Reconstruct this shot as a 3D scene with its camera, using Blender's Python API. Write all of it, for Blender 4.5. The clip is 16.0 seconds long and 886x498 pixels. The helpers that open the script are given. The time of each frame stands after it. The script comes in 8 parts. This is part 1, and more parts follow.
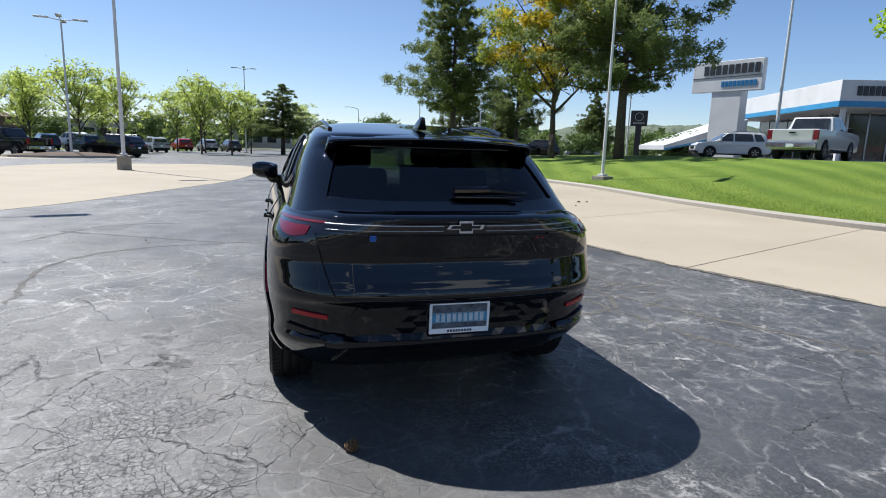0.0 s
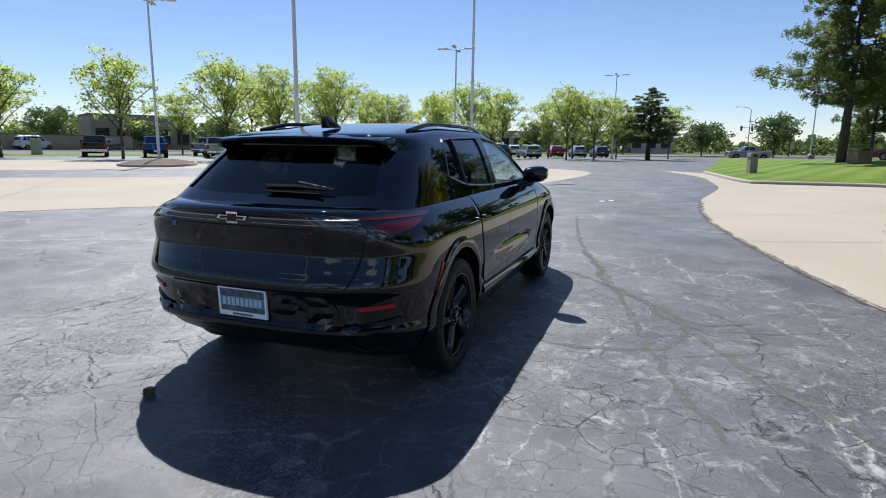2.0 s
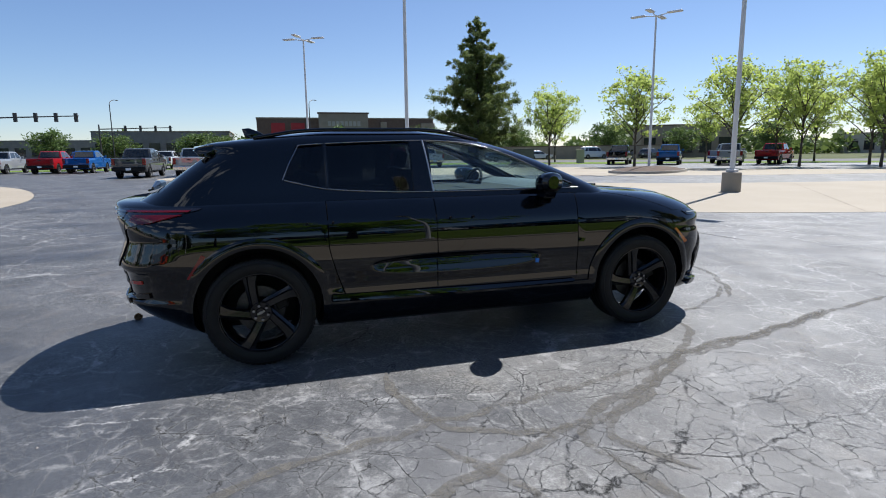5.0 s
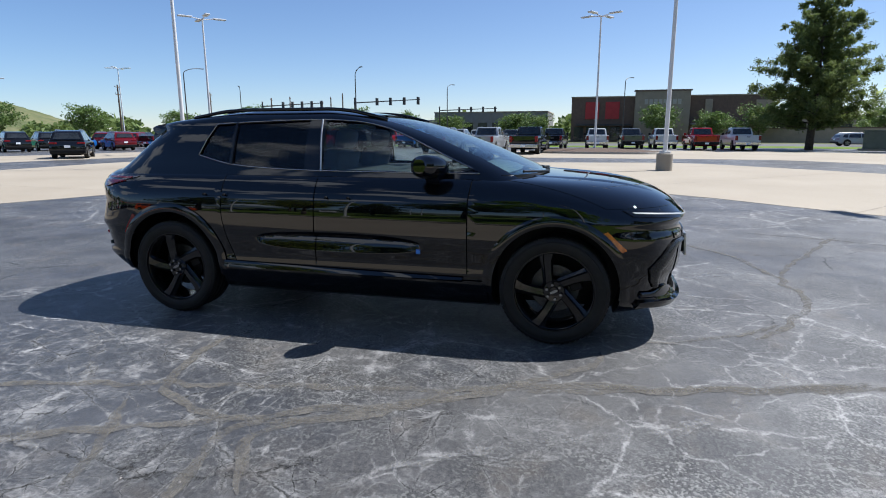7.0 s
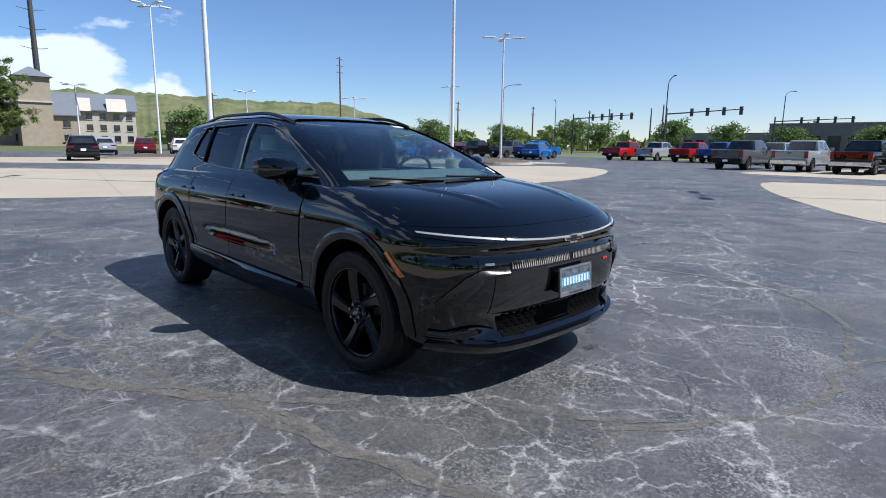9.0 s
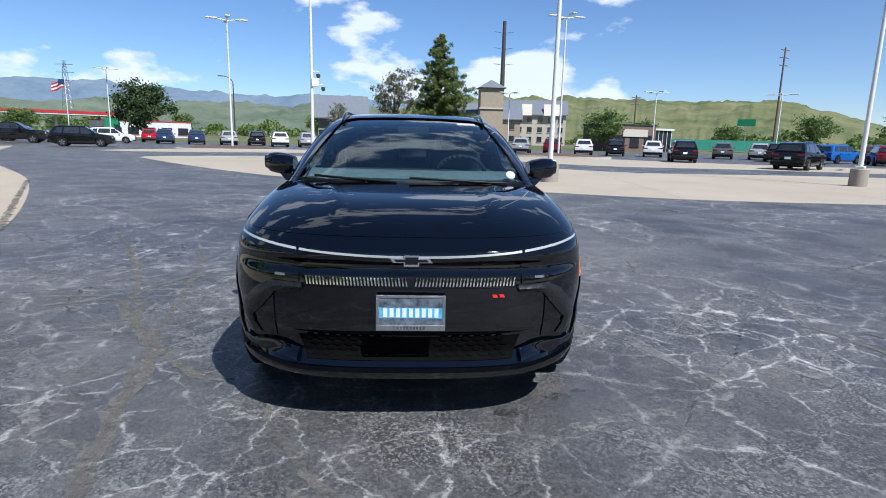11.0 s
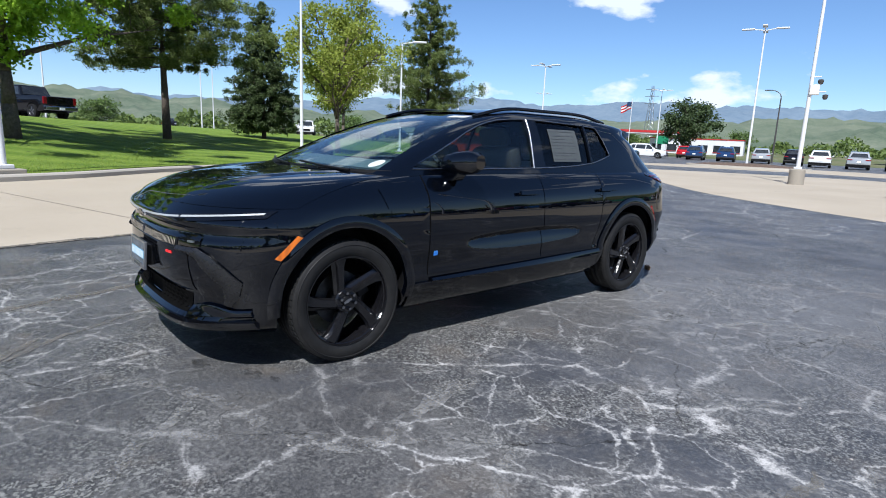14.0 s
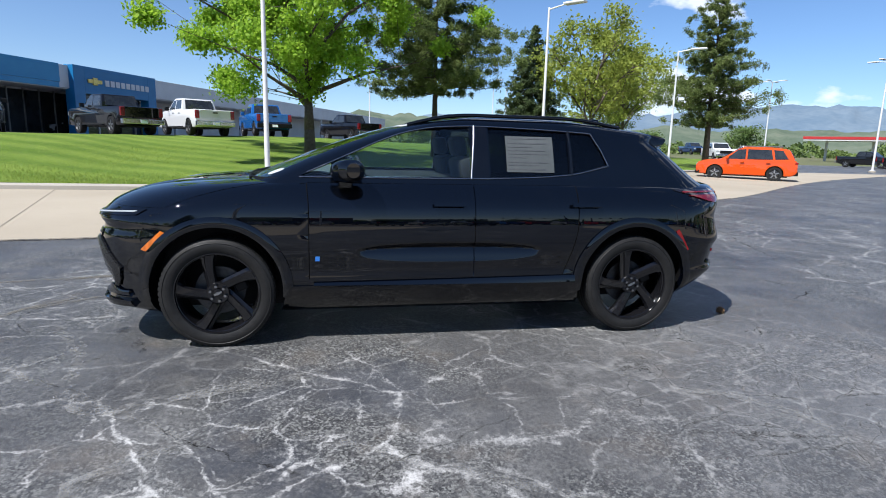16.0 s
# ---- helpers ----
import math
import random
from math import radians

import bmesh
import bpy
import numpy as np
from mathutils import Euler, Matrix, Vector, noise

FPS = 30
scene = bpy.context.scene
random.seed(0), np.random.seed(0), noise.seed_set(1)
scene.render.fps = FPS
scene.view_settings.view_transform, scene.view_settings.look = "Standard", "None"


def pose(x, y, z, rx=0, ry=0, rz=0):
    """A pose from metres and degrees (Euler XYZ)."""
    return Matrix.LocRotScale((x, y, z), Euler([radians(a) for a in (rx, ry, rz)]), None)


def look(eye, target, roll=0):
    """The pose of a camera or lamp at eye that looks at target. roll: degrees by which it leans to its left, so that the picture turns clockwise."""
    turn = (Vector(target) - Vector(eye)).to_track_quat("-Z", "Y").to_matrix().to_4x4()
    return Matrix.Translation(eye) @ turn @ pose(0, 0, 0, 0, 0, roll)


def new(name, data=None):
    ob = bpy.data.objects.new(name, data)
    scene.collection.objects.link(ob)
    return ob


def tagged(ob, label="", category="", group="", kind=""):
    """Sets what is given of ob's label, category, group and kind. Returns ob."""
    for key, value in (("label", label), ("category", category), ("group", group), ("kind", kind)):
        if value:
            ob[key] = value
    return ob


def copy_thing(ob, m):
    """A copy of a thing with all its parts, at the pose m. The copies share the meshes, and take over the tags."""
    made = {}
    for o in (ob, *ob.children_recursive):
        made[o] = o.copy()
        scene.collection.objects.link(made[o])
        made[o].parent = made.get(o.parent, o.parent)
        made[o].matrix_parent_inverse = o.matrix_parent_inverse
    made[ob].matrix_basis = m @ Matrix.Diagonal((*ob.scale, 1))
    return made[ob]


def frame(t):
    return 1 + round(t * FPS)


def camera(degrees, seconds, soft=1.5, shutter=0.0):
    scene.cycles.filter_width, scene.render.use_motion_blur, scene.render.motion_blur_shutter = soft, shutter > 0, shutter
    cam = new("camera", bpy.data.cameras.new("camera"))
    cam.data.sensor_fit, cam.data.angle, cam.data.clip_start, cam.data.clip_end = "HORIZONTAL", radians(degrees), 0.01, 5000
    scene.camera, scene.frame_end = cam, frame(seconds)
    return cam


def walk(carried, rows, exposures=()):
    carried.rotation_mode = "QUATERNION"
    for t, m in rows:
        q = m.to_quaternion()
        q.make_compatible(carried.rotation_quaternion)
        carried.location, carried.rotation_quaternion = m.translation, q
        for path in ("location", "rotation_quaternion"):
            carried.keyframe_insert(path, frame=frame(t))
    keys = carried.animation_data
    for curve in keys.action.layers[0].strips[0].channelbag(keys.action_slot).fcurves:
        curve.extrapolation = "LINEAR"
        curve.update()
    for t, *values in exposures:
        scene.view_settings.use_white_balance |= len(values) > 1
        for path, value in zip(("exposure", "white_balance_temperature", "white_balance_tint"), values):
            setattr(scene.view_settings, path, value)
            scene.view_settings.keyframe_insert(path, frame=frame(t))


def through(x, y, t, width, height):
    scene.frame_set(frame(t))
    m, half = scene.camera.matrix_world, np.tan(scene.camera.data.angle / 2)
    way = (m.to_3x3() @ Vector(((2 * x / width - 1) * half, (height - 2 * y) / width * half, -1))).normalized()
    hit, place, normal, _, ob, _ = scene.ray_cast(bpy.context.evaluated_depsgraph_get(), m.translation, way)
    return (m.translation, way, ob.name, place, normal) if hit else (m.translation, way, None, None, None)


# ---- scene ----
from mathutils.bvhtree import BVHTree
from mathutils.interpolate import poly_3d_calc

# the camera and its walk round the car
cam = camera(76.0, 16.0, soft=1.0)
PATH = [
    (0, (-0.903, -5.038, 1.428), (-0.332, -3.154, 1.079), 1.8),
    (0.5, (-0.19, -5.159, 1.44), (0.053, -3.207, 1.083), 1.3),
    (1, (0.571, -5.193, 1.449), (0.452, -3.228, 1.095), 1.0),
    (1.5, (1.3, -5.031, 1.444), (0.874, -3.111, 1.082), 0.8),
    (2, (2.071, -4.799, 1.436), (1.377, -2.958, 1.077), 0.8),
    (2.5, (2.704, -4.392, 1.426), (1.722, -2.688, 1.06), 1.3),
    (3, (3.327, -3.943, 1.406), (2.084, -2.42, 1.039), 0.4),
    (3.5, (3.811, -3.363, 1.399), (2.315, -2.091, 1.018), 0.4),
    (4, (4.217, -2.734, 1.397), (2.561, -1.684, 1.003), 0.9),
    (4.2, (4.388, -2.49, 1.408), (2.67, -1.538, 1.037), 0.3),
    (6.3, (4.925, 0.665, 1.414), (2.967, 0.582, 1.014), 0.0),
    (6.5, (4.851, 0.962, 1.387), (2.902, 0.761, 0.985), -0.0),
    (7, (4.617, 1.701, 1.393), (2.722, 1.197, 0.996), -0.1),
    (7.5, (4.292, 2.403, 1.379), (2.48, 1.65, 0.991), 0.2),
    (8, (3.851, 3.04, 1.391), (2.14, 2.074, 1.019), -0.1),
    (8.2, (3.672, 3.313, 1.372), (2.012, 2.259, 1.009), 0.1),
    (10.3, (0.982, 4.876, 1.343), (0.393, 3.004, 0.959), 0.8),
    (10.5, (0.696, 4.924, 1.385), (0.246, 3.012, 1.004), 0.9),
    (11, (0.001, 4.891, 1.385), (-0.11, 2.932, 1.002), 1.4),
    (11.5, (-0.713, 4.831, 1.366), (-0.5, 2.881, 0.977), 0.8),
    (12, (-1.374, 4.629, 1.349), (-0.866, 2.734, 0.961), 1.1),
    (12.5, (-2.062, 4.45, 1.346), (-1.283, 2.646, 0.975), 1.5),
    (13, (-2.668, 4.123, 1.331), (-1.581, 2.488, 0.949), 2.7),
    (13.5, (-3.256, 3.712, 1.333), (-1.948, 2.246, 0.956), 2.9),
    (14, (-3.715, 3.173, 1.333), (-2.231, 1.888, 0.949), 2.4),
    (14.5, (-4.134, 2.596, 1.335), (-2.483, 1.532, 0.959), 2.7),
    (15, (-4.428, 1.978, 1.342), (-2.649, 1.145, 0.963), 3.3),
    (15.5, (-4.619, 1.327, 1.356), (-2.753, 0.711, 0.984), 2.6),
    (16, (-4.735, 0.733, 1.361), (-2.805, 0.352, 1.001), 1.5),
]
walk(cam, [(t, look(eye, target, roll)) for t, eye, target, roll in PATH], exposures=[(0.0, 0.80, 6150, 10), (2.0, 0.70, 6000, 12), (4.0, 0.66, 6050, 11), (7.0, 0.78, 5950, 11), (11.0, 0.72, 5800, 11), (13.5, 0.78, 5850, 11), (16.0, 0.88, 6000, 11)])

# ---- light: late-morning sun from ahead of the car's left side, clear sky ----
SUN = Vector((-0.42, 0.59, 1.0)).normalized()
ELEV, AZIM = math.asin(SUN.z), math.atan2(SUN.x, SUN.y)
world = bpy.data.worlds.new("sky")
scene.world = world
world.use_nodes = True
wn, wl = world.node_tree.nodes, world.node_tree.links
sky = wn.new("ShaderNodeTexSky")
sky.sky_type, sky.sun_disc = "NISHITA", False
sky.sun_elevation, sky.sun_rotation = ELEV, AZIM
sky.altitude, sky.air_density, sky.dust_density, sky.ozone_density = 1500, 1.12, 0.05, 4.0
bg = wn["Background"]
bg.inputs["Strength"].default_value = 0.068
# small cumulus clouds, thicker over the southern mountains
gen = wn.new("ShaderNodeTexCoord")
sep = wn.new("ShaderNodeSeparateXYZ")
wl.new(gen.outputs["Generated"], sep.inputs[0])
flat = wn.new("ShaderNodeMapping")
flat.inputs["Location"].default_value, flat.inputs["Scale"].default_value = (0.3, 0.15, 0.0), (1.0, 1.0, 2.2)
wl.new(gen.outputs["Generated"], flat.inputs["Vector"])
puff = wn.new("ShaderNodeTexNoise")
puff.inputs["Scale"].default_value, puff.inputs["Detail"].default_value, puff.inputs["Roughness"].default_value = 4.4, 9.0, 0.52
wl.new(flat.outputs[0], puff.inputs["Vector"])
south = wn.new("ShaderNodeMapRange")
south.inputs["From Min"].default_value, south.inputs["From Max"].default_value = 0.15, 0.75
south.inputs["To Min"].default_value, south.inputs["To Max"].default_value = -0.2, 0.015
toward = wn.new("ShaderNodeVectorMath"); toward.operation = "DOT_PRODUCT"
toward.inputs[1].default_value = (0.50, -0.85, 0.15)
wl.new(gen.outputs["Generated"], toward.inputs[0])
wl.new(toward.outputs["Value"], south.inputs["Value"])
addc = wn.new("ShaderNodeMath"); addc.operation = "ADD"
wl.new(puff.outputs["Fac"], addc.inputs[0]); wl.new(south.outputs[0], addc.inputs[1])
edge = wn.new("ShaderNodeMapRange")
edge.inputs["From Min"].default_value, edge.inputs["From Max"].default_value = 0.555, 0.605
edge.inputs["To Max"].default_value = 0.85
wl.new(addc.outputs[0], edge.inputs["Value"])
cloud = wn.new("ShaderNodeMixRGB")
cloud.inputs["Color2"].default_value = (9.0, 9.3, 9.7, 1)
sunward = wn.new("ShaderNodeVectorMath"); sunward.operation = "DOT_PRODUCT"
sunward.inputs[1].default_value = Vector((SUN.x, SUN.y, 0)).normalized()
wl.new(gen.outputs["Generated"], sunward.inputs[0])
side_of_sun = wn.new("ShaderNodeMapRange")
side_of_sun.inputs["From Min"].default_value, side_of_sun.inputs["From Max"].default_value = -0.8, 0.8
wl.new(sunward.outputs["Value"], side_of_sun.inputs["Value"])
hue = wn.new("ShaderNodeMixRGB")
hue.inputs["Color1"].default_value, hue.inputs["Color2"].default_value = (0.93, 1.0, 1.085, 1), (1.09, 1.0, 0.995, 1)
wl.new(side_of_sun.outputs[0], hue.inputs["Fac"])
tinted = wn.new("ShaderNodeMixRGB"); tinted.blend_type = "MULTIPLY"; tinted.inputs["Fac"].default_value = 1.0
wl.new(sky.outputs[0], tinted.inputs["Color1"]); wl.new(hue.outputs[0], tinted.inputs["Color2"])
wl.new(edge.outputs[0], cloud.inputs["Fac"]); wl.new(tinted.outputs[0], cloud.inputs["Color1"])
wl.new(cloud.outputs[0], bg.inputs["Color"])
sun = new("sun", bpy.data.lights.new("sun", "SUN"))
sun.data.energy, sun.data.angle, sun.data.color = 5.0, radians(0.53), (1.0, 0.95, 0.87)
sun.rotation_mode = "QUATERNION"
sun.rotation_quaternion = SUN.to_track_quat("Z", "Y")

# ---- materials ----
def shader(name):
    m = bpy.data.materials.new(name)
    m.use_nodes = True
    return m, m.node_tree.nodes, m.node_tree.links, m.node_tree.nodes["Principled BSDF"]


def noise_of(n, l, scale, detail=4.0, rough=0.55, vec=None, dist=0.0):
    t = n.new("ShaderNodeTexNoise")
    t.inputs["Scale"].default_value, t.inputs["Detail"].default_value = scale, detail
    t.inputs["Roughness"].default_value, t.inputs["Distortion"].default_value = rough, dist
    if vec is not None:
        l.new(vec, t.inputs["Vector"])
    return t.outputs["Fac"]


def ranged(n, l, val, a, b, c=0.0, d=1.0):
    r = n.new("ShaderNodeMapRange")
    for key, v in zip(("From Min", "From Max", "To Min", "To Max"), (a, b, c, d)):
        r.inputs[key].default_value = v
    l.new(val, r.inputs["Value"])
    return r.outputs[0]


def sums(n, l, op, a, b):
    m = n.new("ShaderNodeMath")
    m.operation = op
    for k, v in enumerate((a, b)):
        if isinstance(v, (int, float)):
            m.inputs[k].default_value = v
        else:
            l.new(v, m.inputs[k])
    return m.outputs[0]


def mixed(n, l, fac, a, b, mode="MIX"):
    m = n.new("ShaderNodeMixRGB")
    m.blend_type = mode
    for k, v in zip(("Fac", "Color1", "Color2"), (fac, a, b)):
        if isinstance(v, (int, float)):
            m.inputs[k].default_value = v
        elif isinstance(v, tuple):
            m.inputs[k].default_value = (*v, 1)
        else:
            l.new(v, m.inputs[k])
    return m.outputs[0]


def bumped(n, l, bsdf, height, strength, distance):
    b = n.new("ShaderNodeBump")
    b.inputs["Strength"].default_value, b.inputs["Distance"].default_value = strength, distance
    l.new(height, b.inputs["Height"])
    l.new(b.outputs[0], bsdf.inputs["Normal"])


def grainy(name, a, b, scale=6.0, rough=0.6, metal=0.0, bump=0.0, fine=60.0, spec=0.5, coat=0.0, pieces=0.0):
    """A surface whose colour wanders between a and b at two scales."""
    m, n, l, p = shader(name)
    pos = n.new("ShaderNodeTexCoord").outputs["Object"]
    big = noise_of(n, l, scale, 5.0, 0.6, pos)
    small = noise_of(n, l, fine, 3.0, 0.6, pos)
    f = ranged(n, l, sums(n, l, "ADD", sums(n, l, "MULTIPLY", big, 0.65), sums(n, l, "MULTIPLY", small, 0.35)), 0.35, 0.65)
    col = mixed(n, l, f, a, b)
    if pieces:
        info = n.new("ShaderNodeObjectInfo").outputs["Random"]
        col = mixed(n, l, pieces, col, mixed(n, l, info, tuple(0.55 * v for v in a), tuple(min(1, 1.5 * v) for v in b)))
    l.new(col, p.inputs["Base Color"])
    l.new(ranged(n, l, small, 0.3, 0.7, max(0.02, rough - 0.08), min(1, rough + 0.08)), p.inputs["Roughness"])
    p.inputs["Metallic"].default_value, p.inputs["Specular IOR Level"].default_value = metal, spec
    p.inputs["Coat Weight"].default_value, p.inputs["Coat Roughness"].default_value = coat, 0.03
    if bump:
        bumped(n, l, p, small, 0.6, bump)
    return m


def paint(name, rgb, metal=0.0):
    """Polished car paint with a trace of road dust."""
    m, n, l, p = shader(name)
    pos = n.new("ShaderNodeTexCoord").outputs["Object"]
    dust = ranged(n, l, noise_of(n, l, 3.0, 6.0, 0.65, pos), 0.55, 0.85, 0.0, 0.003)
    l.new(mixed(n, l, dust, rgb, (0.32, 0.30, 0.27)), p.inputs["Base Color"])
    p.inputs["Metallic"].default_value = metal * 0.4
    l.new(ranged(n, l, noise_of(n, l, 9.0, 4.0, 0.6, pos), 0.3, 0.8, 0.008, 0.020), p.inputs["Roughness"])
    p.inputs["Specular IOR Level"].default_value = 0.62
    return m


def glazing(name, tint, gloss=1.0):
    """Thin tinted glass: tinted see-through with a mirror sheen."""
    m, n, l, p = shader(name)
    n.remove(p)
    clear, shine = n.new("ShaderNodeBsdfTransparent"), n.new("ShaderNodeBsdfGlossy")
    clear.inputs["Color"].default_value = (*tint, 1)
    shine.inputs["Roughness"].default_value = 0.006
    face = n.new("ShaderNodeLayerWeight").outputs["Facing"]
    rim = sums(n, l, "POWER", face, 5.0)
    sheen = ranged(n, l, rim, 0.0, 1.0, 0.043 * gloss, 1.0)
    mx = n.new("ShaderNodeMixShader")
    l.new(sheen, mx.inputs[0])
    l.new(clear.outputs[0], mx.inputs[1]); l.new(shine.outputs[0], mx.inputs[2])
    l.new(mx.outputs[0], n["Material Output"].inputs[0])
    return m


def lamp_lens(name, rgb, rough=0.12, coat=1.0):
    m, n, l, p = shader(name)
    pos = n.new("ShaderNodeTexCoord").outputs["Object"]
    w = n.new("ShaderNodeTexWave")
    w.inputs["Scale"].default_value = 40
    l.new(pos, w.inputs["Vector"])
    l.new(mixed(n, l, w.outputs["Fac"], tuple(0.7 * v for v in rgb), rgb), p.inputs["Base Color"])
    p.inputs["Roughness"].default_value, p.inputs["Coat Weight"].default_value = rough, coat
    return m


def asphalt_material():
    m, n, l, p = shader("worn_asphalt")
    pos = n.new("ShaderNodeTexCoord").outputs["Object"]
    warp = n.new("ShaderNodeVectorMath"); warp.operation = "ADD"
    wob = n.new("ShaderNodeTexNoise"); wob.inputs["Scale"].default_value, wob.inputs["Detail"].default_value = 1.3, 4.0
    l.new(pos, wob.inputs["Vector"])
    amp = n.new("ShaderNodeVectorMath"); amp.operation = "SCALE"; amp.inputs["Scale"].default_value = 0.32
    l.new(wob.outputs["Color"], amp.inputs[0]); l.new(pos, warp.inputs[0]); l.new(amp.outputs[0], warp.inputs[1])
    rag = n.new("ShaderNodeTexNoise"); rag.inputs["Scale"].default_value, rag.inputs["Detail"].default_value, rag.inputs["Roughness"].default_value = 8.0, 6.0, 0.7
    l.new(pos, rag.inputs["Vector"])
    amp2 = n.new("ShaderNodeVectorMath"); amp2.operation = "SCALE"; amp2.inputs["Scale"].default_value = 0.13
    l.new(rag.outputs["Color"], amp2.inputs[0])
    warp2 = n.new("ShaderNodeVectorMath"); warp2.operation = "ADD"
    l.new(warp.outputs[0], warp2.inputs[0]); l.new(amp2.outputs[0], warp2.inputs[1])
    rag3 = n.new("ShaderNodeTexNoise"); rag3.inputs["Scale"].default_value, rag3.inputs["Detail"].default_value, rag3.inputs["Roughness"].default_value = 34.0, 4.0, 0.7
    l.new(pos, rag3.inputs["Vector"])
    amp3 = n.new("ShaderNodeVectorMath"); amp3.operation = "SCALE"; amp3.inputs["Scale"].default_value = 0.024
    l.new(rag3.outputs["Color"], amp3.inputs[0])
    warp3 = n.new("ShaderNodeVectorMath"); warp3.operation = "ADD"
    l.new(warp2.outputs[0], warp3.inputs[0]); l.new(amp3.outputs[0], warp3.inputs[1])
    wpos = warp3.outputs[0]
    small_warp = n.new("ShaderNodeVectorMath"); small_warp.operation = "SCALE"; small_warp.inputs["Scale"].default_value = 0.07
    l.new(rag.outputs["Color"], small_warp.inputs[0])
    shifted = n.new("ShaderNodeVectorMath"); shifted.operation = "ADD"
    l.new(pos, shifted.inputs[0]); l.new(small_warp.outputs[0], shifted.inputs[1])
    cpos = shifted.outputs[0]

    def near(x, y, r0, r1):
        d = n.new("ShaderNodeVectorMath"); d.operation = "DISTANCE"
        d.inputs[1].default_value = (x, y, 0)
        l.new(warp.outputs[0], d.inputs[0])
        return ranged(n, l, d.outputs["Value"], r0, r1, 1.0, 0.0)

    # how far each vein thins out or swells along its way
    frayed = sums(n, l, "ADD", ranged(n, l, noise_of(n, l, 6.0, 3.0, 0.6, pos), 0.35, 0.65, -0.5, 0.7), ranged(n, l, noise_of(n, l, 55.0, 5.0, 0.85, pos), 0.36, 0.64, -0.55, 0.75))

    def veins(scale, vec, width):
        v = n.new("ShaderNodeTexVoronoi")
        v.feature = "DISTANCE_TO_EDGE"
        v.inputs["Scale"].default_value = scale
        l.new(vec, v.inputs["Vector"])
        return ranged(n, l, sums(n, l, "ADD", v.outputs["Distance"], sums(n, l, "MULTIPLY", frayed, width)), 0.0, width, 1.0, 0.0)

    # a stretch where the binder has gone, with open cracks, and one still drowned in dark binder
    worn = sums(n, l, "MULTIPLY", near(-1.6, -1.9, 0.7, 2.4), 0.6)
    drowned = near(2.7, -2.6, 1.3, 2.6)
    meshed = near(2.5, -0.3, 1.6, 2.7)
    along = n.new("ShaderNodeMapping")
    along.inputs["Scale"].default_value, along.inputs["Rotation"].default_value = (1.0, 0.40, 1.0), (0, 0, 0.12)
    l.new(wpos, along.inputs["Vector"])
    big = noise_of(n, l, 0.22, 5.0, 0.6, pos)
    mid = noise_of(n, l, 1.1, 6.0, 0.65, pos)
    fine = noise_of(n, l, 48.0, 6.0, 0.9, pos)
    grit = noise_of(n, l, 260.0, 2.0, 0.6, pos)
    base = mixed(n, l, ranged(n, l, big, 0.35, 0.65), (0.0196, 0.0203, 0.0231), (0.042, 0.042, 0.0427))
    base = mixed(n, l, ranged(n, l, mid, 0.45, 0.75), base, (0.077, 0.0763, 0.0742))
    base = mixed(n, l, ranged(n, l, fine, 0.47, 0.64, 0.0, 0.66), base, (0.1435, 0.1414, 0.1372))
    base = mixed(n, l, ranged(n, l, fine, 0.47, 0.36, 0.0, 0.8), base, (0.021, 0.021, 0.0217))
    # single stones of the aggregate, worn bare in most places and drowned in binder in a few
    cell = n.new("ShaderNodeTexVoronoi")
    cell.inputs["Scale"].default_value = 92.0
    l.new(pos, cell.inputs["Vector"])
    tone = n.new("ShaderNodeSeparateColor")
    l.new(cell.outputs["Color"], tone.inputs[0])
    bare = ranged(n, l, noise_of(n, l, 0.75, 5.0, 0.65, pos), 0.43, 0.58, 0.05, 1.0)
    base = mixed(n, l, sums(n, l, "MULTIPLY", ranged(n, l, tone.outputs[0], 0.70, 0.80), sums(n, l, "MULTIPLY", bare, 0.55)), base, (0.238, 0.2415, 0.224))
    base = mixed(n, l, sums(n, l, "MULTIPLY", ranged(n, l, tone.outputs[0], 0.32, 0.22), sums(n, l, "MULTIPLY", bare, 0.8)), base, (0.0126, 0.0126, 0.0133))
    rusty = sums(n, l, "MULTIPLY", ranged(n, l, noise_of(n, l, 1.9, 5.0, 0.7, pos), 0.54, 0.68), 0.35)
    base = mixed(n, l, rusty, base, (0.119, 0.098, 0.0756))
    base = mixed(n, l, ranged(n, l, grit, 0.60, 0.70, 0.0, 0.6), base, (0.238, 0.231, 0.224))
    base = mixed(n, l, ranged(n, l, grit, 0.42, 0.32, 0.0, 0.6), base, (0.0175, 0.0175, 0.0175))
    base = mixed(n, l, sums(n, l, "MULTIPLY", worn, 0.32), base, mixed(n, l, fine, (0.091, 0.091, 0.0945), (0.252, 0.2485, 0.245)))
    # smooth bluish binder lies over the stones in patches
    film = sums(n, l, "MULTIPLY", ranged(n, l, noise_of(n, l, 0.62, 5.0, 0.62, wpos), 0.52, 0.62), ranged(n, l, worn, 0.0, 0.4, 1.0, 0.0))
    film = sums(n, l, "MULTIPLY", sums(n, l, "MAXIMUM", film, drowned), ranged(n, l, fine, 0.35, 0.62, 0.92, 0.62))
    base = mixed(n, l, film, base, mixed(n, l, ranged(n, l, mid, 0.35, 0.65), (0.027, 0.0302, 0.0375), (0.044, 0.047, 0.055)))
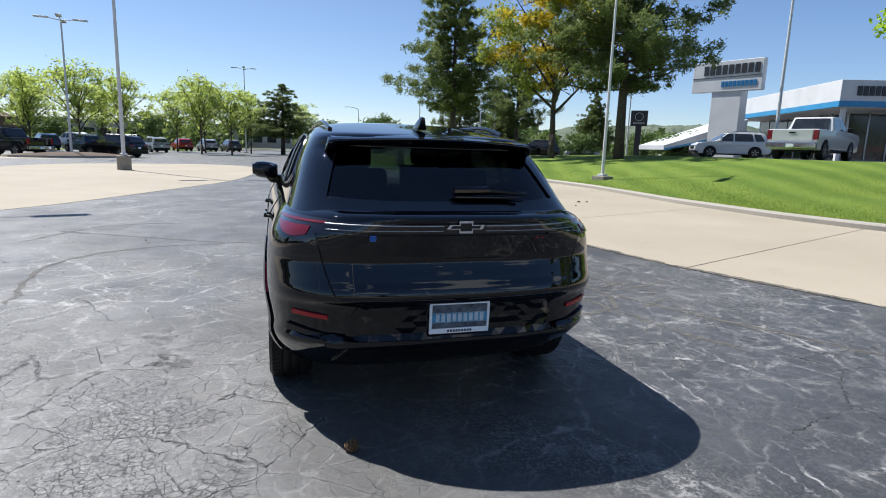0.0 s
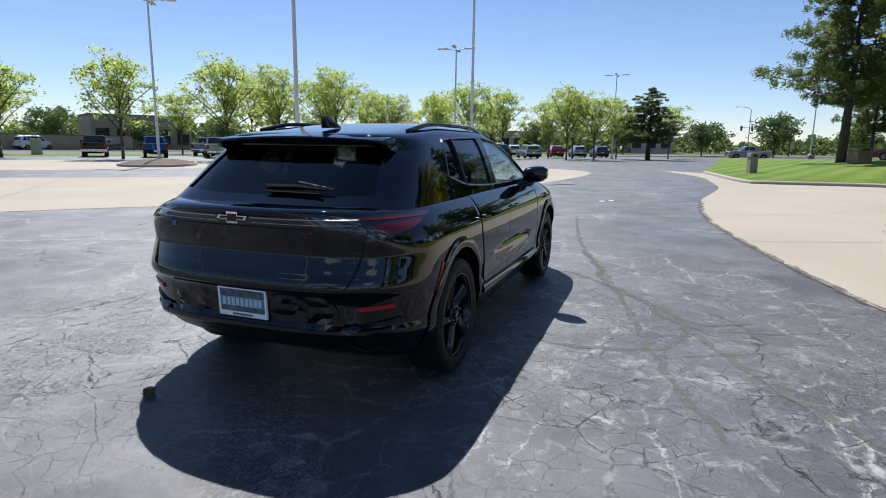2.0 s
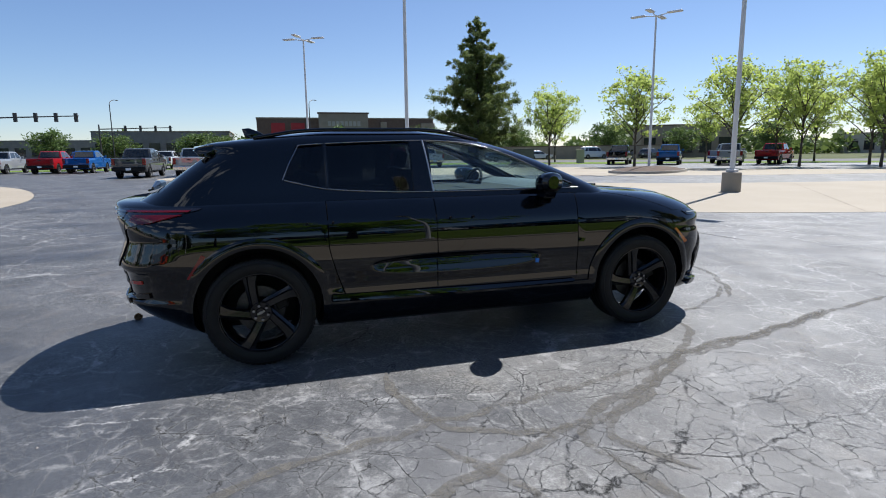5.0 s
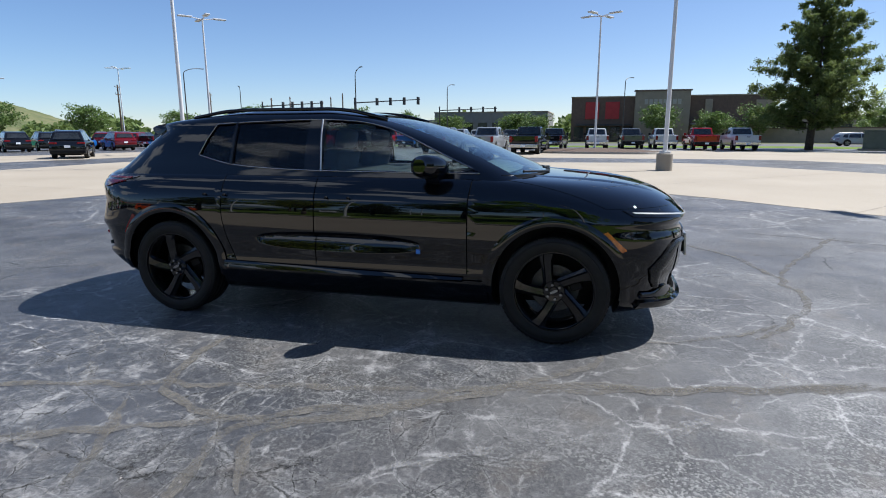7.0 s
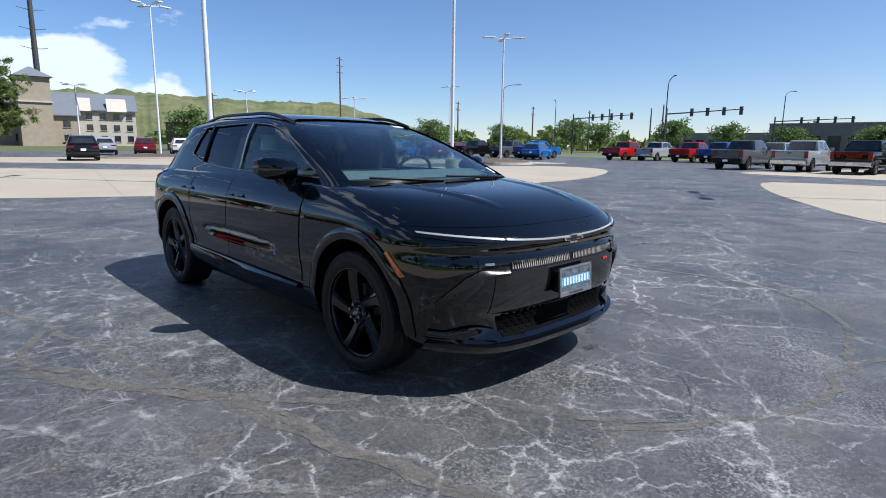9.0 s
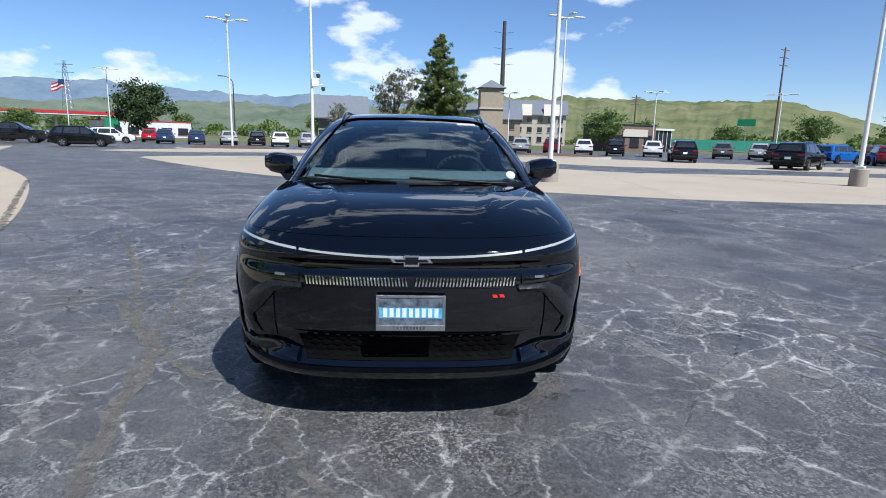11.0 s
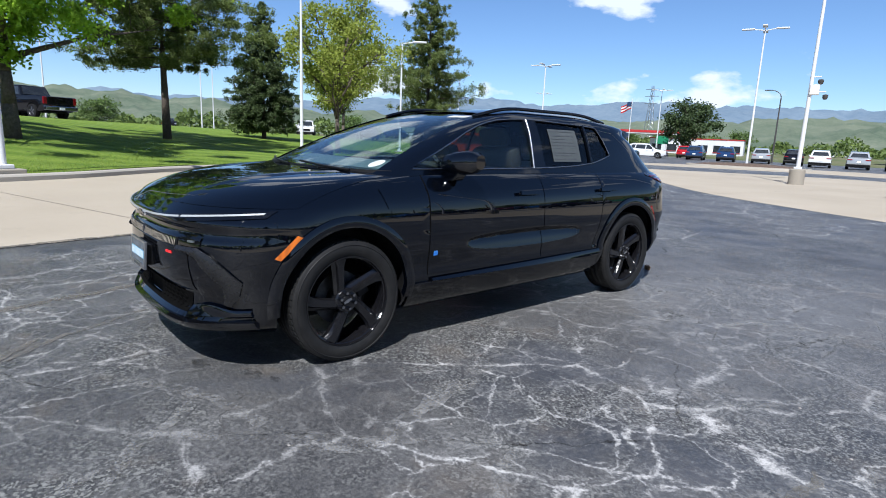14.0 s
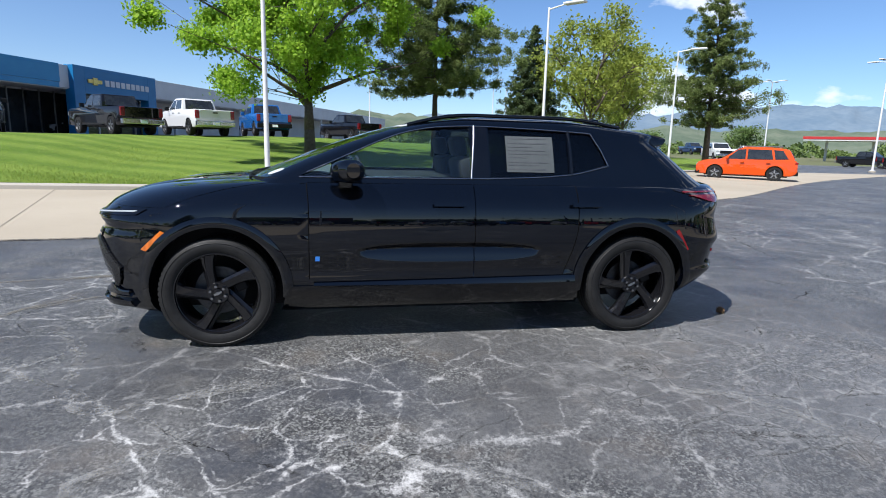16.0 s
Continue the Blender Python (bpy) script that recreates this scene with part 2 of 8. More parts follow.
    # pale mineral bloom along the old crack nets
    webs = sums(n, l, "MULTIPLY", sums(n, l, "MAXIMUM", sums(n, l, "MAXIMUM", near(1.6, 0.4, 0.6, 1.7), sums(n, l, "MAXIMUM", near(1.6, 2.4, 0.8, 2.1), near(0.3, 3.3, 0.7, 2.0))), near(-2.0, 0.4, 0.8, 3.0)), 0.8)
    speck = ranged(n, l, noise_of(n, l, 17.0, 6.0, 0.8, pos), 0.44, 0.58)
    zone = sums(n, l, "MAXIMUM", webs, ranged(n, l, noise_of(n, l, 0.33, 3.0, 0.55, pos), 0.44, 0.58))
    zone2 = ranged(n, l, noise_of(n, l, 0.5, 3.0, 0.55, wpos), 0.46, 0.58)
    speck2 = ranged(n, l, noise_of(n, l, 13.0, 8.0, 0.9, pos), 0.43, 0.55)
    plain = ranged(n, l, noise_of(n, l, 0.38, 3.0, 0.5, pos), 0.42, 0.58, 0.08, 1.0)
    plain = sums(n, l, "MAXIMUM", plain, webs)
    sharp = ranged(n, l, noise_of(n, l, 32.0, 6.0, 0.85, pos), 0.49, 0.55)
    halo = sums(n, l, "MULTIPLY", sums(n, l, "MULTIPLY", sums(n, l, "MAXIMUM", veins(0.85, wpos, 0.12), sums(n, l, "MULTIPLY", veins(2.3, wpos, 0.10), zone)), sharp), 0.22)
    wide = sums(n, l, "MULTIPLY", veins(0.85, wpos, 0.017), ranged(n, l, speck2, 0.0, 1.0, 0.35, 1.0))
    thin = sums(n, l, "MULTIPLY", sums(n, l, "MULTIPLY", veins(2.6, wpos, 0.030), zone), ranged(n, l, speck2, 0.0, 1.0, 0.15, 0.95))
    hair = sums(n, l, "MULTIPLY", sums(n, l, "MULTIPLY", veins(6.6, wpos, 0.055), zone2), speck)
    bloom = sums(n, l, "MAXIMUM", sums(n, l, "MAXIMUM", sums(n, l, "MAXIMUM", wide, halo), thin), sums(n, l, "MULTIPLY", hair, 0.5))
    bloom = sums(n, l, "MULTIPLY", sums(n, l, "MULTIPLY", bloom, plain), ranged(n, l, sums(n, l, "MAXIMUM", sums(n, l, "MAXIMUM", worn, sums(n, l, "MULTIPLY", meshed, 0.4)), drowned), 0.0, 1.0, 1.0, 0.35))
    # in the tired stretches the pale edges follow the open cracks themselves
    net = sums(n, l, "MAXIMUM", sums(n, l, "MAXIMUM", veins(1.5, cpos, 0.03), veins(2.6, cpos, 0.026)), sums(n, l, "MULTIPLY", veins(6.6, cpos, 0.055), 0.6))
    net = sums(n, l, "MULTIPLY", sums(n, l, "MULTIPLY", net, sums(n, l, "MAXIMUM", worn, sums(n, l, "MULTIPLY", meshed, 0.75))), ranged(n, l, speck2, 0.0, 1.0, 0.2, 0.80))
    bloom = sums(n, l, "MAXIMUM", bloom, net)
    # long pale streaks through the binder, all running one way
    streak = sums(n, l, "MAXIMUM", veins(1.9, along.outputs[0], 0.020), sums(n, l, "MULTIPLY", veins(4.3, along.outputs[0], 0.034), ranged(n, l, speck2, 0.0, 1.0, 0.1, 0.6)))
    streak = sums(n, l, "MULTIPLY", sums(n, l, "MULTIPLY", streak, drowned), ranged(n, l, noise_of(n, l, 1.7, 4.0, 0.6, pos), 0.42, 0.54, 0.05, 0.85))
    bloom = sums(n, l, "MAXIMUM", bloom, streak)
    base = mixed(n, l, bloom, base, (0.406, 0.4025, 0.392))
    # dark open cracks in the tired stretch
    tired = sums(n, l, "MAXIMUM", ranged(n, l, worn, 0.0, 0.5), meshed)
    scaly = sums(n, l, "MULTIPLY", veins(24.0, cpos, 0.075), sums(n, l, "MULTIPLY", near(-1.5, -2.3, 0.5, 1.5), ranged(n, l, noise_of(n, l, 1.6, 4.0, 0.6, pos), 0.44, 0.54)))
    broken = ranged(n, l, noise_of(n, l, 3.0, 5.0, 0.75, pos), 0.38, 0.50)
    crack = sums(n, l, "MULTIPLY", sums(n, l, "MULTIPLY", sums(n, l, "MAXIMUM", sums(n, l, "MAXIMUM", veins(1.5, cpos, 0.009), sums(n, l, "MULTIPLY", veins(2.6, cpos, 0.010), meshed)), veins(6.6, cpos, 0.017)), broken), sums(n, l, "MAXIMUM", tired, sums(n, l, "MULTIPLY", drowned, 0.35)))
    crack = sums(n, l, "MAXIMUM", crack, sums(n, l, "MULTIPLY", scaly, 0.55))
    long = sums(n, l, "MULTIPLY", sums(n, l, "MULTIPLY", veins(0.55, wpos, 0.005), zone2), broken)
    dark = sums(n, l, "MAXIMUM", crack, long)
    base = mixed(n, l, sums(n, l, "MULTIPLY", dark, 0.85), base, (0.0196, 0.0189, 0.0182))
    l.new(base, p.inputs["Base Color"])
    # the binder has a sheen, the dusty bloom and the open cracks have none
    dull = sums(n, l, "MAXIMUM", bloom, dark)
    l.new(sums(n, l, "MAXIMUM", ranged(n, l, fine, 0.3, 0.7, 0.40, 0.66), sums(n, l, "MULTIPLY", dull, 0.95)), p.inputs["Roughness"])
    l.new(sums(n, l, "MULTIPLY", ranged(n, l, dull, 0.0, 1.0, 0.62, 0.05), ranged(n, l, mid, 0.35, 0.65, 0.6, 1.25)), p.inputs["Specular IOR Level"])
    h = sums(n, l, "SUBTRACT", sums(n, l, "ADD", sums(n, l, "MULTIPLY", fine, 0.5), sums(n, l, "MULTIPLY", grit, 0.4)), sums(n, l, "MULTIPLY", dark, 1.2))
    bumped(n, l, p, h, 0.75, 0.005)
    return m


def concrete_material(name, a, b):
    m, n, l, p = shader(name)
    pos = n.new("ShaderNodeTexCoord").outputs["Object"]
    big, mid = noise_of(n, l, 0.3, 5.0, 0.6, pos), noise_of(n, l, 2.4, 6.0, 0.7, pos)
    fine = noise_of(n, l, 80.0, 3.0, 0.7, pos)
    base = mixed(n, l, ranged(n, l, big, 0.3, 0.7), a, b)
    base = mixed(n, l, ranged(n, l, mid, 0.55, 0.8, 0.0, 0.45), base, tuple(0.72 * v for v in a))
    base = mixed(n, l, ranged(n, l, fine, 0.3, 0.7, 0.0, 0.2), base, tuple(0.6 * v for v in a))
    l.new(base, p.inputs["Base Color"])
    p.inputs["Roughness"].default_value = 0.85
    bumped(n, l, p, fine, 0.5, 0.003)
    return m


def leafy(name, a, b, through=0.25):
    """Leaves: colour varies leaf by leaf, and some light comes through."""
    m, n, l, p = shader(name)
    geo = n.new("ShaderNodeNewGeometry").outputs["Random Per Island"]
    pos = n.new("ShaderNodeTexCoord").outputs["Object"]
    f = sums(n, l, "ADD", sums(n, l, "MULTIPLY", geo, 0.6), sums(n, l, "MULTIPLY", noise_of(n, l, 0.9, 2.0, 0.5, pos), 0.4))
    col = mixed(n, l, f, a, b)
    l.new(col, p.inputs["Base Color"])
    p.inputs["Roughness"].default_value = 0.6
    p.inputs["Specular IOR Level"].default_value = 0.25
    back = n.new("ShaderNodeBsdfTranslucent")
    l.new(mixed(n, l, 0.5, col, b), back.inputs["Color"])
    mx = n.new("ShaderNodeMixShader")
    mx.inputs[0].default_value = through
    l.new(p.outputs[0], mx.inputs[1]); l.new(back.outputs[0], mx.inputs[2])
    l.new(mx.outputs[0], n["Material Output"].inputs[0])
    return m


def lawn_material():
    """Short grass: mown stripes, tufts and a few dry spots."""
    m, n, l, p = shader("mown_lawn")
    pos = n.new("ShaderNodeTexCoord").outputs["Object"]
    turn = n.new("ShaderNodeMapping")
    turn.inputs["Rotation"].default_value = (0, 0, radians(24))
    l.new(pos, turn.inputs["Vector"])
    w = n.new("ShaderNodeTexWave")
    w.inputs["Scale"].default_value, w.inputs["Distortion"].default_value, w.inputs["Detail"].default_value = 0.22, 1.2, 2.0
    l.new(turn.outputs[0], w.inputs["Vector"])
    big, mid, fine = noise_of(n, l, 0.25, 4.0, 0.6, pos), noise_of(n, l, 3.0, 6.0, 0.7, pos), noise_of(n, l, 34.0, 5.0, 0.8, pos)
    f = sums(n, l, "ADD", sums(n, l, "MULTIPLY", w.outputs["Fac"], 0.30), sums(n, l, "MULTIPLY", big, 0.70))
    c = mixed(n, l, ranged(n, l, f, 0.3, 0.7), (0.105, 0.175, 0.0196), (0.196, 0.273, 0.042))
    c = mixed(n, l, ranged(n, l, mid, 0.52, 0.72, 0.0, 0.55), c, (0.231, 0.266, 0.063))
    c = mixed(n, l, ranged(n, l, fine, 0.40, 0.62), tuple_dark(n, l, c), c)
    l.new(c, p.inputs["Base Color"])
    p.inputs["Roughness"].default_value, p.inputs["Specular IOR Level"].default_value = 0.9, 0.15
    bumped(n, l, p, fine, 1.0, 0.03)
    return m


def tuple_dark(n, l, c):
    return mixed(n, l, 0.55, c, (0.021, 0.049, 0.0084))


ASPHALT = asphalt_material()
CONCRETE = concrete_material("pale_concrete", (0.285, 0.245, 0.185), (0.345, 0.300, 0.232))
KERB = concrete_material("kerb_concrete", (0.28, 0.259, 0.217), (0.35, 0.322, 0.28))
PLINTH = concrete_material("plinth_concrete", (0.252, 0.224, 0.182), (0.308, 0.28, 0.231))
ROADWAY = grainy("road_asphalt", (0.07, 0.07, 0.07), (0.112, 0.1085, 0.105), 0.3, 0.85, bump=0.004, fine=40)
LAWN = lawn_material()
FIELD = grainy("dry_ground", (0.07, 0.091, 0.035), (0.14, 0.133, 0.077), 0.02, 0.95, fine=0.6, spec=0.1)
MULCH = grainy("bark_mulch", (0.049, 0.0315, 0.021), (0.119, 0.077, 0.0525), 6.0, 0.95, bump=0.02, fine=30)
BARK = grainy("tree_bark", (0.0413, 0.0315, 0.024), (0.1125, 0.09, 0.0713), 7.0, 0.9, bump=0.02, fine=22)
LEAF_SPRING = leafy("spring_leaves", (0.24, 0.33, 0.055), (0.50, 0.57, 0.16), 0.65)
LEAF_MAPLE = leafy("maple_leaves", (0.11, 0.24, 0.016), (0.38, 0.55, 0.055), 0.55)
LEAF_GOLD = leafy("golden_leaves", (0.385, 0.294, 0.021), (0.595, 0.476, 0.035), 0.5)
LEAF_OLIVE = leafy("young_olive_leaves", (0.154, 0.21, 0.028), (0.322, 0.364, 0.07), 0.45)
NEEDLE = leafy("pine_needles", (0.045, 0.0713, 0.018), (0.21, 0.2625, 0.0825), 0.42)
NEEDLE_BLUE = leafy("spruce_needles", (0.0225, 0.0413, 0.015), (0.0975, 0.135, 0.0488), 0.2)

BLACK_PAINT = paint("black_paint", (0.0007, 0.0012, 0.0027))
GLOSS_TRIM = grainy("gloss_black_trim", (0.0015, 0.0018, 0.0028), (0.0025, 0.0028, 0.0040), 8, 0.055, spec=0.55)
SATIN_TRIM = grainy("satin_black_trim", (0.004, 0.004, 0.0045), (0.008, 0.008, 0.0085), 8, 0.45, bump=0.0006, spec=0.2)
RUBBER = grainy("tyre_rubber", (0.008, 0.008, 0.008), (0.016, 0.0155, 0.015), 12, 0.55, bump=0.0015, spec=0.25)
BLADE = grainy("satin_grey_black_blade", (0.007, 0.0072, 0.008), (0.012, 0.0122, 0.013), 8, 0.30, spec=0.4)
RIM_BLACK = grainy("gloss_black_alloy", (0.004, 0.004, 0.005), (0.007, 0.007, 0.008), 10, 0.13)
CHROME = grainy("bright_chrome", (0.62, 0.63, 0.65), (0.72, 0.73, 0.75), 12, 0.10, metal=1.0)
DISC = grainy("worn_disc_steel", (0.05, 0.05, 0.052), (0.10, 0.10, 0.10), 20, 0.45, metal=1.0)
DARK_CHROME = grainy("black_chrome", (0.26, 0.26, 0.27), (0.34, 0.34, 0.35), 12, 0.16, metal=1.0)
STEEL = grainy("brushed_steel", (0.36, 0.36, 0.37), (0.48, 0.48, 0.49), 20, 0.35, metal=1.0)
GLASS_DARK = glazing("privacy_glass", (0.30, 0.32, 0.33), 0.9)
GLASS_SIDE = glazing("tinted_side_glass", (0.88, 0.93, 0.92))
GLASS_SCREEN = glazing("windscreen_glass", (0.80, 0.90, 0.90), 1.2)
LENS_RED = lamp_lens("red_lens", (0.22, 0.003, 0.006), 0.2, 0.3)
LENS_SMOKED_RED = lamp_lens("smoked_red_lens", (0.13, 0.002, 0.006), 0.15, 0.5)
LENS_REFLEX = lamp_lens("red_reflector", (0.42, 0.006, 0.008), 0.25, 0.3)
LENS_DARK = lamp_lens("smoked_lens", (0.008, 0.006, 0.007))
LENS_AMBER = lamp_lens("amber_lens", (0.595, 0.14, 0.007), 0.25)
LENS_WHITE = lamp_lens("frosted_lamp_bar", (0.30, 0.32, 0.33), 0.4, 0.2)
PLATE_WHITE = grainy("white_plate", (0.80, 0.83, 0.86), (0.88, 0.90, 0.92), 10, 0.35)
PLATE_TEXT = grainy("pale_blue_plate_text", (0.42, 0.52, 0.56), (0.55, 0.64, 0.68), 40, 0.4)
PLATE_BLUE = grainy("blue_plate_band", (0.04, 0.22, 0.38), (0.10, 0.34, 0.52), 14, 0.35)
PLATE_DARK = grainy("dark_plate_picture", (0.015, 0.022, 0.035), (0.13, 0.16, 0.19), 34, 0.4)
BADGE_BLUE = grainy("blue_badge", (0.03, 0.16, 0.55), (0.05, 0.22, 0.65), 20, 0.3)
BADGE_RED = grainy("red_badge", (0.60, 0.015, 0.02), (0.70, 0.03, 0.03), 20, 0.3)
CABIN = grainy("dark_cabin_fabric", (0.012, 0.012, 0.013), (0.028, 0.027, 0.027), 30, 0.85, bump=0.001)
VOID = grainy("black_mesh_hollow", (0.002, 0.002, 0.002), (0.004, 0.004, 0.004), 8, 0.8, spec=0.03)
CABIN_GREY = grainy("grey_dash_vinyl", (0.12, 0.13, 0.135), (0.17, 0.18, 0.185), 20, 0.55)
PAPER = grainy("window_paper", (0.336, 0.352, 0.36), (0.416, 0.432, 0.44), 8, 0.7)
# white paper with the dimming of the privacy glass put into its colour
SHEET = grainy("glass_dimmed_sheet", (0.042, 0.050, 0.052), (0.06, 0.068, 0.07), 8, 0.7)
INK = grainy("printed_ink", (0.03, 0.035, 0.04), (0.06, 0.065, 0.07), 30, 0.7)
POLE_WHITE = grainy("white_pole_paint", (0.528, 0.536, 0.544), (0.624, 0.632, 0.64), 2.0, 0.45)
POLE_DARK = grainy("dark_bronze_metal", (0.035, 0.032, 0.03), (0.06, 0.055, 0.05), 4.0, 0.5)
WOODPOLE = grainy("weathered_timber", (0.07, 0.05, 0.035), (0.14, 0.105, 0.08), 6.0, 0.9)

# ---- mesh helpers ----
def mesh_ob(name, verts, faces, material, parent=None, label="", smooth=True):
    me = bpy.data.meshes.new(name)
    me.from_pydata([tuple(v) for v in verts], [], faces)
    me.materials.append(material)
    if smooth:
        me.shade_smooth()
    ob = new(name, me)
    ob.parent = parent
    return tagged(ob, label)


def part(name, bm, material, parent=None, label="", smooth=False):
    """Links a bmesh as one mesh object."""
    me = bpy.data.meshes.new(name)
    bmesh.ops.recalc_face_normals(bm, faces=bm.faces)
    bm.to_mesh(me)
    bm.free()
    me.materials.append(material)
    if smooth:
        me.shade_smooth()
    ob = new(name, me)
    ob.parent = parent
    return tagged(ob, label)


def thing(name, label, category, group="", kind="", at=None):
    ob = tagged(new(name), label, category, group, kind)
    if at is not None:
        ob.matrix_basis = at
    return ob


def add_box(bm, x0, x1, y0, y1, z0, z1, bevel=0.0, m=None):
    g = bmesh.ops.create_cube(bm, size=1.0)
    vs = g["verts"]
    for v in vs:
        v.co = Vector(((x0 + x1) / 2 + v.co.x * (x1 - x0), (y0 + y1) / 2 + v.co.y * (y1 - y0), (z0 + z1) / 2 + v.co.z * (z1 - z0)))
    if bevel:
        es = list({e for v in vs for e in v.link_edges})
        r = bmesh.ops.bevel(bm, geom=es, offset=bevel, segments=2, affect="EDGES", profile=0.5)
        vs = list({v for f in r["faces"] for v in f.verts} | {v for v in vs if v.is_valid})
    if m is not None:
        bmesh.ops.transform(bm, matrix=m, verts=[v for v in vs if v.is_valid])
    return vs


def add_tube(bm, a, b, r0, r1=None, seg=12):
    a, b = Vector(a), Vector(b)
    d = b - a
    m = Matrix.Translation((a + b) / 2) @ d.to_track_quat("Z", "Y").to_matrix().to_4x4()
    bmesh.ops.create_cone(bm, cap_ends=True, segments=seg, radius1=r0, radius2=r0 if r1 is None else r1, depth=d.length, matrix=m)


def box_part(name, dims, material, parent=None, label="", bevel=0.0, m=None):
    bm = bmesh.new()
    add_box(bm, *dims, bevel=bevel, m=m)
    return part(name, bm, material, parent, label)


def tube_part(name, a, b, r0, r1, material, parent=None, label="", seg=14):
    bm = bmesh.new()
    add_tube(bm, a, b, r0, r1, seg)
    return part(name, bm, material, parent, label, smooth=False)


def prism(bm, pts, x0, x1, bevel=0.0, taper=None):
    """A side outline of (y, z) points drawn out from x0 to x1; taper(z) scales the width."""
    f = taper or (lambda z: 1.0)
    a = [bm.verts.new((x0 * f(z), y, z)) for y, z in pts]
    b = [bm.verts.new((x1 * f(z), y, z)) for y, z in pts]
    faces = [bm.faces.new(a), bm.faces.new(list(reversed(b)))]
    for i in range(len(pts)):
        j = (i + 1) % len(pts)
        faces.append(bm.faces.new((a[j], a[i], b[i], b[j])))
    if bevel:
        es = [e for e in bm.edges if all(v in set(a) | set(b) for v in e.verts)]
        bmesh.ops.bevel(bm, geom=es, offset=bevel, segments=2, affect="EDGES", profile=0.5)


def lathe(name, prof, material, parent=None, label="", seg=40, axis="x", smooth=True):
    """A closed outline of (radius, along) points turned round an axis."""
    vs, fs, k = [], [], len(prof)
    for i in range(seg):
        a = 2 * math.pi * i / seg
        for r, t in prof:
            vs.append((t, r * math.cos(a), r * math.sin(a)) if axis == "x" else (r * math.cos(a), r * math.sin(a), t))
        for j in range(k):
            n0, n1 = i * k, (i + 1) % seg * k
            fs.append((n0 + j, n0 + (j + 1) % k, n1 + (j + 1) % k, n1 + j))
    ob = mesh_ob(name, vs, fs, material, parent, label, smooth)
    fix_normals(ob)
    return ob


def fix_normals(ob):
    bm = bmesh.new()
    bm.from_mesh(ob.data)
    bmesh.ops.recalc_face_normals(bm, faces=bm.faces)
    bm.to_mesh(ob.data)
    bm.free()


def ease(keys):
    """A smooth curve through (position, value) keys without overshoot."""
    xs = np.array([k[0] for k in keys], float)
    ys = np.array([k[1] for k in keys], float)
    h, d = np.diff(xs), np.diff(ys) / np.diff(xs)
    m = np.zeros(len(xs))
    m[0], m[-1] = d[0], d[-1]
    for i in range(1, len(xs) - 1):
        if d[i - 1] * d[i] > 0:
            w1, w2 = 2 * h[i] + h[i - 1], h[i] + 2 * h[i - 1]
            m[i] = (w1 + w2) / (w1 / d[i - 1] + w2 / d[i])

    def f(x):
        x = min(max(x, xs[0]), xs[-1])
        i = min(max(int(np.searchsorted(xs, x)) - 1, 0), len(xs) - 2)
        t = (x - xs[i]) / h[i]
        return float((1 + 2 * t) * (1 - t) ** 2 * ys[i] + t * (1 - t) ** 2 * h[i] * m[i] + t * t * (3 - 2 * t) * ys[i + 1] + t * t * (t - 1) * h[i] * m[i + 1])
    return f


def skin(name, surf, nu, nv, material, parent=None, label="", out=0.003, depth=0.012, toward=None):
    """A thin shell that follows surf(u, v), u and v from 0 to 1: a face set proud by `out`, with edges that go back by `depth`."""
    P = [[Vector(surf(i / nu, j / nv)) for j in range(nv + 1)] for i in range(nu + 1)]
    vs, idx = [], {}
    for i in range(nu + 1):
        for j in range(nv + 1):
            du = P[min(i + 1, nu)][j] - P[max(i - 1, 0)][j]
            dv = P[i][min(j + 1, nv)] - P[i][max(j - 1, 0)]
            nrm = du.cross(dv)
            nrm = nrm.normalized() if nrm.length > 1e-12 else Vector((0, 0, 1))
            if nrm.dot((P[i][j] if toward is None else Vector(toward)) - (Vector((0, 0, 0.75)) if toward is None else Vector((0, 0, 0)))) < 0:
                nrm = -nrm
            idx[i, j] = len(vs)
            vs.append(P[i][j] + nrm * out)
            vs.append(P[i][j] + nrm * (out - depth))
    fs = [(idx[i, j], idx[i + 1, j], idx[i + 1, j + 1], idx[i, j + 1]) for i in range(nu) for j in range(nv)]
    rim = [(i, 0) for i in range(nu)] + [(nu, j) for j in range(nv)] + [(i, nv) for i in range(nu, 0, -1)] + [(0, j) for j in range(nv, 0, -1)]
    for k in range(len(rim)):
        a, b = idx[rim[k]], idx[rim[(k + 1) % len(rim)]]
        fs.append((a, a + 1, b + 1, b))
    fs += [(idx[i, j] + 1, idx[i, j + 1] + 1, idx[i + 1, j + 1] + 1, idx[i + 1, j] + 1) for i in range(nu) for j in range(nv)]
    ob = mesh_ob(name, vs, fs, material, parent, label, smooth=True)
    fix_normals(ob)
    return crease(ob, 40)


def crease(ob, degrees=32):
    """Smooth shading with sharp edges kept sharp."""
    ob.data.shade_smooth()
    ob.data.set_sharp_from_angle(angle=radians(degrees))
    return ob


def sweep(name, pts, r, material, parent=None, label="", res=6, closed=False):
    c = bpy.data.curves.new(name, "CURVE")
    c.dimensions, c.bevel_depth, c.bevel_resolution, c.use_fill_caps = "3D", r, res // 2, True
    sp = c.splines.new("POLY")
    sp.points.add(len(pts) - 1)
    for p, q in zip(sp.points, pts):
        p.co = (*q, 1)
    sp.use_cyclic_u = closed
    tmp = bpy.data.objects.new(name, c)
    me = bpy.data.meshes.new_from_object(tmp)
    bpy.data.objects.remove(tmp)
    bpy.data.curves.remove(c)
    me.materials.clear()
    me.materials.append(material)
    me.shade_smooth()
    ob = new(name, me)
    ob.parent = parent
    return tagged(ob, label)


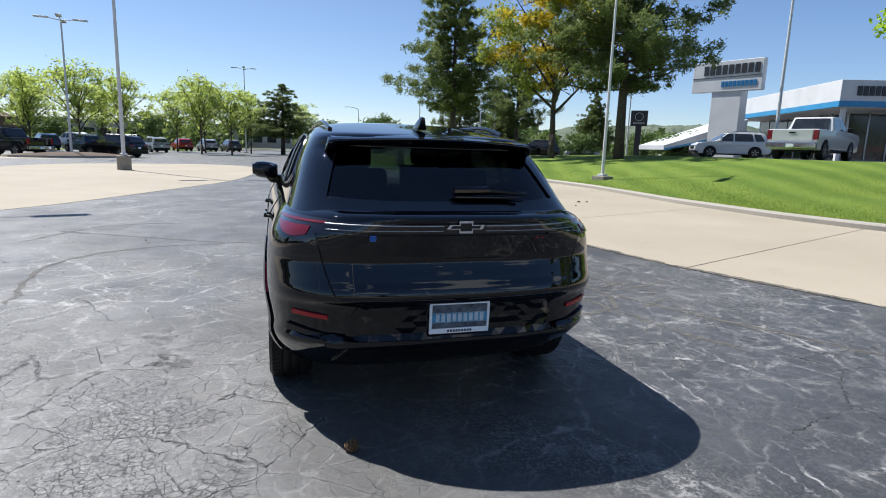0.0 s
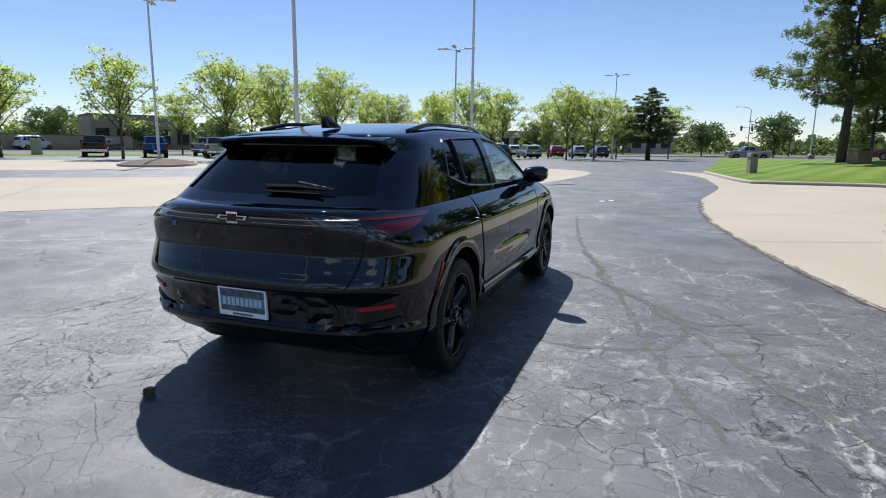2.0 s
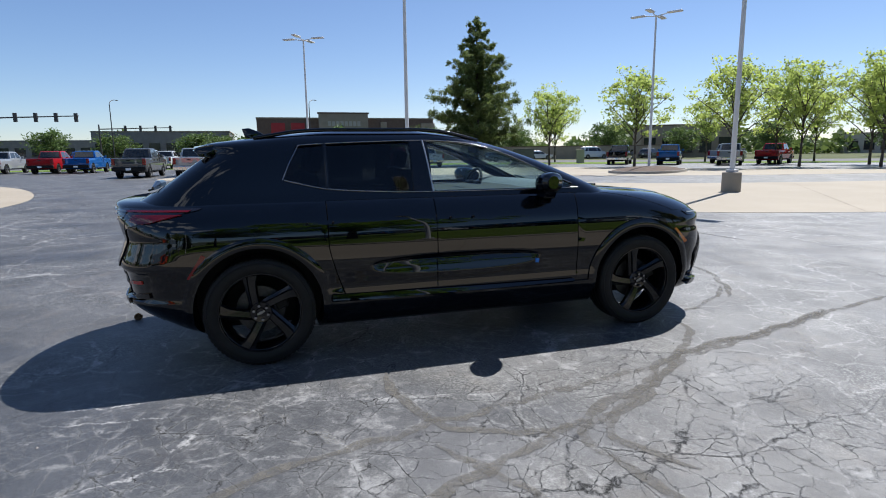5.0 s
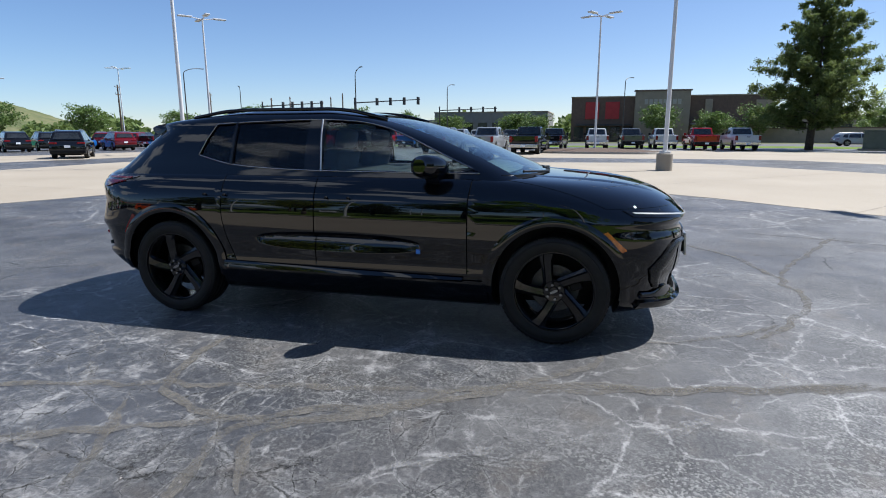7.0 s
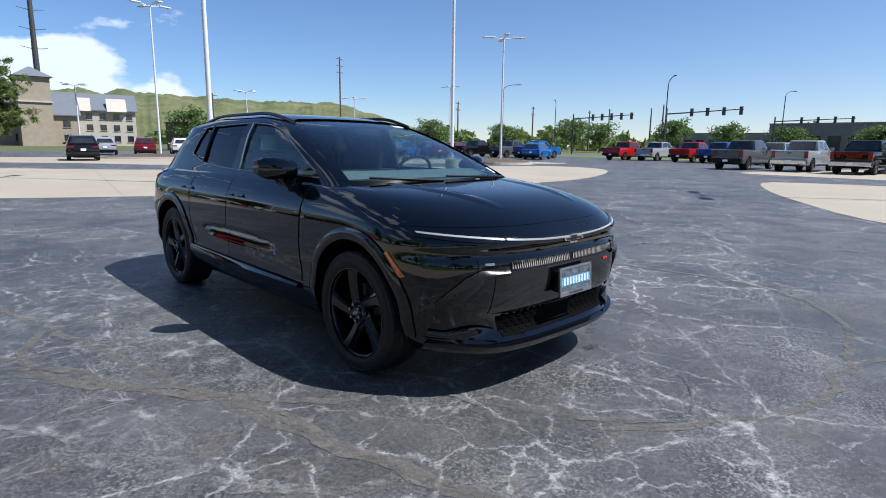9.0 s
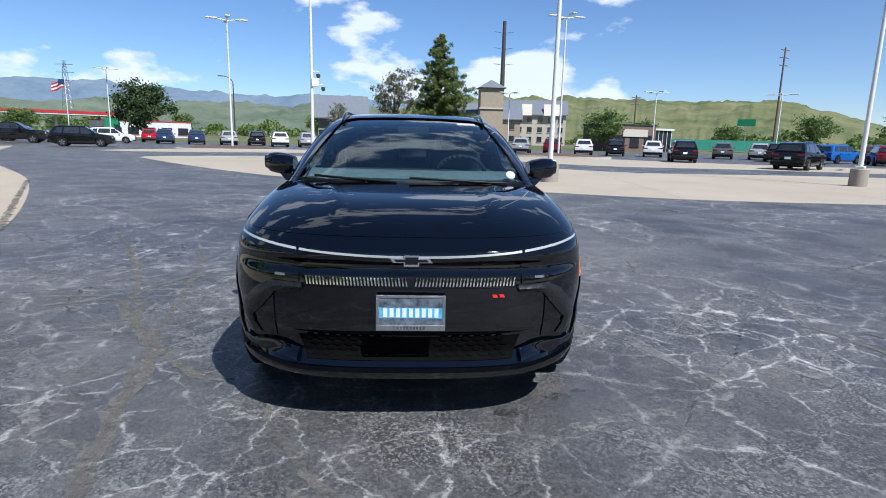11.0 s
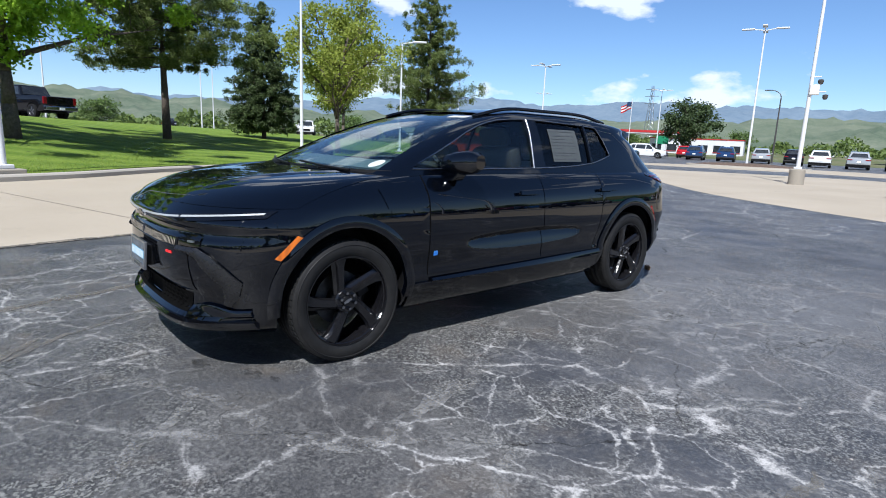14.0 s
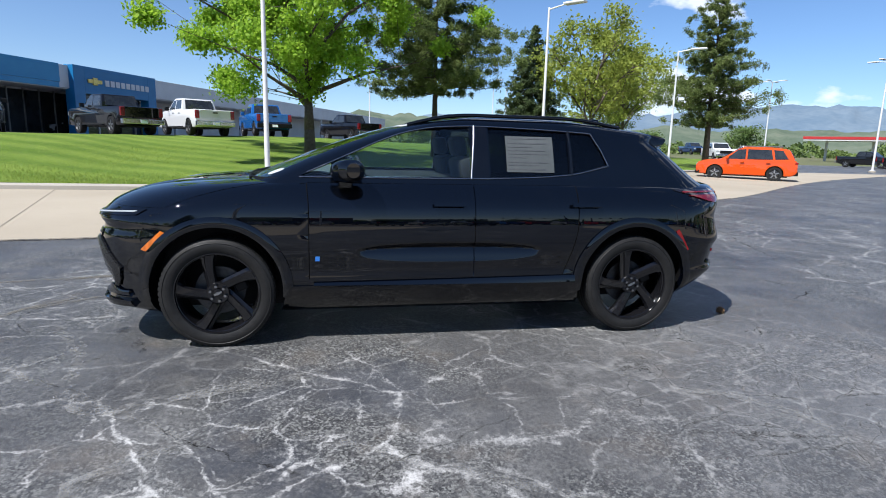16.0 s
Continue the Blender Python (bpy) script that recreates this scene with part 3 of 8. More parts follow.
def cut(ob, cutters):
    """Carves the cutters out of ob and removes them."""
    for c in cutters:
        md = ob.modifiers.new("cut", "BOOLEAN")
        md.operation, md.solver, md.object, md.material_mode = "DIFFERENCE", "EXACT", c, "TRANSFER"
    bpy.context.view_layer.update()
    me = bpy.data.meshes.new_from_object(ob.evaluated_get(bpy.context.evaluated_depsgraph_get()))
    ob.modifiers.clear()
    ob.data = me
    for c in cutters:
        bpy.data.objects.remove(c)
    return ob

# ---- ground: one sheet to the horizon, the paved yard, aprons, kerb and lawn ----
def sheet(name, pts, z, material, label, category, thick=0.05):
    """A flat slab with a free outline; its top lies at z."""
    bm = bmesh.new()
    top = bm.faces.new([bm.verts.new((x, y, z)) for x, y in pts])
    r = bmesh.ops.extrude_face_region(bm, geom=[top])
    bmesh.ops.translate(bm, vec=(0, 0, -thick), verts=[v for v in r["geom"] if isinstance(v, bmesh.types.BMVert)])
    bmesh.ops.triangulate(bm, faces=[f for f in bm.faces if len(f.verts) > 4])
    return tagged(part(name, bm, material), label, category, kind="structure")


def rounded(pts, step=1.2):
    """Closes a plan outline and rounds its corners."""
    P = [Vector(p) for p in pts]
    out = []
    k = len(P)
    for i in range(k):
        p0, p1, p2, p3 = P[i - 1], P[i], P[(i + 1) % k], P[(i + 2) % k]
        n = max(2, int((p2 - p1).length / step))
        for j in range(n):
            t = j / n
            out.append(0.5 * (2 * p1 + (p2 - p0) * t + (2 * p0 - 5 * p1 + 4 * p2 - p3) * t * t + (3 * p1 - p0 - 3 * p2 + p3) * t ** 3))
    return [(v.x, v.y) for v in out]


sheet("ground", [(-4000, -4000), (4000, -4000), (4000, 4000), (-4000, 4000)], -0.06, FIELD, "dry grassy plain that runs to the hills", "ground", 0.5)
sheet("yard", [(-60, -78), (60, -78), (60, -46), (36, -34), (30, -26), (12, -4), (12, 22), (6, 34), (9, 62), (20, 100), (-2, 100), (-10, 86), (-60, 60)], 0.0, ASPHALT,
      "worn grey asphalt yard with pale crack nets", "yard")
yard = bpy.data.objects["yard"]


def patchy(name, a, b, cover, rough=0.85, most=0.8):
    """A thin worn-through layer on the asphalt: full in places, gone in others."""
    m, n, l, p = shader(name)
    pos = n.new("ShaderNodeTexCoord").outputs["Object"]
    f = noise_of(n, l, 30.0, 5.0, 0.8, pos)
    l.new(mixed(n, l, f, a, b), p.inputs["Base Color"])
    p.inputs["Roughness"].default_value = rough
    clear = n.new("ShaderNodeBsdfTransparent")
    mx = n.new("ShaderNodeMixShader")
    gap = sums(n, l, "ADD", sums(n, l, "MULTIPLY", noise_of(n, l, 14.0, 7.0, 0.85, pos), 0.7), sums(n, l, "MULTIPLY", noise_of(n, l, 2.5, 3.0, 0.6, pos), 0.3))
    l.new(ranged(n, l, gap, 0.46 - cover, 0.62 - cover, 0.0, most), mx.inputs[0])
    l.new(clear.outputs[0], mx.inputs[1]); l.new(p.outputs[0], mx.inputs[2])
    l.new(mx.outputs[0], n["Material Output"].inputs[0])
    return m


SEAL_WORN = patchy("worn_crack_sealer", (0.092, 0.087, 0.078), (0.145, 0.135, 0.117), 0.05, 0.9, 0.78)
BLOOM = patchy("mineral_bloom", (0.21, 0.2065, 0.1995), (0.322, 0.3185, 0.308), -0.02, 0.85, 0.6)
OIL = patchy("oil_spot", (0.010, 0.010, 0.010), (0.04, 0.04, 0.04), 0.0, 0.4)


def crack_line(name, pts, width, material, z, seed):
    """A ragged ribbon that follows a crack."""
    P = [Vector(p) for p in pts]
    rows = []
    for i in range(len(P) - 1):
        p0, p1, p2, p3 = P[max(i - 1, 0)], P[i], P[i + 1], P[min(i + 2, len(P) - 1)]
        n = max(4, int((p2 - p1).length / 0.045))
        for j in range(n):
            t = j / n
            rows.append(0.5 * (2 * p1 + (p2 - p0) * t + (2 * p0 - 5 * p1 + 4 * p2 - p3) * t * t + (3 * p1 - p0 - 3 * p2 + p3) * t ** 3))
    vs, k = [], len(rows)
    for i, c in enumerate(rows):
        d = (rows[min(i + 1, k - 1)] - rows[max(i - 1, 0)]).normalized()
        side = Vector((-d.y, d.x))
        c = c + side * 0.05 * noise.noise((i * 0.17, seed, 0)) + side * 0.02 * noise.noise((i * 0.7, seed, 3))
        fade = min(1, i / 6, (k - 1 - i) / 6)
        for s in (1, -1):
            w = width * (0.55 + 0.5 * noise.noise((i * 0.23, seed + 5 * s, 1)) + 0.25 * noise.noise((i * 0.9, seed + 9 * s, 2))) * (0.25 + 0.75 * fade)
            vs.append((c.x + s * side.x * w, c.y + s * side.y * w, z))
    fs = [(2 * i, 2 * i + 1, 2 * i + 3, 2 * i + 2) for i in range(k - 1)]
    return mesh_ob(name, vs, fs, material, yard, smooth=False)


for i, pts in enumerate(([(0.5, 7.4), (1.0, 4.1), (1.7, 1.3), (2.0, -0.1), (2.2, -1.0), (2.5, -1.9)], [(1.0, 1.8), (1.3, 1.7), (1.8, 1.1), (2.2, 0.6), (2.4, 0.1), (2.8, 0.1), (3.4, 0.35)], [(1.3, -0.7), (1.8, -0.7), (2.2, -0.5), (2.4, 0.1)],
                         [(2.9, 0.4), (2.5, 0.2), (2.2, 0.5), (1.9, 0.9), (1.65, 1.3), (1.5, 2.0), (1.35, 2.6), (1.1, 3.3)], [(-4.1, 4.9), (-1.7, 3.6), (-0.7, 3.5), (0.0, 3.2), (0.5, 2.8)], [(3.1, -0.3), (2.8, -0.4), (2.3, -0.7)],
                         [(4.1, -3.2), (2.9, -1.1), (1.9, 1.0), (1.6, 1.4), (1.4, 2.5), (1.1, 3.3)], [(0.75, 2.1), (0.5, 2.6), (0.1, 3.1)], [(-3.1, 0.5), (-3.3, 2.2), (-2.6, 3.2), (-1.3, 3.5)], [(-4.2, 3.8), (-3.5, 5.4), (-2.2, 5.7)])):
    crack_line("crack_sealer", pts, 0.052 if i not in (6,) else 0.062, SEAL_WORN, 0.0030 + 0.0003 * i, i * 3.1)
for i, pts in enumerate(([(-1.6, 2.9), (-1.2, 2.6), (-1.8, 2.0), (-1.7, 1.6), (-1.6, 1.0)], [(-0.9, -0.5), (-1.5, -0.9), (-1.9, -1.1), (-2.1, -1.5), (-2.4, -1.7), (-2.9, -1.6)], [(-0.4, 2.8), (-0.8, 2.4), (-1.4, 2.2), (-1.8, 1.9), (-1.6, 1.3), (-1.4, 0.6)],
                         [(-1.2, 2.6), (-1.5, 2.2), (-2.1, 1.5), (-2.1, 1.1), (-2.9, -0.3)], [(2.6, 0.9), (2.2, 1.5), (1.9, 2.2), (1.0, 2.9)], [(-0.76, 2.44), (-0.97, 2.39), (-1.2, 2.65), (-1.5, 3.2)], [(2.9, -0.6), (2.6, -1.0), (2.0, -1.2), (1.4, -1.9)], [(-2.1, 1.1), (-2.6, 1.7), (-3.6, -0.4)])):
    crack_line("crack_bloom", pts, 0.060, BLOOM, 0.0065 + 0.0003 * i, 50 + i * 2.3)
for i, (x, y, r) in enumerate(((-0.8, 2.02, 0.08), (-0.5, 2.2, 0.07), (-0.95, 1.95, 0.04))):
    vs = [(x, y, 0.0075)] + [(x + r * (1 + 0.5 * noise.noise((math.cos(a) * 2, math.sin(a) * 2, i))) * math.cos(a), y + 0.6 * r * (1 + 0.5 * noise.noise((math.cos(a) * 2, math.sin(a) * 2, i + 4))) * math.sin(a), 0.0075) for a in [2 * math.pi * k / 24 for k in range(24)]]
    mesh_ob("oil_spot", vs, [(0, 1 + k, 1 + (k + 1) % 24) for k in range(24)], OIL, yard, smooth=False)
# concrete aprons round the pad
APRON_NW = [(-1.8, 22), (-2.5, 17), (-3.8, 13.1), (-5.3, 8.9), (-6.9, 6.2), (-8.9, 4.3), (-10.8, 2.0), (-13.3, 0.4), (-17.5, -1.8), (-22.3, -3.5), (-23.8, -2.6), (-24.6, 1),
            (-25.0, 5.8), (-21.5, 9.2), (-16.2, 14.0), (-13.6, 21), (-12, 29), (-8.5, 32.3), (-4, 33), (-1.6, 29)]
APRON_SW = [(14.9, -27.9), (13.4, -25.0), (9.0, -19.3), (5.1, -15.0), (2.0, -12.8), (-1.2, -11.2), (-4, -10.3), (-7, -9.2), (-11, -8.8), (-17, -9.0), (-24, -11.5), (-29, -15), (-29.5, -19),
            (-24, -21.4), (-18.4, -21.9), (-10.5, -21.6), (-6.2, -25.0), (-3.7, -26.6), (2.8, -33.4), (6, -34.2), (11.6, -31.1)]
sheet("apron_northwest", rounded(APRON_NW), 0.006, CONCRETE, "pale concrete apron beside the asphalt", "apron")
sheet("apron_southwest", rounded(APRON_SW), 0.006, CONCRETE, "pale concrete apron beside the asphalt", "apron")
OUTER_W = [(-31, -7), (-30, 3), (-29.5, 11), (-25.5, 14.5), (-22.5, 18.5), (-19.5, 26), (-17.5, 35), (-14, 38), (-20, 39), (-28, 31), (-38, 26), (-46, 14), (-47, 2), (-44, -5), (-37, -7)]
OUTER_S = [(-36, -22), (-30, -25), (-20, -27.5), (-12, -28), (-8, -31), (-4, -36), (3, -40), (10, -40), (18, -36), (22, -37), (18, -46), (8, -51), (-6, -49), (-16, -42), (-26, -36), (-36, -33)]
sheet("outer_apron_west", rounded(OUTER_W), 0.005, CONCRETE, "pale concrete strip beyond the ring lane", "apron")
sheet("outer_apron_south", rounded(OUTER_S), 0.005, CONCRETE, "pale concrete strip beyond the ring lane", "apron")

# the drive along the lawn, its kerb and the lawn that climbs to the upper lot: plan lines from north to south
INNER = [(2.0, 36.0), (4.2, 26), (4.25, 20), (3.2, 12.6), (3.05, 9.5), (3.1, 7.5), (3.3, 5.7), (3.65, 3.4), (4.1, 1.2), (4.9, -1.0), (5.6, -3.0), (10.4, -11.1), (16.8, -19.0), (21.3, -25.1), (31.6, -42.5)]
KERB_LINE = [(4.5, 33, 0), (5.7, 22.4, 0.02), (7.5, 21.9, 0.05), (10.2, 21, 0.1), (10.5, 14.4, 0.12), (10.1, 10.5, 0.12), (9.8, 7.6, 0.12), (9.8, 5.4, 0.12), (10.1, 3.4, 0.12),
             (11.0, 1.3, 0.12), (12.8, -1.2, 0.12), (16.1, -7.4, 0.12), (22.2, -14.8, 0.12), (27.2, -21.2, 0.1), (31.0, -26.5, 0.08)]
RIDGE = [(8, 60, 0.6), (13, 46, 0.72), (18, 38, 1.02), (22, 30, 1.35), (21.2, 22, 1.42), (20.3, 16.0, 1.43), (21.3, 11.6, 1.44), (26.5, 9, 1.5), (29, 5.5, 1.58), (32, 2, 1.62), (37, -3, 1.5), (43, -12, 1.35),
         (48, -21, 1.15), (50, -32, 0.8), (52, -42, 0.5)]


def along(line, n):
    """n + 1 points spread evenly by index along a smooth line."""
    f = [ease(list(enumerate(c))) for c in zip(*line)]
    return [tuple(g(i * (len(line) - 1) / n) for g in f) for i in range(n + 1)]


NL = 112
inner, kerb, ridge = along(INNER, NL), along(KERB_LINE, NL), along(RIDGE, NL)
vs, fs = [], []
for i in range(NL + 1):
    for j in range(5):
        t = j / 4
        vs.append((inner[i][0] + (kerb[i][0] - inner[i][0]) * t, inner[i][1] + (kerb[i][1] - inner[i][1]) * t, 0.006 + (kerb[i][2]) * t))
for i in range(NL):
    for j in range(4):
        a = i * 5 + j
        fs.append((a, a + 1, a + 6, a + 5))
tagged(mesh_ob("drive", vs, fs, CONCRETE), "pale concrete drive that climbs gently to the kerb", "drive", kind="structure")
# kerb: a face, a rounded top and a back
vs, fs = [], []
prof = [(0.0, -0.05), (0.0, 0.09), (0.03, 0.125), (0.08, 0.135), (0.18, 0.135), (0.19, 0.0)]
for i in range(NL + 1):
    a, b = Vector(kerb[max(i - 1, 0)][:2]), Vector(kerb[min(i + 1, NL)][:2])
    d = (b - a).normalized()
    nrm = Vector((-d.y, d.x)) if (-d.y * (ridge[i][0] - kerb[i][0]) + d.x * (ridge[i][1] - kerb[i][1])) > 0 else Vector((d.y, -d.x))
    for o, z in prof:
        vs.append((kerb[i][0] + nrm.x * o, kerb[i][1] + nrm.y * o, kerb[i][2] + 0.006 + z))
k = len(prof)
for i in range(NL):
    for j in range(k - 1):
        a = i * k + j
        fs.append((a, a + 1, a + k + 1, a + k))
tagged(crease(mesh_ob("kerb", vs, fs, KERB)), "low grey concrete kerb edging the lawn", "kerb", kind="structure")


def lawn_point(i, t):
    a, b = kerb[i], ridge[i]
    s = 0.10 * t + 0.90 * (t * t * (3 - 2 * t) * 0.5 + t * 0.5)
    k = t ** 0.96
    return Vector((a[0] + (b[0] - a[0]) * k, a[1] + (b[1] - a[1]) * k, a[2] + 0.13 + (b[2] - a[2] - 0.13) * s + 0.03 * noise.noise((a[0] * 0.3, a[1] * 0.3, t * 6))))


NT = 26
vs = [lawn_point(i, 0.012 + 0.988 * j / NT) for i in range(NL + 1) for j in range(NT + 1)]
fs = [(i * (NT + 1) + j, i * (NT + 1) + j + 1, (i + 1) * (NT + 1) + j + 1, (i + 1) * (NT + 1) + j) for i in range(NL) for j in range(NT)]
tagged(mesh_ob("lawn", vs, fs, LAWN), "mown green lawn on a gentle bank", "lawn", kind="structure")
# upper lot behind the bank
vs = []
for i in range(NL + 1):
    for t in (0.0, 0.35, 1.0):
        vs.append((ridge[i][0] + (140 - ridge[i][0]) * t, ridge[i][1] * (1 + 0.6 * t), ridge[i][2] - 0.01 + 0.1 * t))
fs = [(i * 3 + j, i * 3 + j + 1, i * 3 + j + 4, i * 3 + j + 3) for i in range(NL) for j in range(2)]
tagged(mesh_ob("upper_lot", vs, fs, ROADWAY), "grey asphalt lot on top of the bank", "lot", kind="structure")


def ground_z(x, y):
    """Height of the lawn bank and upper lot at a place, 0 on the yard."""
    best = min(range(NL + 1), key=lambda i: min((lawn_point(i, t).xy - Vector((x, y))).length for t in (0.0, 0.25, 0.5, 0.75, 1.0)))
    a, b = Vector(kerb[best][:2]), Vector(ridge[best][:2])
    t = (Vector((x, y)) - a).dot(b - a) / (b - a).length_squared
    return ridge[best][2] if t > 1 else lawn_point(best, max(t, 0.0)).z if t > 0 else 0.0


# verge and road west and north of the lots
sheet("verge_west", [(-66, -74), (-61, -74), (-58, 20), (-50, 30), (-44, 42), (-30, 60), (-18, 74), (-8, 90), (-14, 92), (-26, 76), (-52, 44), (-66, 24)], 0.02, LAWN, "green verge between lot and road", "verge")
sheet("road", [(-84, -120), (-66, -120), (-66, 24), (-52, 44), (-26, 76), (-14, 92), (60, 180), (40, 190), (-24, 106), (-66, 52), (-84, 28)], 0.01, ROADWAY, "grey asphalt road past the lots", "road")

# dark crumbled joint where the asphalt meets the drive
JOINT = patchy("crumbled_joint", (0.03, 0.03, 0.03), (0.10, 0.095, 0.085), 0.05)
for i in range(3, 11):
    a, b = INNER[i], INNER[i + 1]
    crack_line("edge_joint", [a, ((a[0] + b[0]) / 2, (a[1] + b[1]) / 2), b], 0.10, JOINT, 0.012, 80 + i)

# saw-cut joints across the concrete, left as narrow dark lines
SAWCUT = grainy("dark_joint", (0.14, 0.119, 0.0945), (0.21, 0.182, 0.14), 6.0, 0.9)


def sawcut(x0, y0, x1, y1, z0, z1, parent):
    d = Vector((x1 - x0, y1 - y0)).normalized() * 0.007
    mesh_ob("joint", [(x0 - d.y, y0 + d.x, z0), (x0 + d.y, y0 - d.x, z0), (x1 + d.y, y1 - d.x, z1), (x1 - d.y, y1 + d.x, z1)], [(0, 1, 2, 3)], SAWCUT, parent, smooth=False)


drive = bpy.data.objects["drive"]
for i in range(20, 100, 15):
    sawcut(*inner[i][:2], *kerb[i][:2], 0.011, kerb[i][2] + 0.010, drive)
for p, q in (((-6.9, 6.2), (-15.5, 13.0)), ((-10.8, 2.0), (-19, 10.4)), ((-4.4, 11.2), (-13.2, 19.0)), ((-3.0, 15.2), (-12.6, 24.6)), ((-14.5, -0.4), (-23.4, 7.0))):
    sawcut(*p, *q, 0.010, 0.010, bpy.data.objects["apron_northwest"])
for p, q in (((-1.2, -11.4), (-3.7, -25.4)), ((-7, -9.4), (-8.5, -22.0)), ((-13, -9.0), (-14.5, -21.3)), ((4.0, -14.4), (2.0, -31.5)), ((9.0, -19.5), (6.8, -33.2))):
    sawcut(*p, *q, 0.010, 0.010, bpy.data.objects["apron_southwest"])

# blades of grass on the near bank
rng = np.random.default_rng(7)
ng = 60000
gi, gt = rng.uniform(14, 84, ng), rng.random(ng) ** 1.6 * 0.62 + 0.014
KB, RD = np.array(kerb), np.array(ridge)
gk = gi.astype(int)
gf = (gi - gk)[:, None]
a, b = KB[gk] * (1 - gf) + KB[gk + 1] * gf, RD[gk] * (1 - gf) + RD[gk + 1] * gf
k = (gt ** 0.96)[:, None]
gs = 0.10 * gt + 0.90 * (gt * gt * (3 - 2 * gt) * 0.5 + gt * 0.5)
pts = a + (b - a) * k
pts[:, 2] = a[:, 2] + 0.115 + (b[:, 2] - a[:, 2] - 0.13) * gs
th, hh, ln = rng.uniform(0, 6.28, ng), rng.uniform(0.025, 0.055, ng), rng.normal(size=(ng, 2)) * 0.02
d = np.stack([np.cos(th), np.sin(th), np.zeros(ng)], 1) * rng.uniform(0.006, 0.014, ng)[:, None]
tip = pts + np.stack([ln[:, 0], ln[:, 1], hh], 1)
gv = np.stack([pts - d, pts + d, tip], 1).reshape(-1, 3)
me = bpy.data.meshes.new("grass_blades")
me.vertices.add(3 * ng); me.vertices.foreach_set("co", gv.ravel())
me.loops.add(3 * ng); me.loops.foreach_set("vertex_index", np.arange(3 * ng))
me.polygons.add(ng); me.polygons.foreach_set("loop_start", np.arange(0, 3 * ng, 3))
me.update(calc_edges=True)
me.materials.append(leafy("grass_blade", (0.14, 0.231, 0.0245), (0.35, 0.42, 0.091), 0.5))
tagged(new("grass", me), "short green grass blades on the bank", "grass", kind="stuff")

# ---- the black crossover ----
# plan outlines by height: nose, front corner, half width, rear corner, tail, and how square the corners are
LOW = {
    "F": ease([(0.20, 2.12), (0.26, 2.30), (0.30, 2.32), (0.36, 2.27), (0.44, 2.28), (0.50, 2.318), (0.62, 2.332), (0.70, 2.331), (0.745, 2.326), (0.772, 2.308), (0.80, 2.305), (0.822, 2.326), (0.844, 2.338), (0.862, 2.332), (0.885, 2.308), (0.91, 2.284), (0.94, 2.250), (0.98, 2.180), (1.02, 2.07), (1.05, 1.94), (1.075, 1.74), (1.095, 1.47), (1.11, 1.30)]),
    "f": ease([(0.20, 1.62), (0.50, 1.60), (0.80, 1.55), (0.90, 1.45), (0.98, 1.25), (1.05, 1.00), (1.11, 0.75)]),
    "W": ease([(0.20, 0.78), (0.26, 0.865), (0.32, 0.90), (0.40, 0.928), (0.44, 0.934), (0.50, 0.930), (0.57, 0.937), (0.63, 0.945), (0.70, 0.9475), (0.78, 0.945), (0.86, 0.940), (0.92, 0.932), (0.97, 0.917), (1.03, 0.885), (1.08, 0.845), (1.11, 0.80)]),
    "r": ease([(0.20, -1.60), (0.60, -1.72), (0.95, -1.70), (1.11, -1.45)]),
    "R": ease([(0.20, -2.00), (0.30, -2.17), (0.36, -2.27), (0.42, -2.345), (0.452, -2.384), (0.472, -2.384), (0.49, -2.354), (0.60, -2.366), (0.65, -2.380), (0.68, -2.410), (0.70, -2.416), (0.78, -2.390), (0.85, -2.366), (0.865, -2.362), (0.90, -2.372), (1.00, -2.402), (1.06, -2.422), (1.088, -2.434), (1.098, -2.426), (1.11, -2.385)]),
    "n": ease([(0.20, 3.0), (0.80, 3.0), (1.0, 2.7), (1.11, 2.6)]),
    "m": ease([(0.20, 3.2), (0.60, 3.2), (1.0, 3.2), (1.11, 2.7)]),
}
TOP = {
    "F": ease([(1.08, 1.40), (1.14, 1.28), (1.22, 1.10), (1.30, 0.91), (1.38, 0.70), (1.46, 0.46), (1.52, 0.22), (1.55, 0.04), (1.575, -0.16), (1.59, -0.36), (1.597, -0.5)]),
    "f": ease([(1.08, 1.00), (1.22, 0.72), (1.30, 0.53), (1.38, 0.33), (1.46, 0.08), (1.52, -0.15), (1.575, -0.42), (1.597, -0.6)]),
    "W": ease([(1.08, 0.835), (1.14, 0.812), (1.22, 0.785), (1.30, 0.757), (1.38, 0.725), (1.46, 0.685), (1.52, 0.640), (1.55, 0.595), (1.575, 0.50), (1.59, 0.36), (1.597, 0.22)]),
    "r": ease([(1.08, -1.35), (1.30, -1.30), (1.46, -1.15), (1.55, -0.85), (1.597, -0.72)]),
    "R": ease([(1.08, -2.30), (1.14, -2.20), (1.20, -2.11), (1.30, -1.97), (1.38, -1.86), (1.43, -1.79), (1.445, -1.82), (1.47, -1.845), (1.487, -1.82), (1.51, -1.66), (1.54, -1.40), (1.57, -1.12), (1.59, -0.92), (1.597, -0.80)]),
    "n": ease([(1.08, 2.7), (1.60, 2.6)]),
    "m": ease([(1.08, 4.0), (1.46, 4.6), (1.60, 3.0)]),
}


def scallop(tab, y, z):
    """The long hollow pressed into the lower doors: a steep upper edge over a slope that faces up."""
    e = 1 - ((y + 0.08) / 0.64) ** 2
    if tab is not LOW or e <= 0:
        return 0.0
    h = e ** 0.3
    t = (z - 0.632 + 0.072 * h) / (0.144 * h)
    return 0.036 * h * max(0.0, min(t / 0.72, (1 - t) / 0.28))


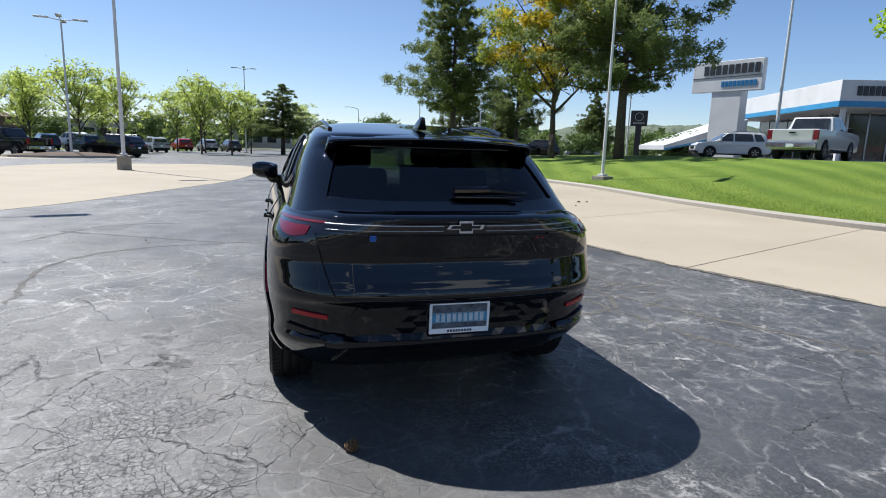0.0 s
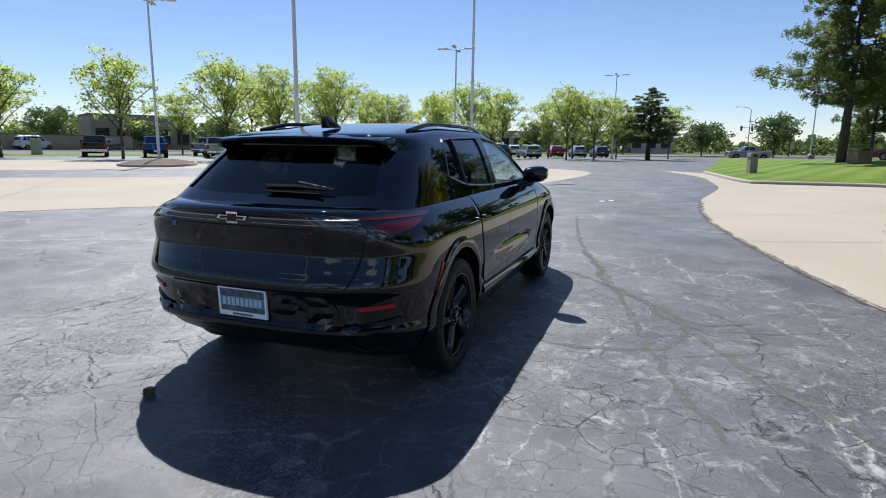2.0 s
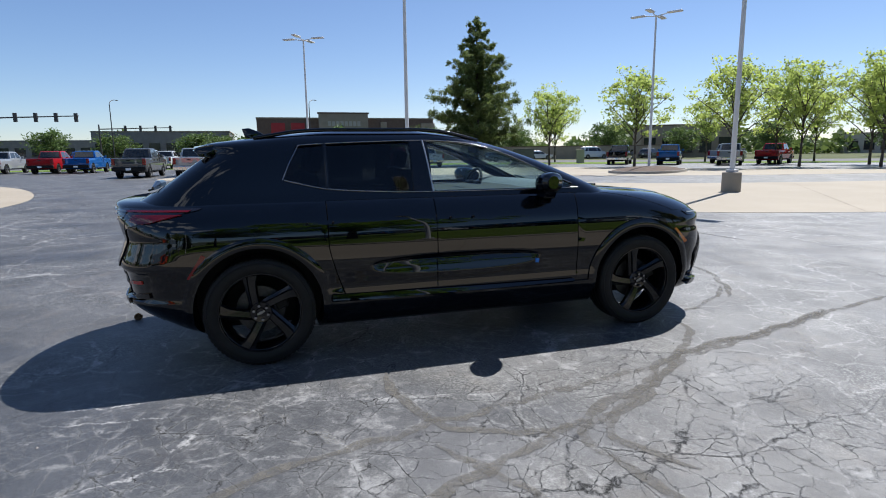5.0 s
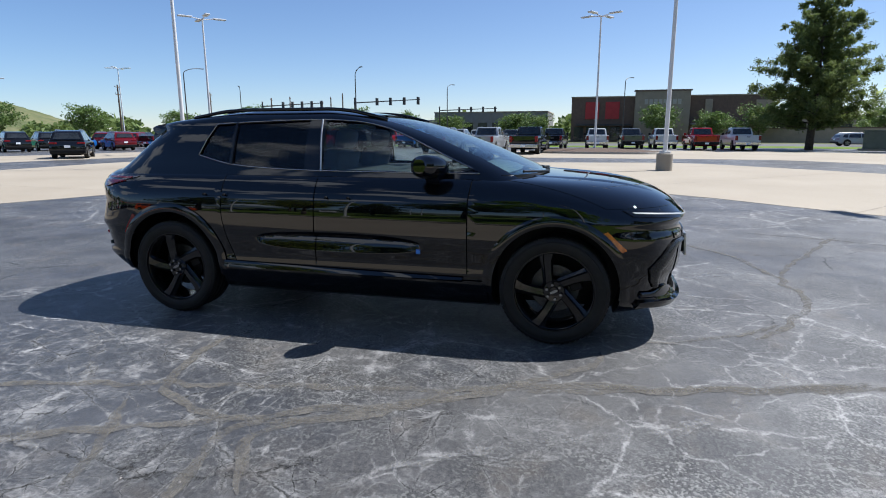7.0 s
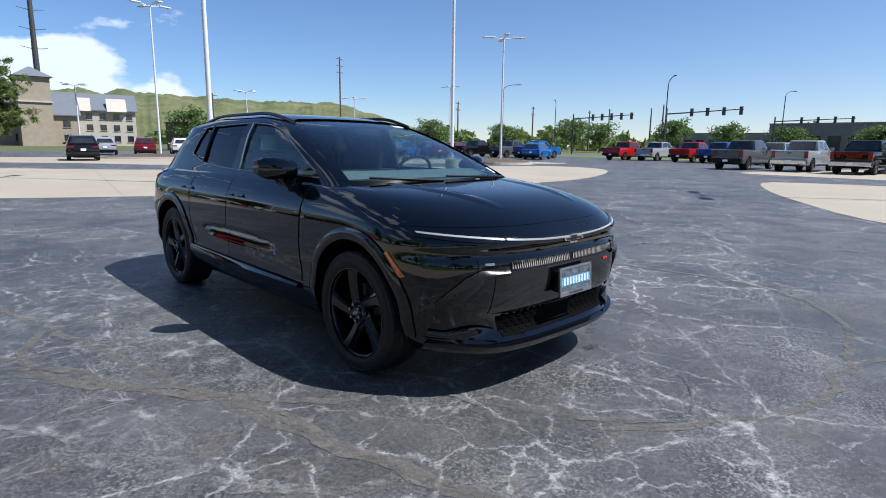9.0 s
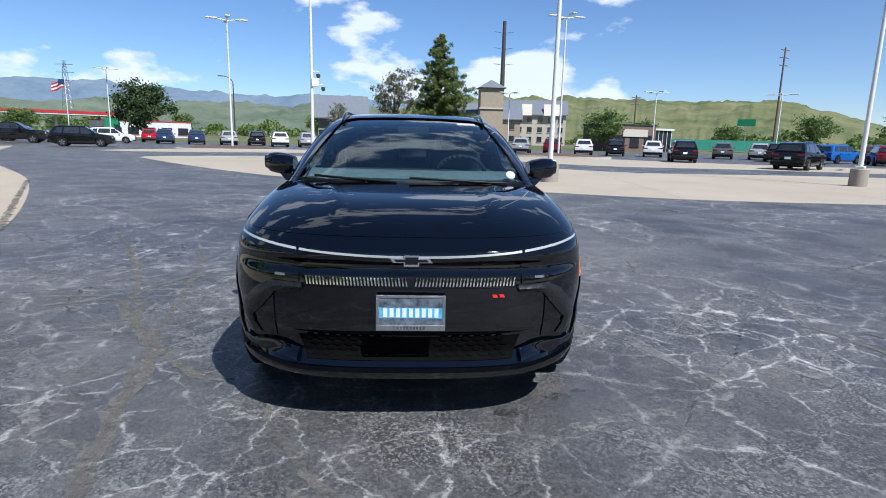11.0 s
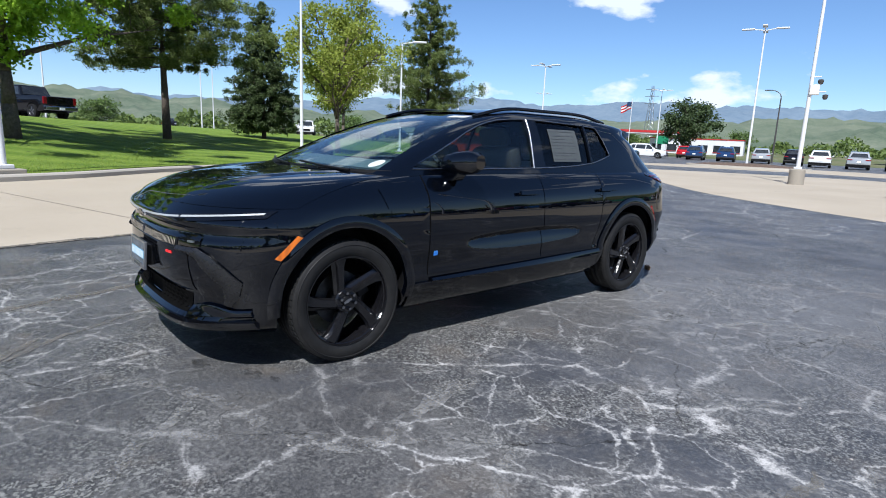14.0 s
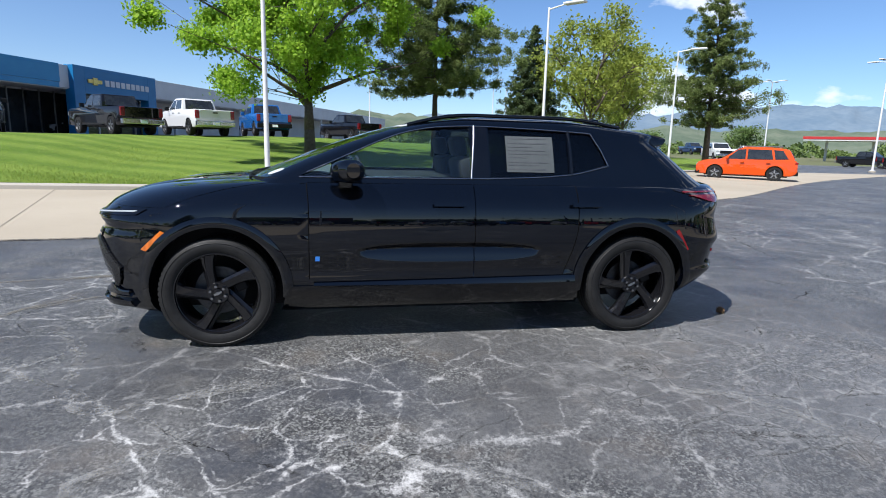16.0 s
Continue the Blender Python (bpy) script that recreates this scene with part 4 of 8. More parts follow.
def sunk(y, z):
    """How far the frame lies behind the door skins."""
    return 0.014 if -0.95 < y < 0.82 and 0.48 < z < 1.075 else 0.0


def outline(tab, q, z):
    """A place on the car's right flank: q 0 to 1 round the nose, 1 to 2 along the side, 2 to 3 round the tail."""
    F, f, W, r, R, n, m = (tab[k](z) for k in "FfWrRnm")
    if q < 1:
        a = q * math.pi / 2
        return Vector((W * math.sin(a) ** (2 / n), f + (F - f) * math.cos(a) ** (2 / n), z))
    if q <= 2:
        y = f + (r - f) * (q - 1)
        return Vector((W - ((scallop(tab, y, z) + sunk(y, z)) if tab is LOW else 0), y, z))
    a = (q - 2) * math.pi / 2
    return Vector((W * max(math.cos(a), 0) ** (2 / m), r + (R - r) * math.sin(a) ** (2 / m), z))


def front_at(tab, x, z, out=0.0):
    F, f, W, n = (tab[k](z) for k in "FfWn")
    return Vector((x, f + (F - f) * max(1 - min(abs(x) / W, 1) ** n, 0) ** (1 / n) + out, z))


def rear_at(tab, x, z, out=0.0):
    R, r, W, m = (tab[k](z) for k in "RrWm")
    return Vector((x, r + (R - r) * max(1 - min(abs(x) / W, 1) ** m, 0) ** (1 / m) - out, z))


def side_at(tab, y, z, side=1, out=0.0):
    F, f, W, r, R, n, m = (tab[k](z) for k in "FfWrRnm")
    x = W
    if y > f:
        x = W * max(1 - min((y - f) / (F - f), 1) ** n, 0) ** (1 / n)
    elif y < r:
        x = W * max(1 - min((y - r) / (R - r), 1) ** m, 0) ** (1 / m)
    return Vector((side * (x - scallop(tab, y, z) + out), y, z))


def loft(name, tab, levels, qs, material, parent, cap):
    ring = qs + [None] + list(reversed(qs[1:-1]))
    vs, fs = [], []
    half = [(q, 1) for q in qs] + [(q, -1) for q in reversed(qs[1:-1])]
    k = len(half)
    for z in levels:
        for q, s in half:
            p = outline(tab, q, z)
            vs.append((p.x * s, p.y, p.z))
    for i in range(len(levels) - 1):
        for j in range(k):
            fs.append((i * k + j, i * k + (j + 1) % k, (i + 1) * k + (j + 1) % k, (i + 1) * k + j))
    h = len(qs)

    def close(row):
        o = row * k
        for j in range(h - 1):
            a, b = o + j, o + j + 1
            c, d = o + (k - j) % k, o + (k - j - 1) % k
            fs.append(tuple(dict.fromkeys((a, b, d, c))))
    if cap:
        close(0)
    close(len(levels) - 1)
    ob = mesh_ob(name, vs, fs, material, parent)
    fix_normals(ob)
    return ob


crossover = thing("crossover", "glossy black electric crossover parked on cracked asphalt", "car")
QS = [i / 16 for i in range(16)] + [1 + i / 44 for i in range(44)] + [2 + i / 18 for i in range(19)]
HUBS = [(s, y) for y in (1.477, -1.477) for s in (1, -1)]
levels = [0.20, 0.23, 0.26, 0.28, 0.30, 0.33, 0.36, 0.40, 0.43, 0.452, 0.472, 0.49, 0.505, 0.52, 0.54, 0.56, 0.58, 0.60, 0.62, 0.64, 0.655, 0.668, 0.68, 0.69, 0.70, 0.71, 0.73, 0.745, 0.758, 0.772, 0.785, 0.80, 0.811, 0.822, 0.83, 0.845, 0.857, 0.868, 0.877, 0.886, 0.895, 0.905, 0.92, 0.94, 0.96, 0.98, 1.0, 1.015, 1.03, 1.045, 1.06, 1.07, 1.08, 1.088, 1.098, 1.105, 1.11]
body = loft("body", LOW, levels, QS, BLACK_PAINT, crossover, True)
wells = []
for s, y in HUBS:
    bm = bmesh.new()
    bmesh.ops.create_cone(bm, cap_ends=True, segments=64, radius1=0.43, radius2=0.43, depth=0.62, matrix=Matrix.Translation((s * 0.90, y, 0.392)) @ Euler((0, radians(90), 0)).to_matrix().to_4x4())
    wells.append(part("well", bm, SATIN_TRIM))
cut(body, wells)
crease(body, 38)

shell = loft("roof_shell", TOP, [1.08 + 0.02 * i for i in range(22)] + [1.51, 1.52, 1.53, 1.54, 1.55, 1.56, 1.57, 1.58, 1.586, 1.592, 1.597], QS, BLACK_PAINT, crossover, False)
whole = shell.data.copy()
sol = shell.modifiers.new("thick", "SOLIDIFY")
sol.thickness, sol.offset = 0.028, -1.0
BELT = ease([(-1.30, 1.243), (-1.15, 1.205), (-0.98, 1.170), (-0.60, 1.143), (-0.23, 1.133), (0.30, 1.130), (0.98, 1.130)])
HEAD = ease([(-1.30, 1.462), (-1.18, 1.472), (-0.96, 1.485), (-0.60, 1.497), (-0.30, 1.503), (0.0, 1.488), (0.22, 1.448), (0.40, 1.385), (0.60, 1.295), (0.80, 1.205), (0.98, 1.131)])


def side_cutter(edge):
    bm = bmesh.new()
    a = [bm.verts.new((-1.2, y, z)) for y, z in edge]
    b = [bm.verts.new((1.2, y, z)) for y, z in edge]
    bm.faces.new(a); bm.faces.new(list(reversed(b)))
    for i in range(len(edge)):
        j = (i + 1) % len(edge)
        bm.faces.new((a[j], a[i], b[i], b[j]))
    return part("cutter", bm, GLOSS_TRIM)


def opening(y0, y1, slant=0.0, n=14):
    """A window opening between two uprights, from the belt line to the head line."""
    ys = [y0 + (y1 - y0) * i / n for i in range(n + 1)]
    low = [(y, BELT(y) + 0.008) for y in ys]
    high = [(y + slant * (1 if i == n else 0), HEAD(y + slant * (1 if i == n else 0)) - 0.008) for i, y in enumerate(ys)]
    high = [p for p in high[:-1] if p[0] > high[-1][0] + 0.01] + [high[-1]]
    return low + list(reversed([p for p in high if p[1] > BELT(p[0]) + 0.02]))


def facing_cutter(edge, y0, y1):
    bm = bmesh.new()
    a = [bm.verts.new((x, y0, z)) for x, z in edge]
    b = [bm.verts.new((x, y1, z)) for x, z in edge]
    bm.faces.new(a); bm.faces.new(list(reversed(b)))
    for i in range(len(edge)):
        j = (i + 1) % len(edge)
        bm.faces.new((a[j], a[i], b[i], b[j]))
    return part("cutter", bm, GLOSS_TRIM)


screen_edge = [(-0.74, 1.10), (0.74, 1.10), (0.665, 1.30), (0.60, 1.44), (0.565, 1.515), (0.45, 1.535), (0.2, 1.545), (-0.2, 1.545), (-0.45, 1.535), (-0.565, 1.515), (-0.60, 1.44), (-0.665, 1.30)]
back_edge = [(-0.64, 1.165), (-0.3, 1.150), (0.3, 1.150), (0.64, 1.165), (0.585, 1.33), (0.545, 1.425), (-0.545, 1.425), (-0.585, 1.33)]
cut(shell, [side_cutter(opening(0.95, -0.235)), side_cutter(opening(-0.375, -0.975)), side_cutter(opening(-1.005, -1.285, 0.10)),
            facing_cutter(screen_edge, -0.12, 1.6), facing_cutter(back_edge, -1.5, -2.6)])


def smooth_like(ob, smooth):
    """Gives the carved shell the shading normals that it had before the openings were cut."""
    tree = BVHTree.FromPolygons([v.co for v in smooth.vertices], [tuple(p.vertices) for p in smooth.polygons])
    me, out = ob.data, []
    me.shade_smooth()
    for p in me.polygons:
        for li in p.loop_indices:
            co = me.vertices[me.loops[li].vertex_index].co
            at, _, k, far = tree.find_nearest(co)
            ids = smooth.polygons[k].vertices
            w = poly_3d_calc([smooth.vertices[i].co for i in ids], at)
            nrm = sum((smooth.vertices[i].normal * x for i, x in zip(ids, w)), Vector()).normalized()
            out.append(nrm if far < 0.003 and nrm.dot(p.normal) > 0.6 else p.normal.copy())
    me.normals_split_custom_set(out)
    bpy.data.meshes.remove(smooth)


smooth_like(shell, whole)

# glass
skin("windscreen", lambda u, v: outline(TOP, abs(2 * u - 1) * 0.86, 1.10 + 0.452 * v) * Vector((1, 1, 1)) if u >= 0.5 else Vector((-1, 1, 1)) * outline(TOP, abs(2 * u - 1) * 0.86, 1.10 + 0.452 * v),
     30, 14, GLASS_SCREEN, crossover, "clear windscreen with a shaded top", out=-0.012, depth=0.004)
skin("rear_window", lambda u, v: rear_at(TOP, (2 * u - 1) * (0.675 - 0.09 * v), 1.142 + 0.295 * v), 20, 8, GLASS_DARK, crossover, "dark tinted rear window", out=-0.010, depth=0.004)
for s in (1, -1):
    for nm, y0, y1, gl in (("front_window", 0.94, -0.25, GLASS_SIDE), ("rear_door_window", -0.36, -0.985, GLASS_DARK), ("quarter_window", -0.995, -1.30, GLASS_DARK)):
        skin(nm, lambda u, v, y0=y0, y1=y1: side_at(TOP, y0 + (y1 - y0) * u, BELT(y0 + (y1 - y0) * u) - 0.004 + (HEAD(y0 + (y1 - y0) * u) - BELT(y0 + (y1 - y0) * u) + 0.008) * v, s),
             16, 8, gl, crossover, out=-0.010, depth=0.004)
    # bright line under the windows, and its sweep up the quarter glass
    sweep("belt_moulding", [side_at(TOP, y, BELT(y) + 0.001, s, 0.003) for y in [0.95 - i * 0.057 for i in range(40)] if y > -1.29], 0.0048, DARK_CHROME, crossover, "thin black chrome strip")
    sweep("window_moulding", [side_at(TOP, y, HEAD(y), s, 0.003) for y in [0.90 - i * 0.053 for i in range(41)] if y > -1.19] + [side_at(TOP, -1.23, 1.36, s, 0.003), side_at(TOP, -1.285, BELT(-1.285), s, 0.002)], 0.0042, DARK_CHROME, crossover, "thin black chrome strip")
    for y, w in ((-0.232, 0.006), (-0.99, 0.010)):
        sweep("window_bar", [side_at(TOP, y - 0.04 * t, BELT(y) + (HEAD(y) - BELT(y)) * t, s, 0.003) if w < 0.01 else side_at(TOP, y, BELT(y) + (HEAD(y) - BELT(y)) * t, s, 0.003) for t in (0, 0.25, 0.5, 0.75, 1)], w, STEEL if w < 0.01 else GLOSS_TRIM, crossover, "narrow upright window bar")
    skin("centre_pillar", lambda u, v: side_at(TOP, -0.25 - 0.115 * u, BELT(-0.3) + (HEAD(-0.3) - BELT(-0.3)) * v, s), 4, 8, GLOSS_TRIM, crossover, out=0.002, depth=0.006)

# doors, lids and panels
def door_surf(y0, y1, z0, z1, s, back=None):
    def f(u, v):
        z = z0 + (z1 - z0) * v
        a, b = y0(z), y1(z)
        return side_at(LOW, a + (b - a) * u, z, s)
    return f


for s in (1, -1):
    skin("front_door", door_surf(lambda z: 0.885 + 0.10 * max(z - 0.95, 0), lambda z: -0.238, 0.455, 1.105, s), 60, 110, BLACK_PAINT, crossover, out=0.002, depth=0.024)
    skin("rear_door", door_surf(lambda z: -0.246, lambda z: -1.005 if z > 0.80 else -1.005 + 0.10 * ((0.80 - z) / 0.35) ** 1.3, 0.455, 1.105, s), 44, 110, BLACK_PAINT, crossover, out=0.002, depth=0.024)
    for nm, edge in (("door_seam", lambda z: 0.889 + 0.10 * max(z - 0.95, 0)), ("door_seam", lambda z: -1.009 if z > 0.80 else -1.009 + 0.10 * ((0.80 - z) / 0.35) ** 1.3)):
        sweep(nm, [side_at(LOW, edge(0.455 + 0.0325 * i), 0.455 + 0.0325 * i, s, 0.001) for i in range(21)], 0.003, VOID, crossover, "dark shut line")
    # rocker cladding with a bright upper lip
    skin("rocker_panel", lambda u, v: side_at(LOW, 1.03 - 2.07 * u, 0.245 + 0.165 * v, s), 24, 8, GLOSS_TRIM, crossover, "gloss black sill cladding", out=0.012, depth=0.02)
    skin("rocker_lip", lambda u, v: side_at(LOW, 0.86 - 1.86 * u, 0.402 + (0.016 + 0.030 * u) * v, s, 0.016 * (1 - v)), 24, 4, BLACK_PAINT, crossover, "bevelled sill lip", out=0.022, depth=0.03)
    for y in (1.477, -1.477):
        skin("arch_cladding", lambda u, v: side_at(LOW, y + (0.418 + 0.062 * v) * math.cos(radians(196 * u - 8)), 0.392 + (0.418 + 0.062 * v) * math.sin(radians(196 * u - 8)), s, 0.007 * math.sin(math.pi * (0.15 + 0.85 * v))), 48, 8, BLACK_PAINT, crossover, "gloss black wheel-arch lip", out=0.010, depth=0.05)
    # flush handles
    for y in (-0.055, -1.06):
        handle = skin("door_handle", lambda u, v: side_at(LOW, y + 0.11 - 0.22 * u, 0.940 + 0.026 * v, s), 6, 3, BLACK_PAINT, crossover, "door handle popped out" if s < 0 else "flush door handle", out=0.040 if s < 0 else 0.007, depth=0.016)
        for dy in (0.085, -0.085):
            p = side_at(LOW, y + dy, 0.953, s)
            tube_part("handle_stem", (p.x - s * 0.02, p.y, p.z), (p.x + s * 0.028, p.y, p.z), 0.008, 0.008, SATIN_TRIM, handle, seg=8)
    # amber marker before the front wheel, red one behind the rear
    skin("side_marker", lambda u, v: side_at(LOW, 1.895 - 0.125 * u + 0.030 * v, 0.652 + 0.118 * u + 0.014 * v, s), 8, 2, LENS_AMBER, crossover, "amber side marker lamp", out=0.005, depth=0.02)
    skin("rear_side_marker", lambda u, v: side_at(LOW, -1.79 - 0.095 * u - 0.026 * v, 0.770 - 0.150 * u + 0.014 * v, s), 8, 2, LENS_RED, crossover, "red side marker lens", out=0.005, depth=0.02)
    skin("door_badge", lambda u, v: side_at(LOW, (0.85 if s < 0 else 0.56) - 0.030 * u, 0.580 + 0.030 * v, s), 2, 2, BADGE_BLUE, crossover, "small blue square badge", out=0.006, depth=0.01)

skin("charge_port_door", lambda u, v: side_at(LOW, 1.21 - 0.30 * u + 0.05 * v, 0.90 + 0.115 * v, -1), 10, 6, BLACK_PAINT, crossover, "flush charging flap", out=0.005, depth=0.012)

# bonnet skin and its two raised folds
def bonnet(u, v):
    z = 0.925 + 0.182 * v
    q = 0.80 * abs(2 * u - 1)
    p = outline(LOW, q, z)
    return Vector((p.x * (1 if u >= 0.5 else -1), p.y, p.z))


skin("bonnet", bonnet, 40, 26, BLACK_PAINT, crossover, "long smooth bonnet", out=0.002, depth=0.014)
for s in (1, -1):
    def fold(u, v, s=s):
        y = 1.26 + 0.84 * u
        x = s * (0.53 - 0.17 * u + (v - 0.5) * 0.16)
        lo, hi = 0.93, 1.11
        for _ in range(22):
            mid = (lo + hi) / 2
            if front_at(LOW, x, mid).y > y:
                lo = mid
            else:
                hi = mid
        return Vector((x, y, lo - 0.002 + 0.011 * (1 - abs(2 * v - 1)) * math.sin(math.pi * (0.06 + 0.90 * u)) ** 0.6))
    skin("bonnet_fold", fold, 30, 8, BLACK_PAINT, crossover, out=0.002, depth=0.006, toward=(0, 0, 1))

# front: lamp bar, lamps, grille slats, intakes
def bar_z(x):
    return 0.845 + 0.052 * (abs(x) / 0.86) ** 2.1


for a, b in ((-0.52, 0.52), (0.535, 0.86), (-0.86, -0.535)):
    skin("lamp_bar", lambda u, v: front_at(LOW, a + (b - a) * u, bar_z(a + (b - a) * u) - 0.0045 + 0.009 * v), 24, 2, LENS_WHITE, crossover, "slim frosted light strip", out=0.009, depth=0.006, toward=(0, 1, 0))
skin("lamp_bar_surround", lambda u, v: front_at(LOW, -0.875 + 1.75 * u, bar_z(-0.875 + 1.75 * u) - 0.022 + 0.036 * v), 48, 3, GLOSS_TRIM, crossover, "gloss black strip surround", out=0.006, depth=0.02, toward=(0, 1, 0))
skin("grille_panel", lambda u, v: front_at(LOW, (2 * u - 1) * (0.60 - 0.02 * v), 0.47 + 0.225 * v), 30, 8, GLOSS_TRIM, crossover, "closed gloss black grille", out=0.004, depth=0.02, toward=(0, 1, 0))
skin("slat_recess", lambda u, v: front_at(LOW, (2 * u - 1) * 0.50, 0.702 + 0.046 * v), 30, 2, SATIN_TRIM, crossover, "dark slot behind the slats", out=0.002, depth=0.02, toward=(0, 1, 0))
for i in range(62):
    x = -0.485 + 0.97 * i / 61
    if abs(x) > 0.018:
        skin("grille_slat", lambda u, v: front_at(LOW, x - 0.0035 + 0.007 * u + 0.006 * (v - 0.5) * (1 if x > 0 else -1), 0.706 + 0.038 * v), 1, 2, CHROME, crossover, out=0.010, depth=0.012, toward=(0, 1, 0))
for s in (1, -1):
    skin("headlamp", lambda u, v: front_at(LOW, s * (0.525 + 0.145 * u), 0.712 + 0.044 * v + 0.006 * u), 8, 4, GLOSS_TRIM, crossover, "small smoked headlamp", out=0.006, depth=0.03, toward=(0, 1, 0))
    skin("headlamp_projector", lambda u, v: front_at(LOW, s * (0.590 + 0.050 * u), 0.734 + 0.012 * v), 4, 3, STEEL, crossover, "clear projector lens", out=0.010, depth=0.02, toward=(0, 1, 0))
    # boomerang surround below the lamp
    path = [(0.51, 0.692, 0.008), (0.59, 0.690, 0.012), (0.655, 0.684, 0.040), (0.705, 0.645, 0.072), (0.76, 0.585, 0.076), (0.806, 0.525, 0.064), (0.792, 0.465, 0.046), (0.762, 0.408, 0.020)]
    turn = [Vector((path[min(i + 1, 7)][0] - path[max(i - 1, 0)][0], path[min(i + 1, 7)][1] - path[max(i - 1, 0)][1])).normalized() for i in range(8)]

    def blade(u, v):
        i = min(int(u * 14) // 2, 6)
        t = u * 7 - i
        x, z, w = (path[i][k] + (path[i + 1][k] - path[i][k]) * t for k in range(3))
        d = turn[i].lerp(turn[i + 1], t).normalized()
        return front_at(LOW, s * (x - d.y * w * (v - 0.5)), z + d.x * w * (v - 0.5), 0.012 * math.sin(math.pi * v))
    skin("corner_blade", blade, 14, 4, BLADE, crossover, "angled satin black corner blade", out=0.014, depth=0.03, toward=(0, 1, 0))
    sweep("lamp_edge", [front_at(LOW, s * x, z, 0.013) for x, z in ((0.53, 0.698), (0.58, 0.697), (0.63, 0.697), (0.665, 0.700), (0.70, 0.692))], 0.0032, STEEL, crossover, "bright lower lamp edge")
    skin("corner_intake", lambda u, v: front_at(LOW, s * (0.655 + 0.14 * u * math.sin(math.pi * (0.15 + 0.8 * v))), 0.42 + 0.25 * v), 6, 8, GLOSS_TRIM, crossover, "dark corner vent", out=0.005, depth=0.02, toward=(0, 1, 0))
    skin("corner_vane", lambda u, v: front_at(LOW, s * (0.54 + 0.30 * u), 0.312 + 0.040 * u + (0.020 + 0.045 * math.sin(math.pi * min(u + 0.18, 1))) * v, 0.010 * math.sin(math.pi * v)), 14, 4, BLACK_PAINT, crossover, "sharp glossy corner vane", out=0.018, depth=0.04, toward=(0, 1, 0))
skin("lower_intake", lambda u, v: front_at(LOW, (2 * u - 1) * (0.50 + 0.04 * v), 0.325 + 0.115 * v), 24, 5, VOID, crossover, "low dark mesh intake", out=0.003, depth=0.02, toward=(0, 1, 0))
for i in range(4):
    for j in range(18):
        x = -0.46 + 0.054 * j + (0.027 if i % 2 else 0)
        if abs(x) > 0.12 and abs(x) < 0.49:
            z = 0.34 + 0.028 * i
            skin("mesh_cell", lambda u, v: front_at(LOW, x + 0.044 * (u - 0.5) * (0.5 + 0.5 * math.sin(math.pi * v)), z + 0.020 * v), 2, 2, VOID, crossover, out=0.007, depth=0.012, toward=(0, 1, 0))
skin("chin_lip", lambda u, v: front_at(LOW, (2 * u - 1) * 0.84, 0.262 + 0.030 * v + 0.07 * max(abs(2 * u - 1) - 0.62, 0)), 36, 4, GLOSS_TRIM, crossover, "sharp chin splitter", out=0.030, depth=0.06, toward=(0, 1, 0))

# rear: duck-tail, lamp strip, lamps, tailgate, lower panel
skin("tail_lamp_strip", lambda u, v: rear_at(LOW, (2 * u - 1) * 0.675, 1.022 + 0.044 * v), 30, 3, LENS_DARK, crossover, "smoked full-width lamp strip", out=0.007, depth=0.02, toward=(0, -1, 0))
for z, r in ((1.056, 0.0035), (1.030, 0.0022)):
    for x0, x1 in ((-0.665, -0.11), (0.11, 0.665)):
        sweep("tail_strip_line", [rear_at(LOW, x0 + (x1 - x0) * i / 12, z, 0.009) for i in range(13)], r, STEEL, crossover, "thin bright line in the lamp strip")
for s in (1, -1):
    def round_tail(q, z):
        p = outline(LOW, q, z)
        return Vector((p.x * s, p.y, p.z))
    skin("tail_lamp_housing", lambda u, v: round_tail(2.585 - 0.47 * u, 1.073 - (0.125 * (1 - u) ** 0.8 + 0.012) * (1 - v)), 18, 5, LENS_DARK, crossover, "smoked lamp housing", out=0.005, depth=0.02)
    skin("tail_lamp", lambda u, v: round_tail(2.54 - 0.40 * u, 1.050 + 0.010 * v), 18, 2, LENS_SMOKED_RED, crossover, "upper red tail lamp", out=0.009, depth=0.02)
    skin("tail_lamp", lambda u, v: round_tail(2.47 - 0.32 * u, 1.034 - (0.050 * math.sin(math.pi * min(0.25 + 0.77 * u, 1.0)) + 0.003) * (1 - v)), 18, 4, LENS_SMOKED_RED, crossover, "lower red wedge of the tail lamp", out=0.009, depth=0.02)
    # tail lamp bars on the tailgate side of the shut line
    for z in (1.040, 1.008):
        skin("tail_lamp", lambda u, v: rear_at(LOW, s * (0.47 + 0.20 * u), z + (0.004 + 0.008 * u) * v), 10, 2, LENS_DARK, crossover, "smoked inner tail lamp", out=0.010, depth=0.02, toward=(0, -1, 0))
    skin("rear_reflector", lambda u, v: rear_at(LOW, s * (0.655 + 0.165 * u), 0.578 + 0.022 * v + 0.018 * u), 8, 2, LENS_REFLEX, crossover, "red bumper reflector", out=0.008, depth=0.02, toward=(0, -1, 0))
    skin("bumper_corner_blade", lambda u, v: rear_at(LOW, s * (0.58 + 0.26 * u), 0.452 + 0.030 * v + 0.055 * u), 10, 3, GLOSS_TRIM, crossover, "gloss black bumper corner", out=0.014, depth=0.03, toward=(0, -1, 0))
skin("bumper_bar", lambda u, v: rear_at(LOW, (2 * u - 1) * 0.66, 0.438 + 0.034 * v + 0.03 * max(0, abs(2 * u - 1) - 0.8)), 30, 4, BLACK_PAINT, crossover, "glossy bar along the bumper foot", out=0.012, depth=0.03, toward=(0, -1, 0))
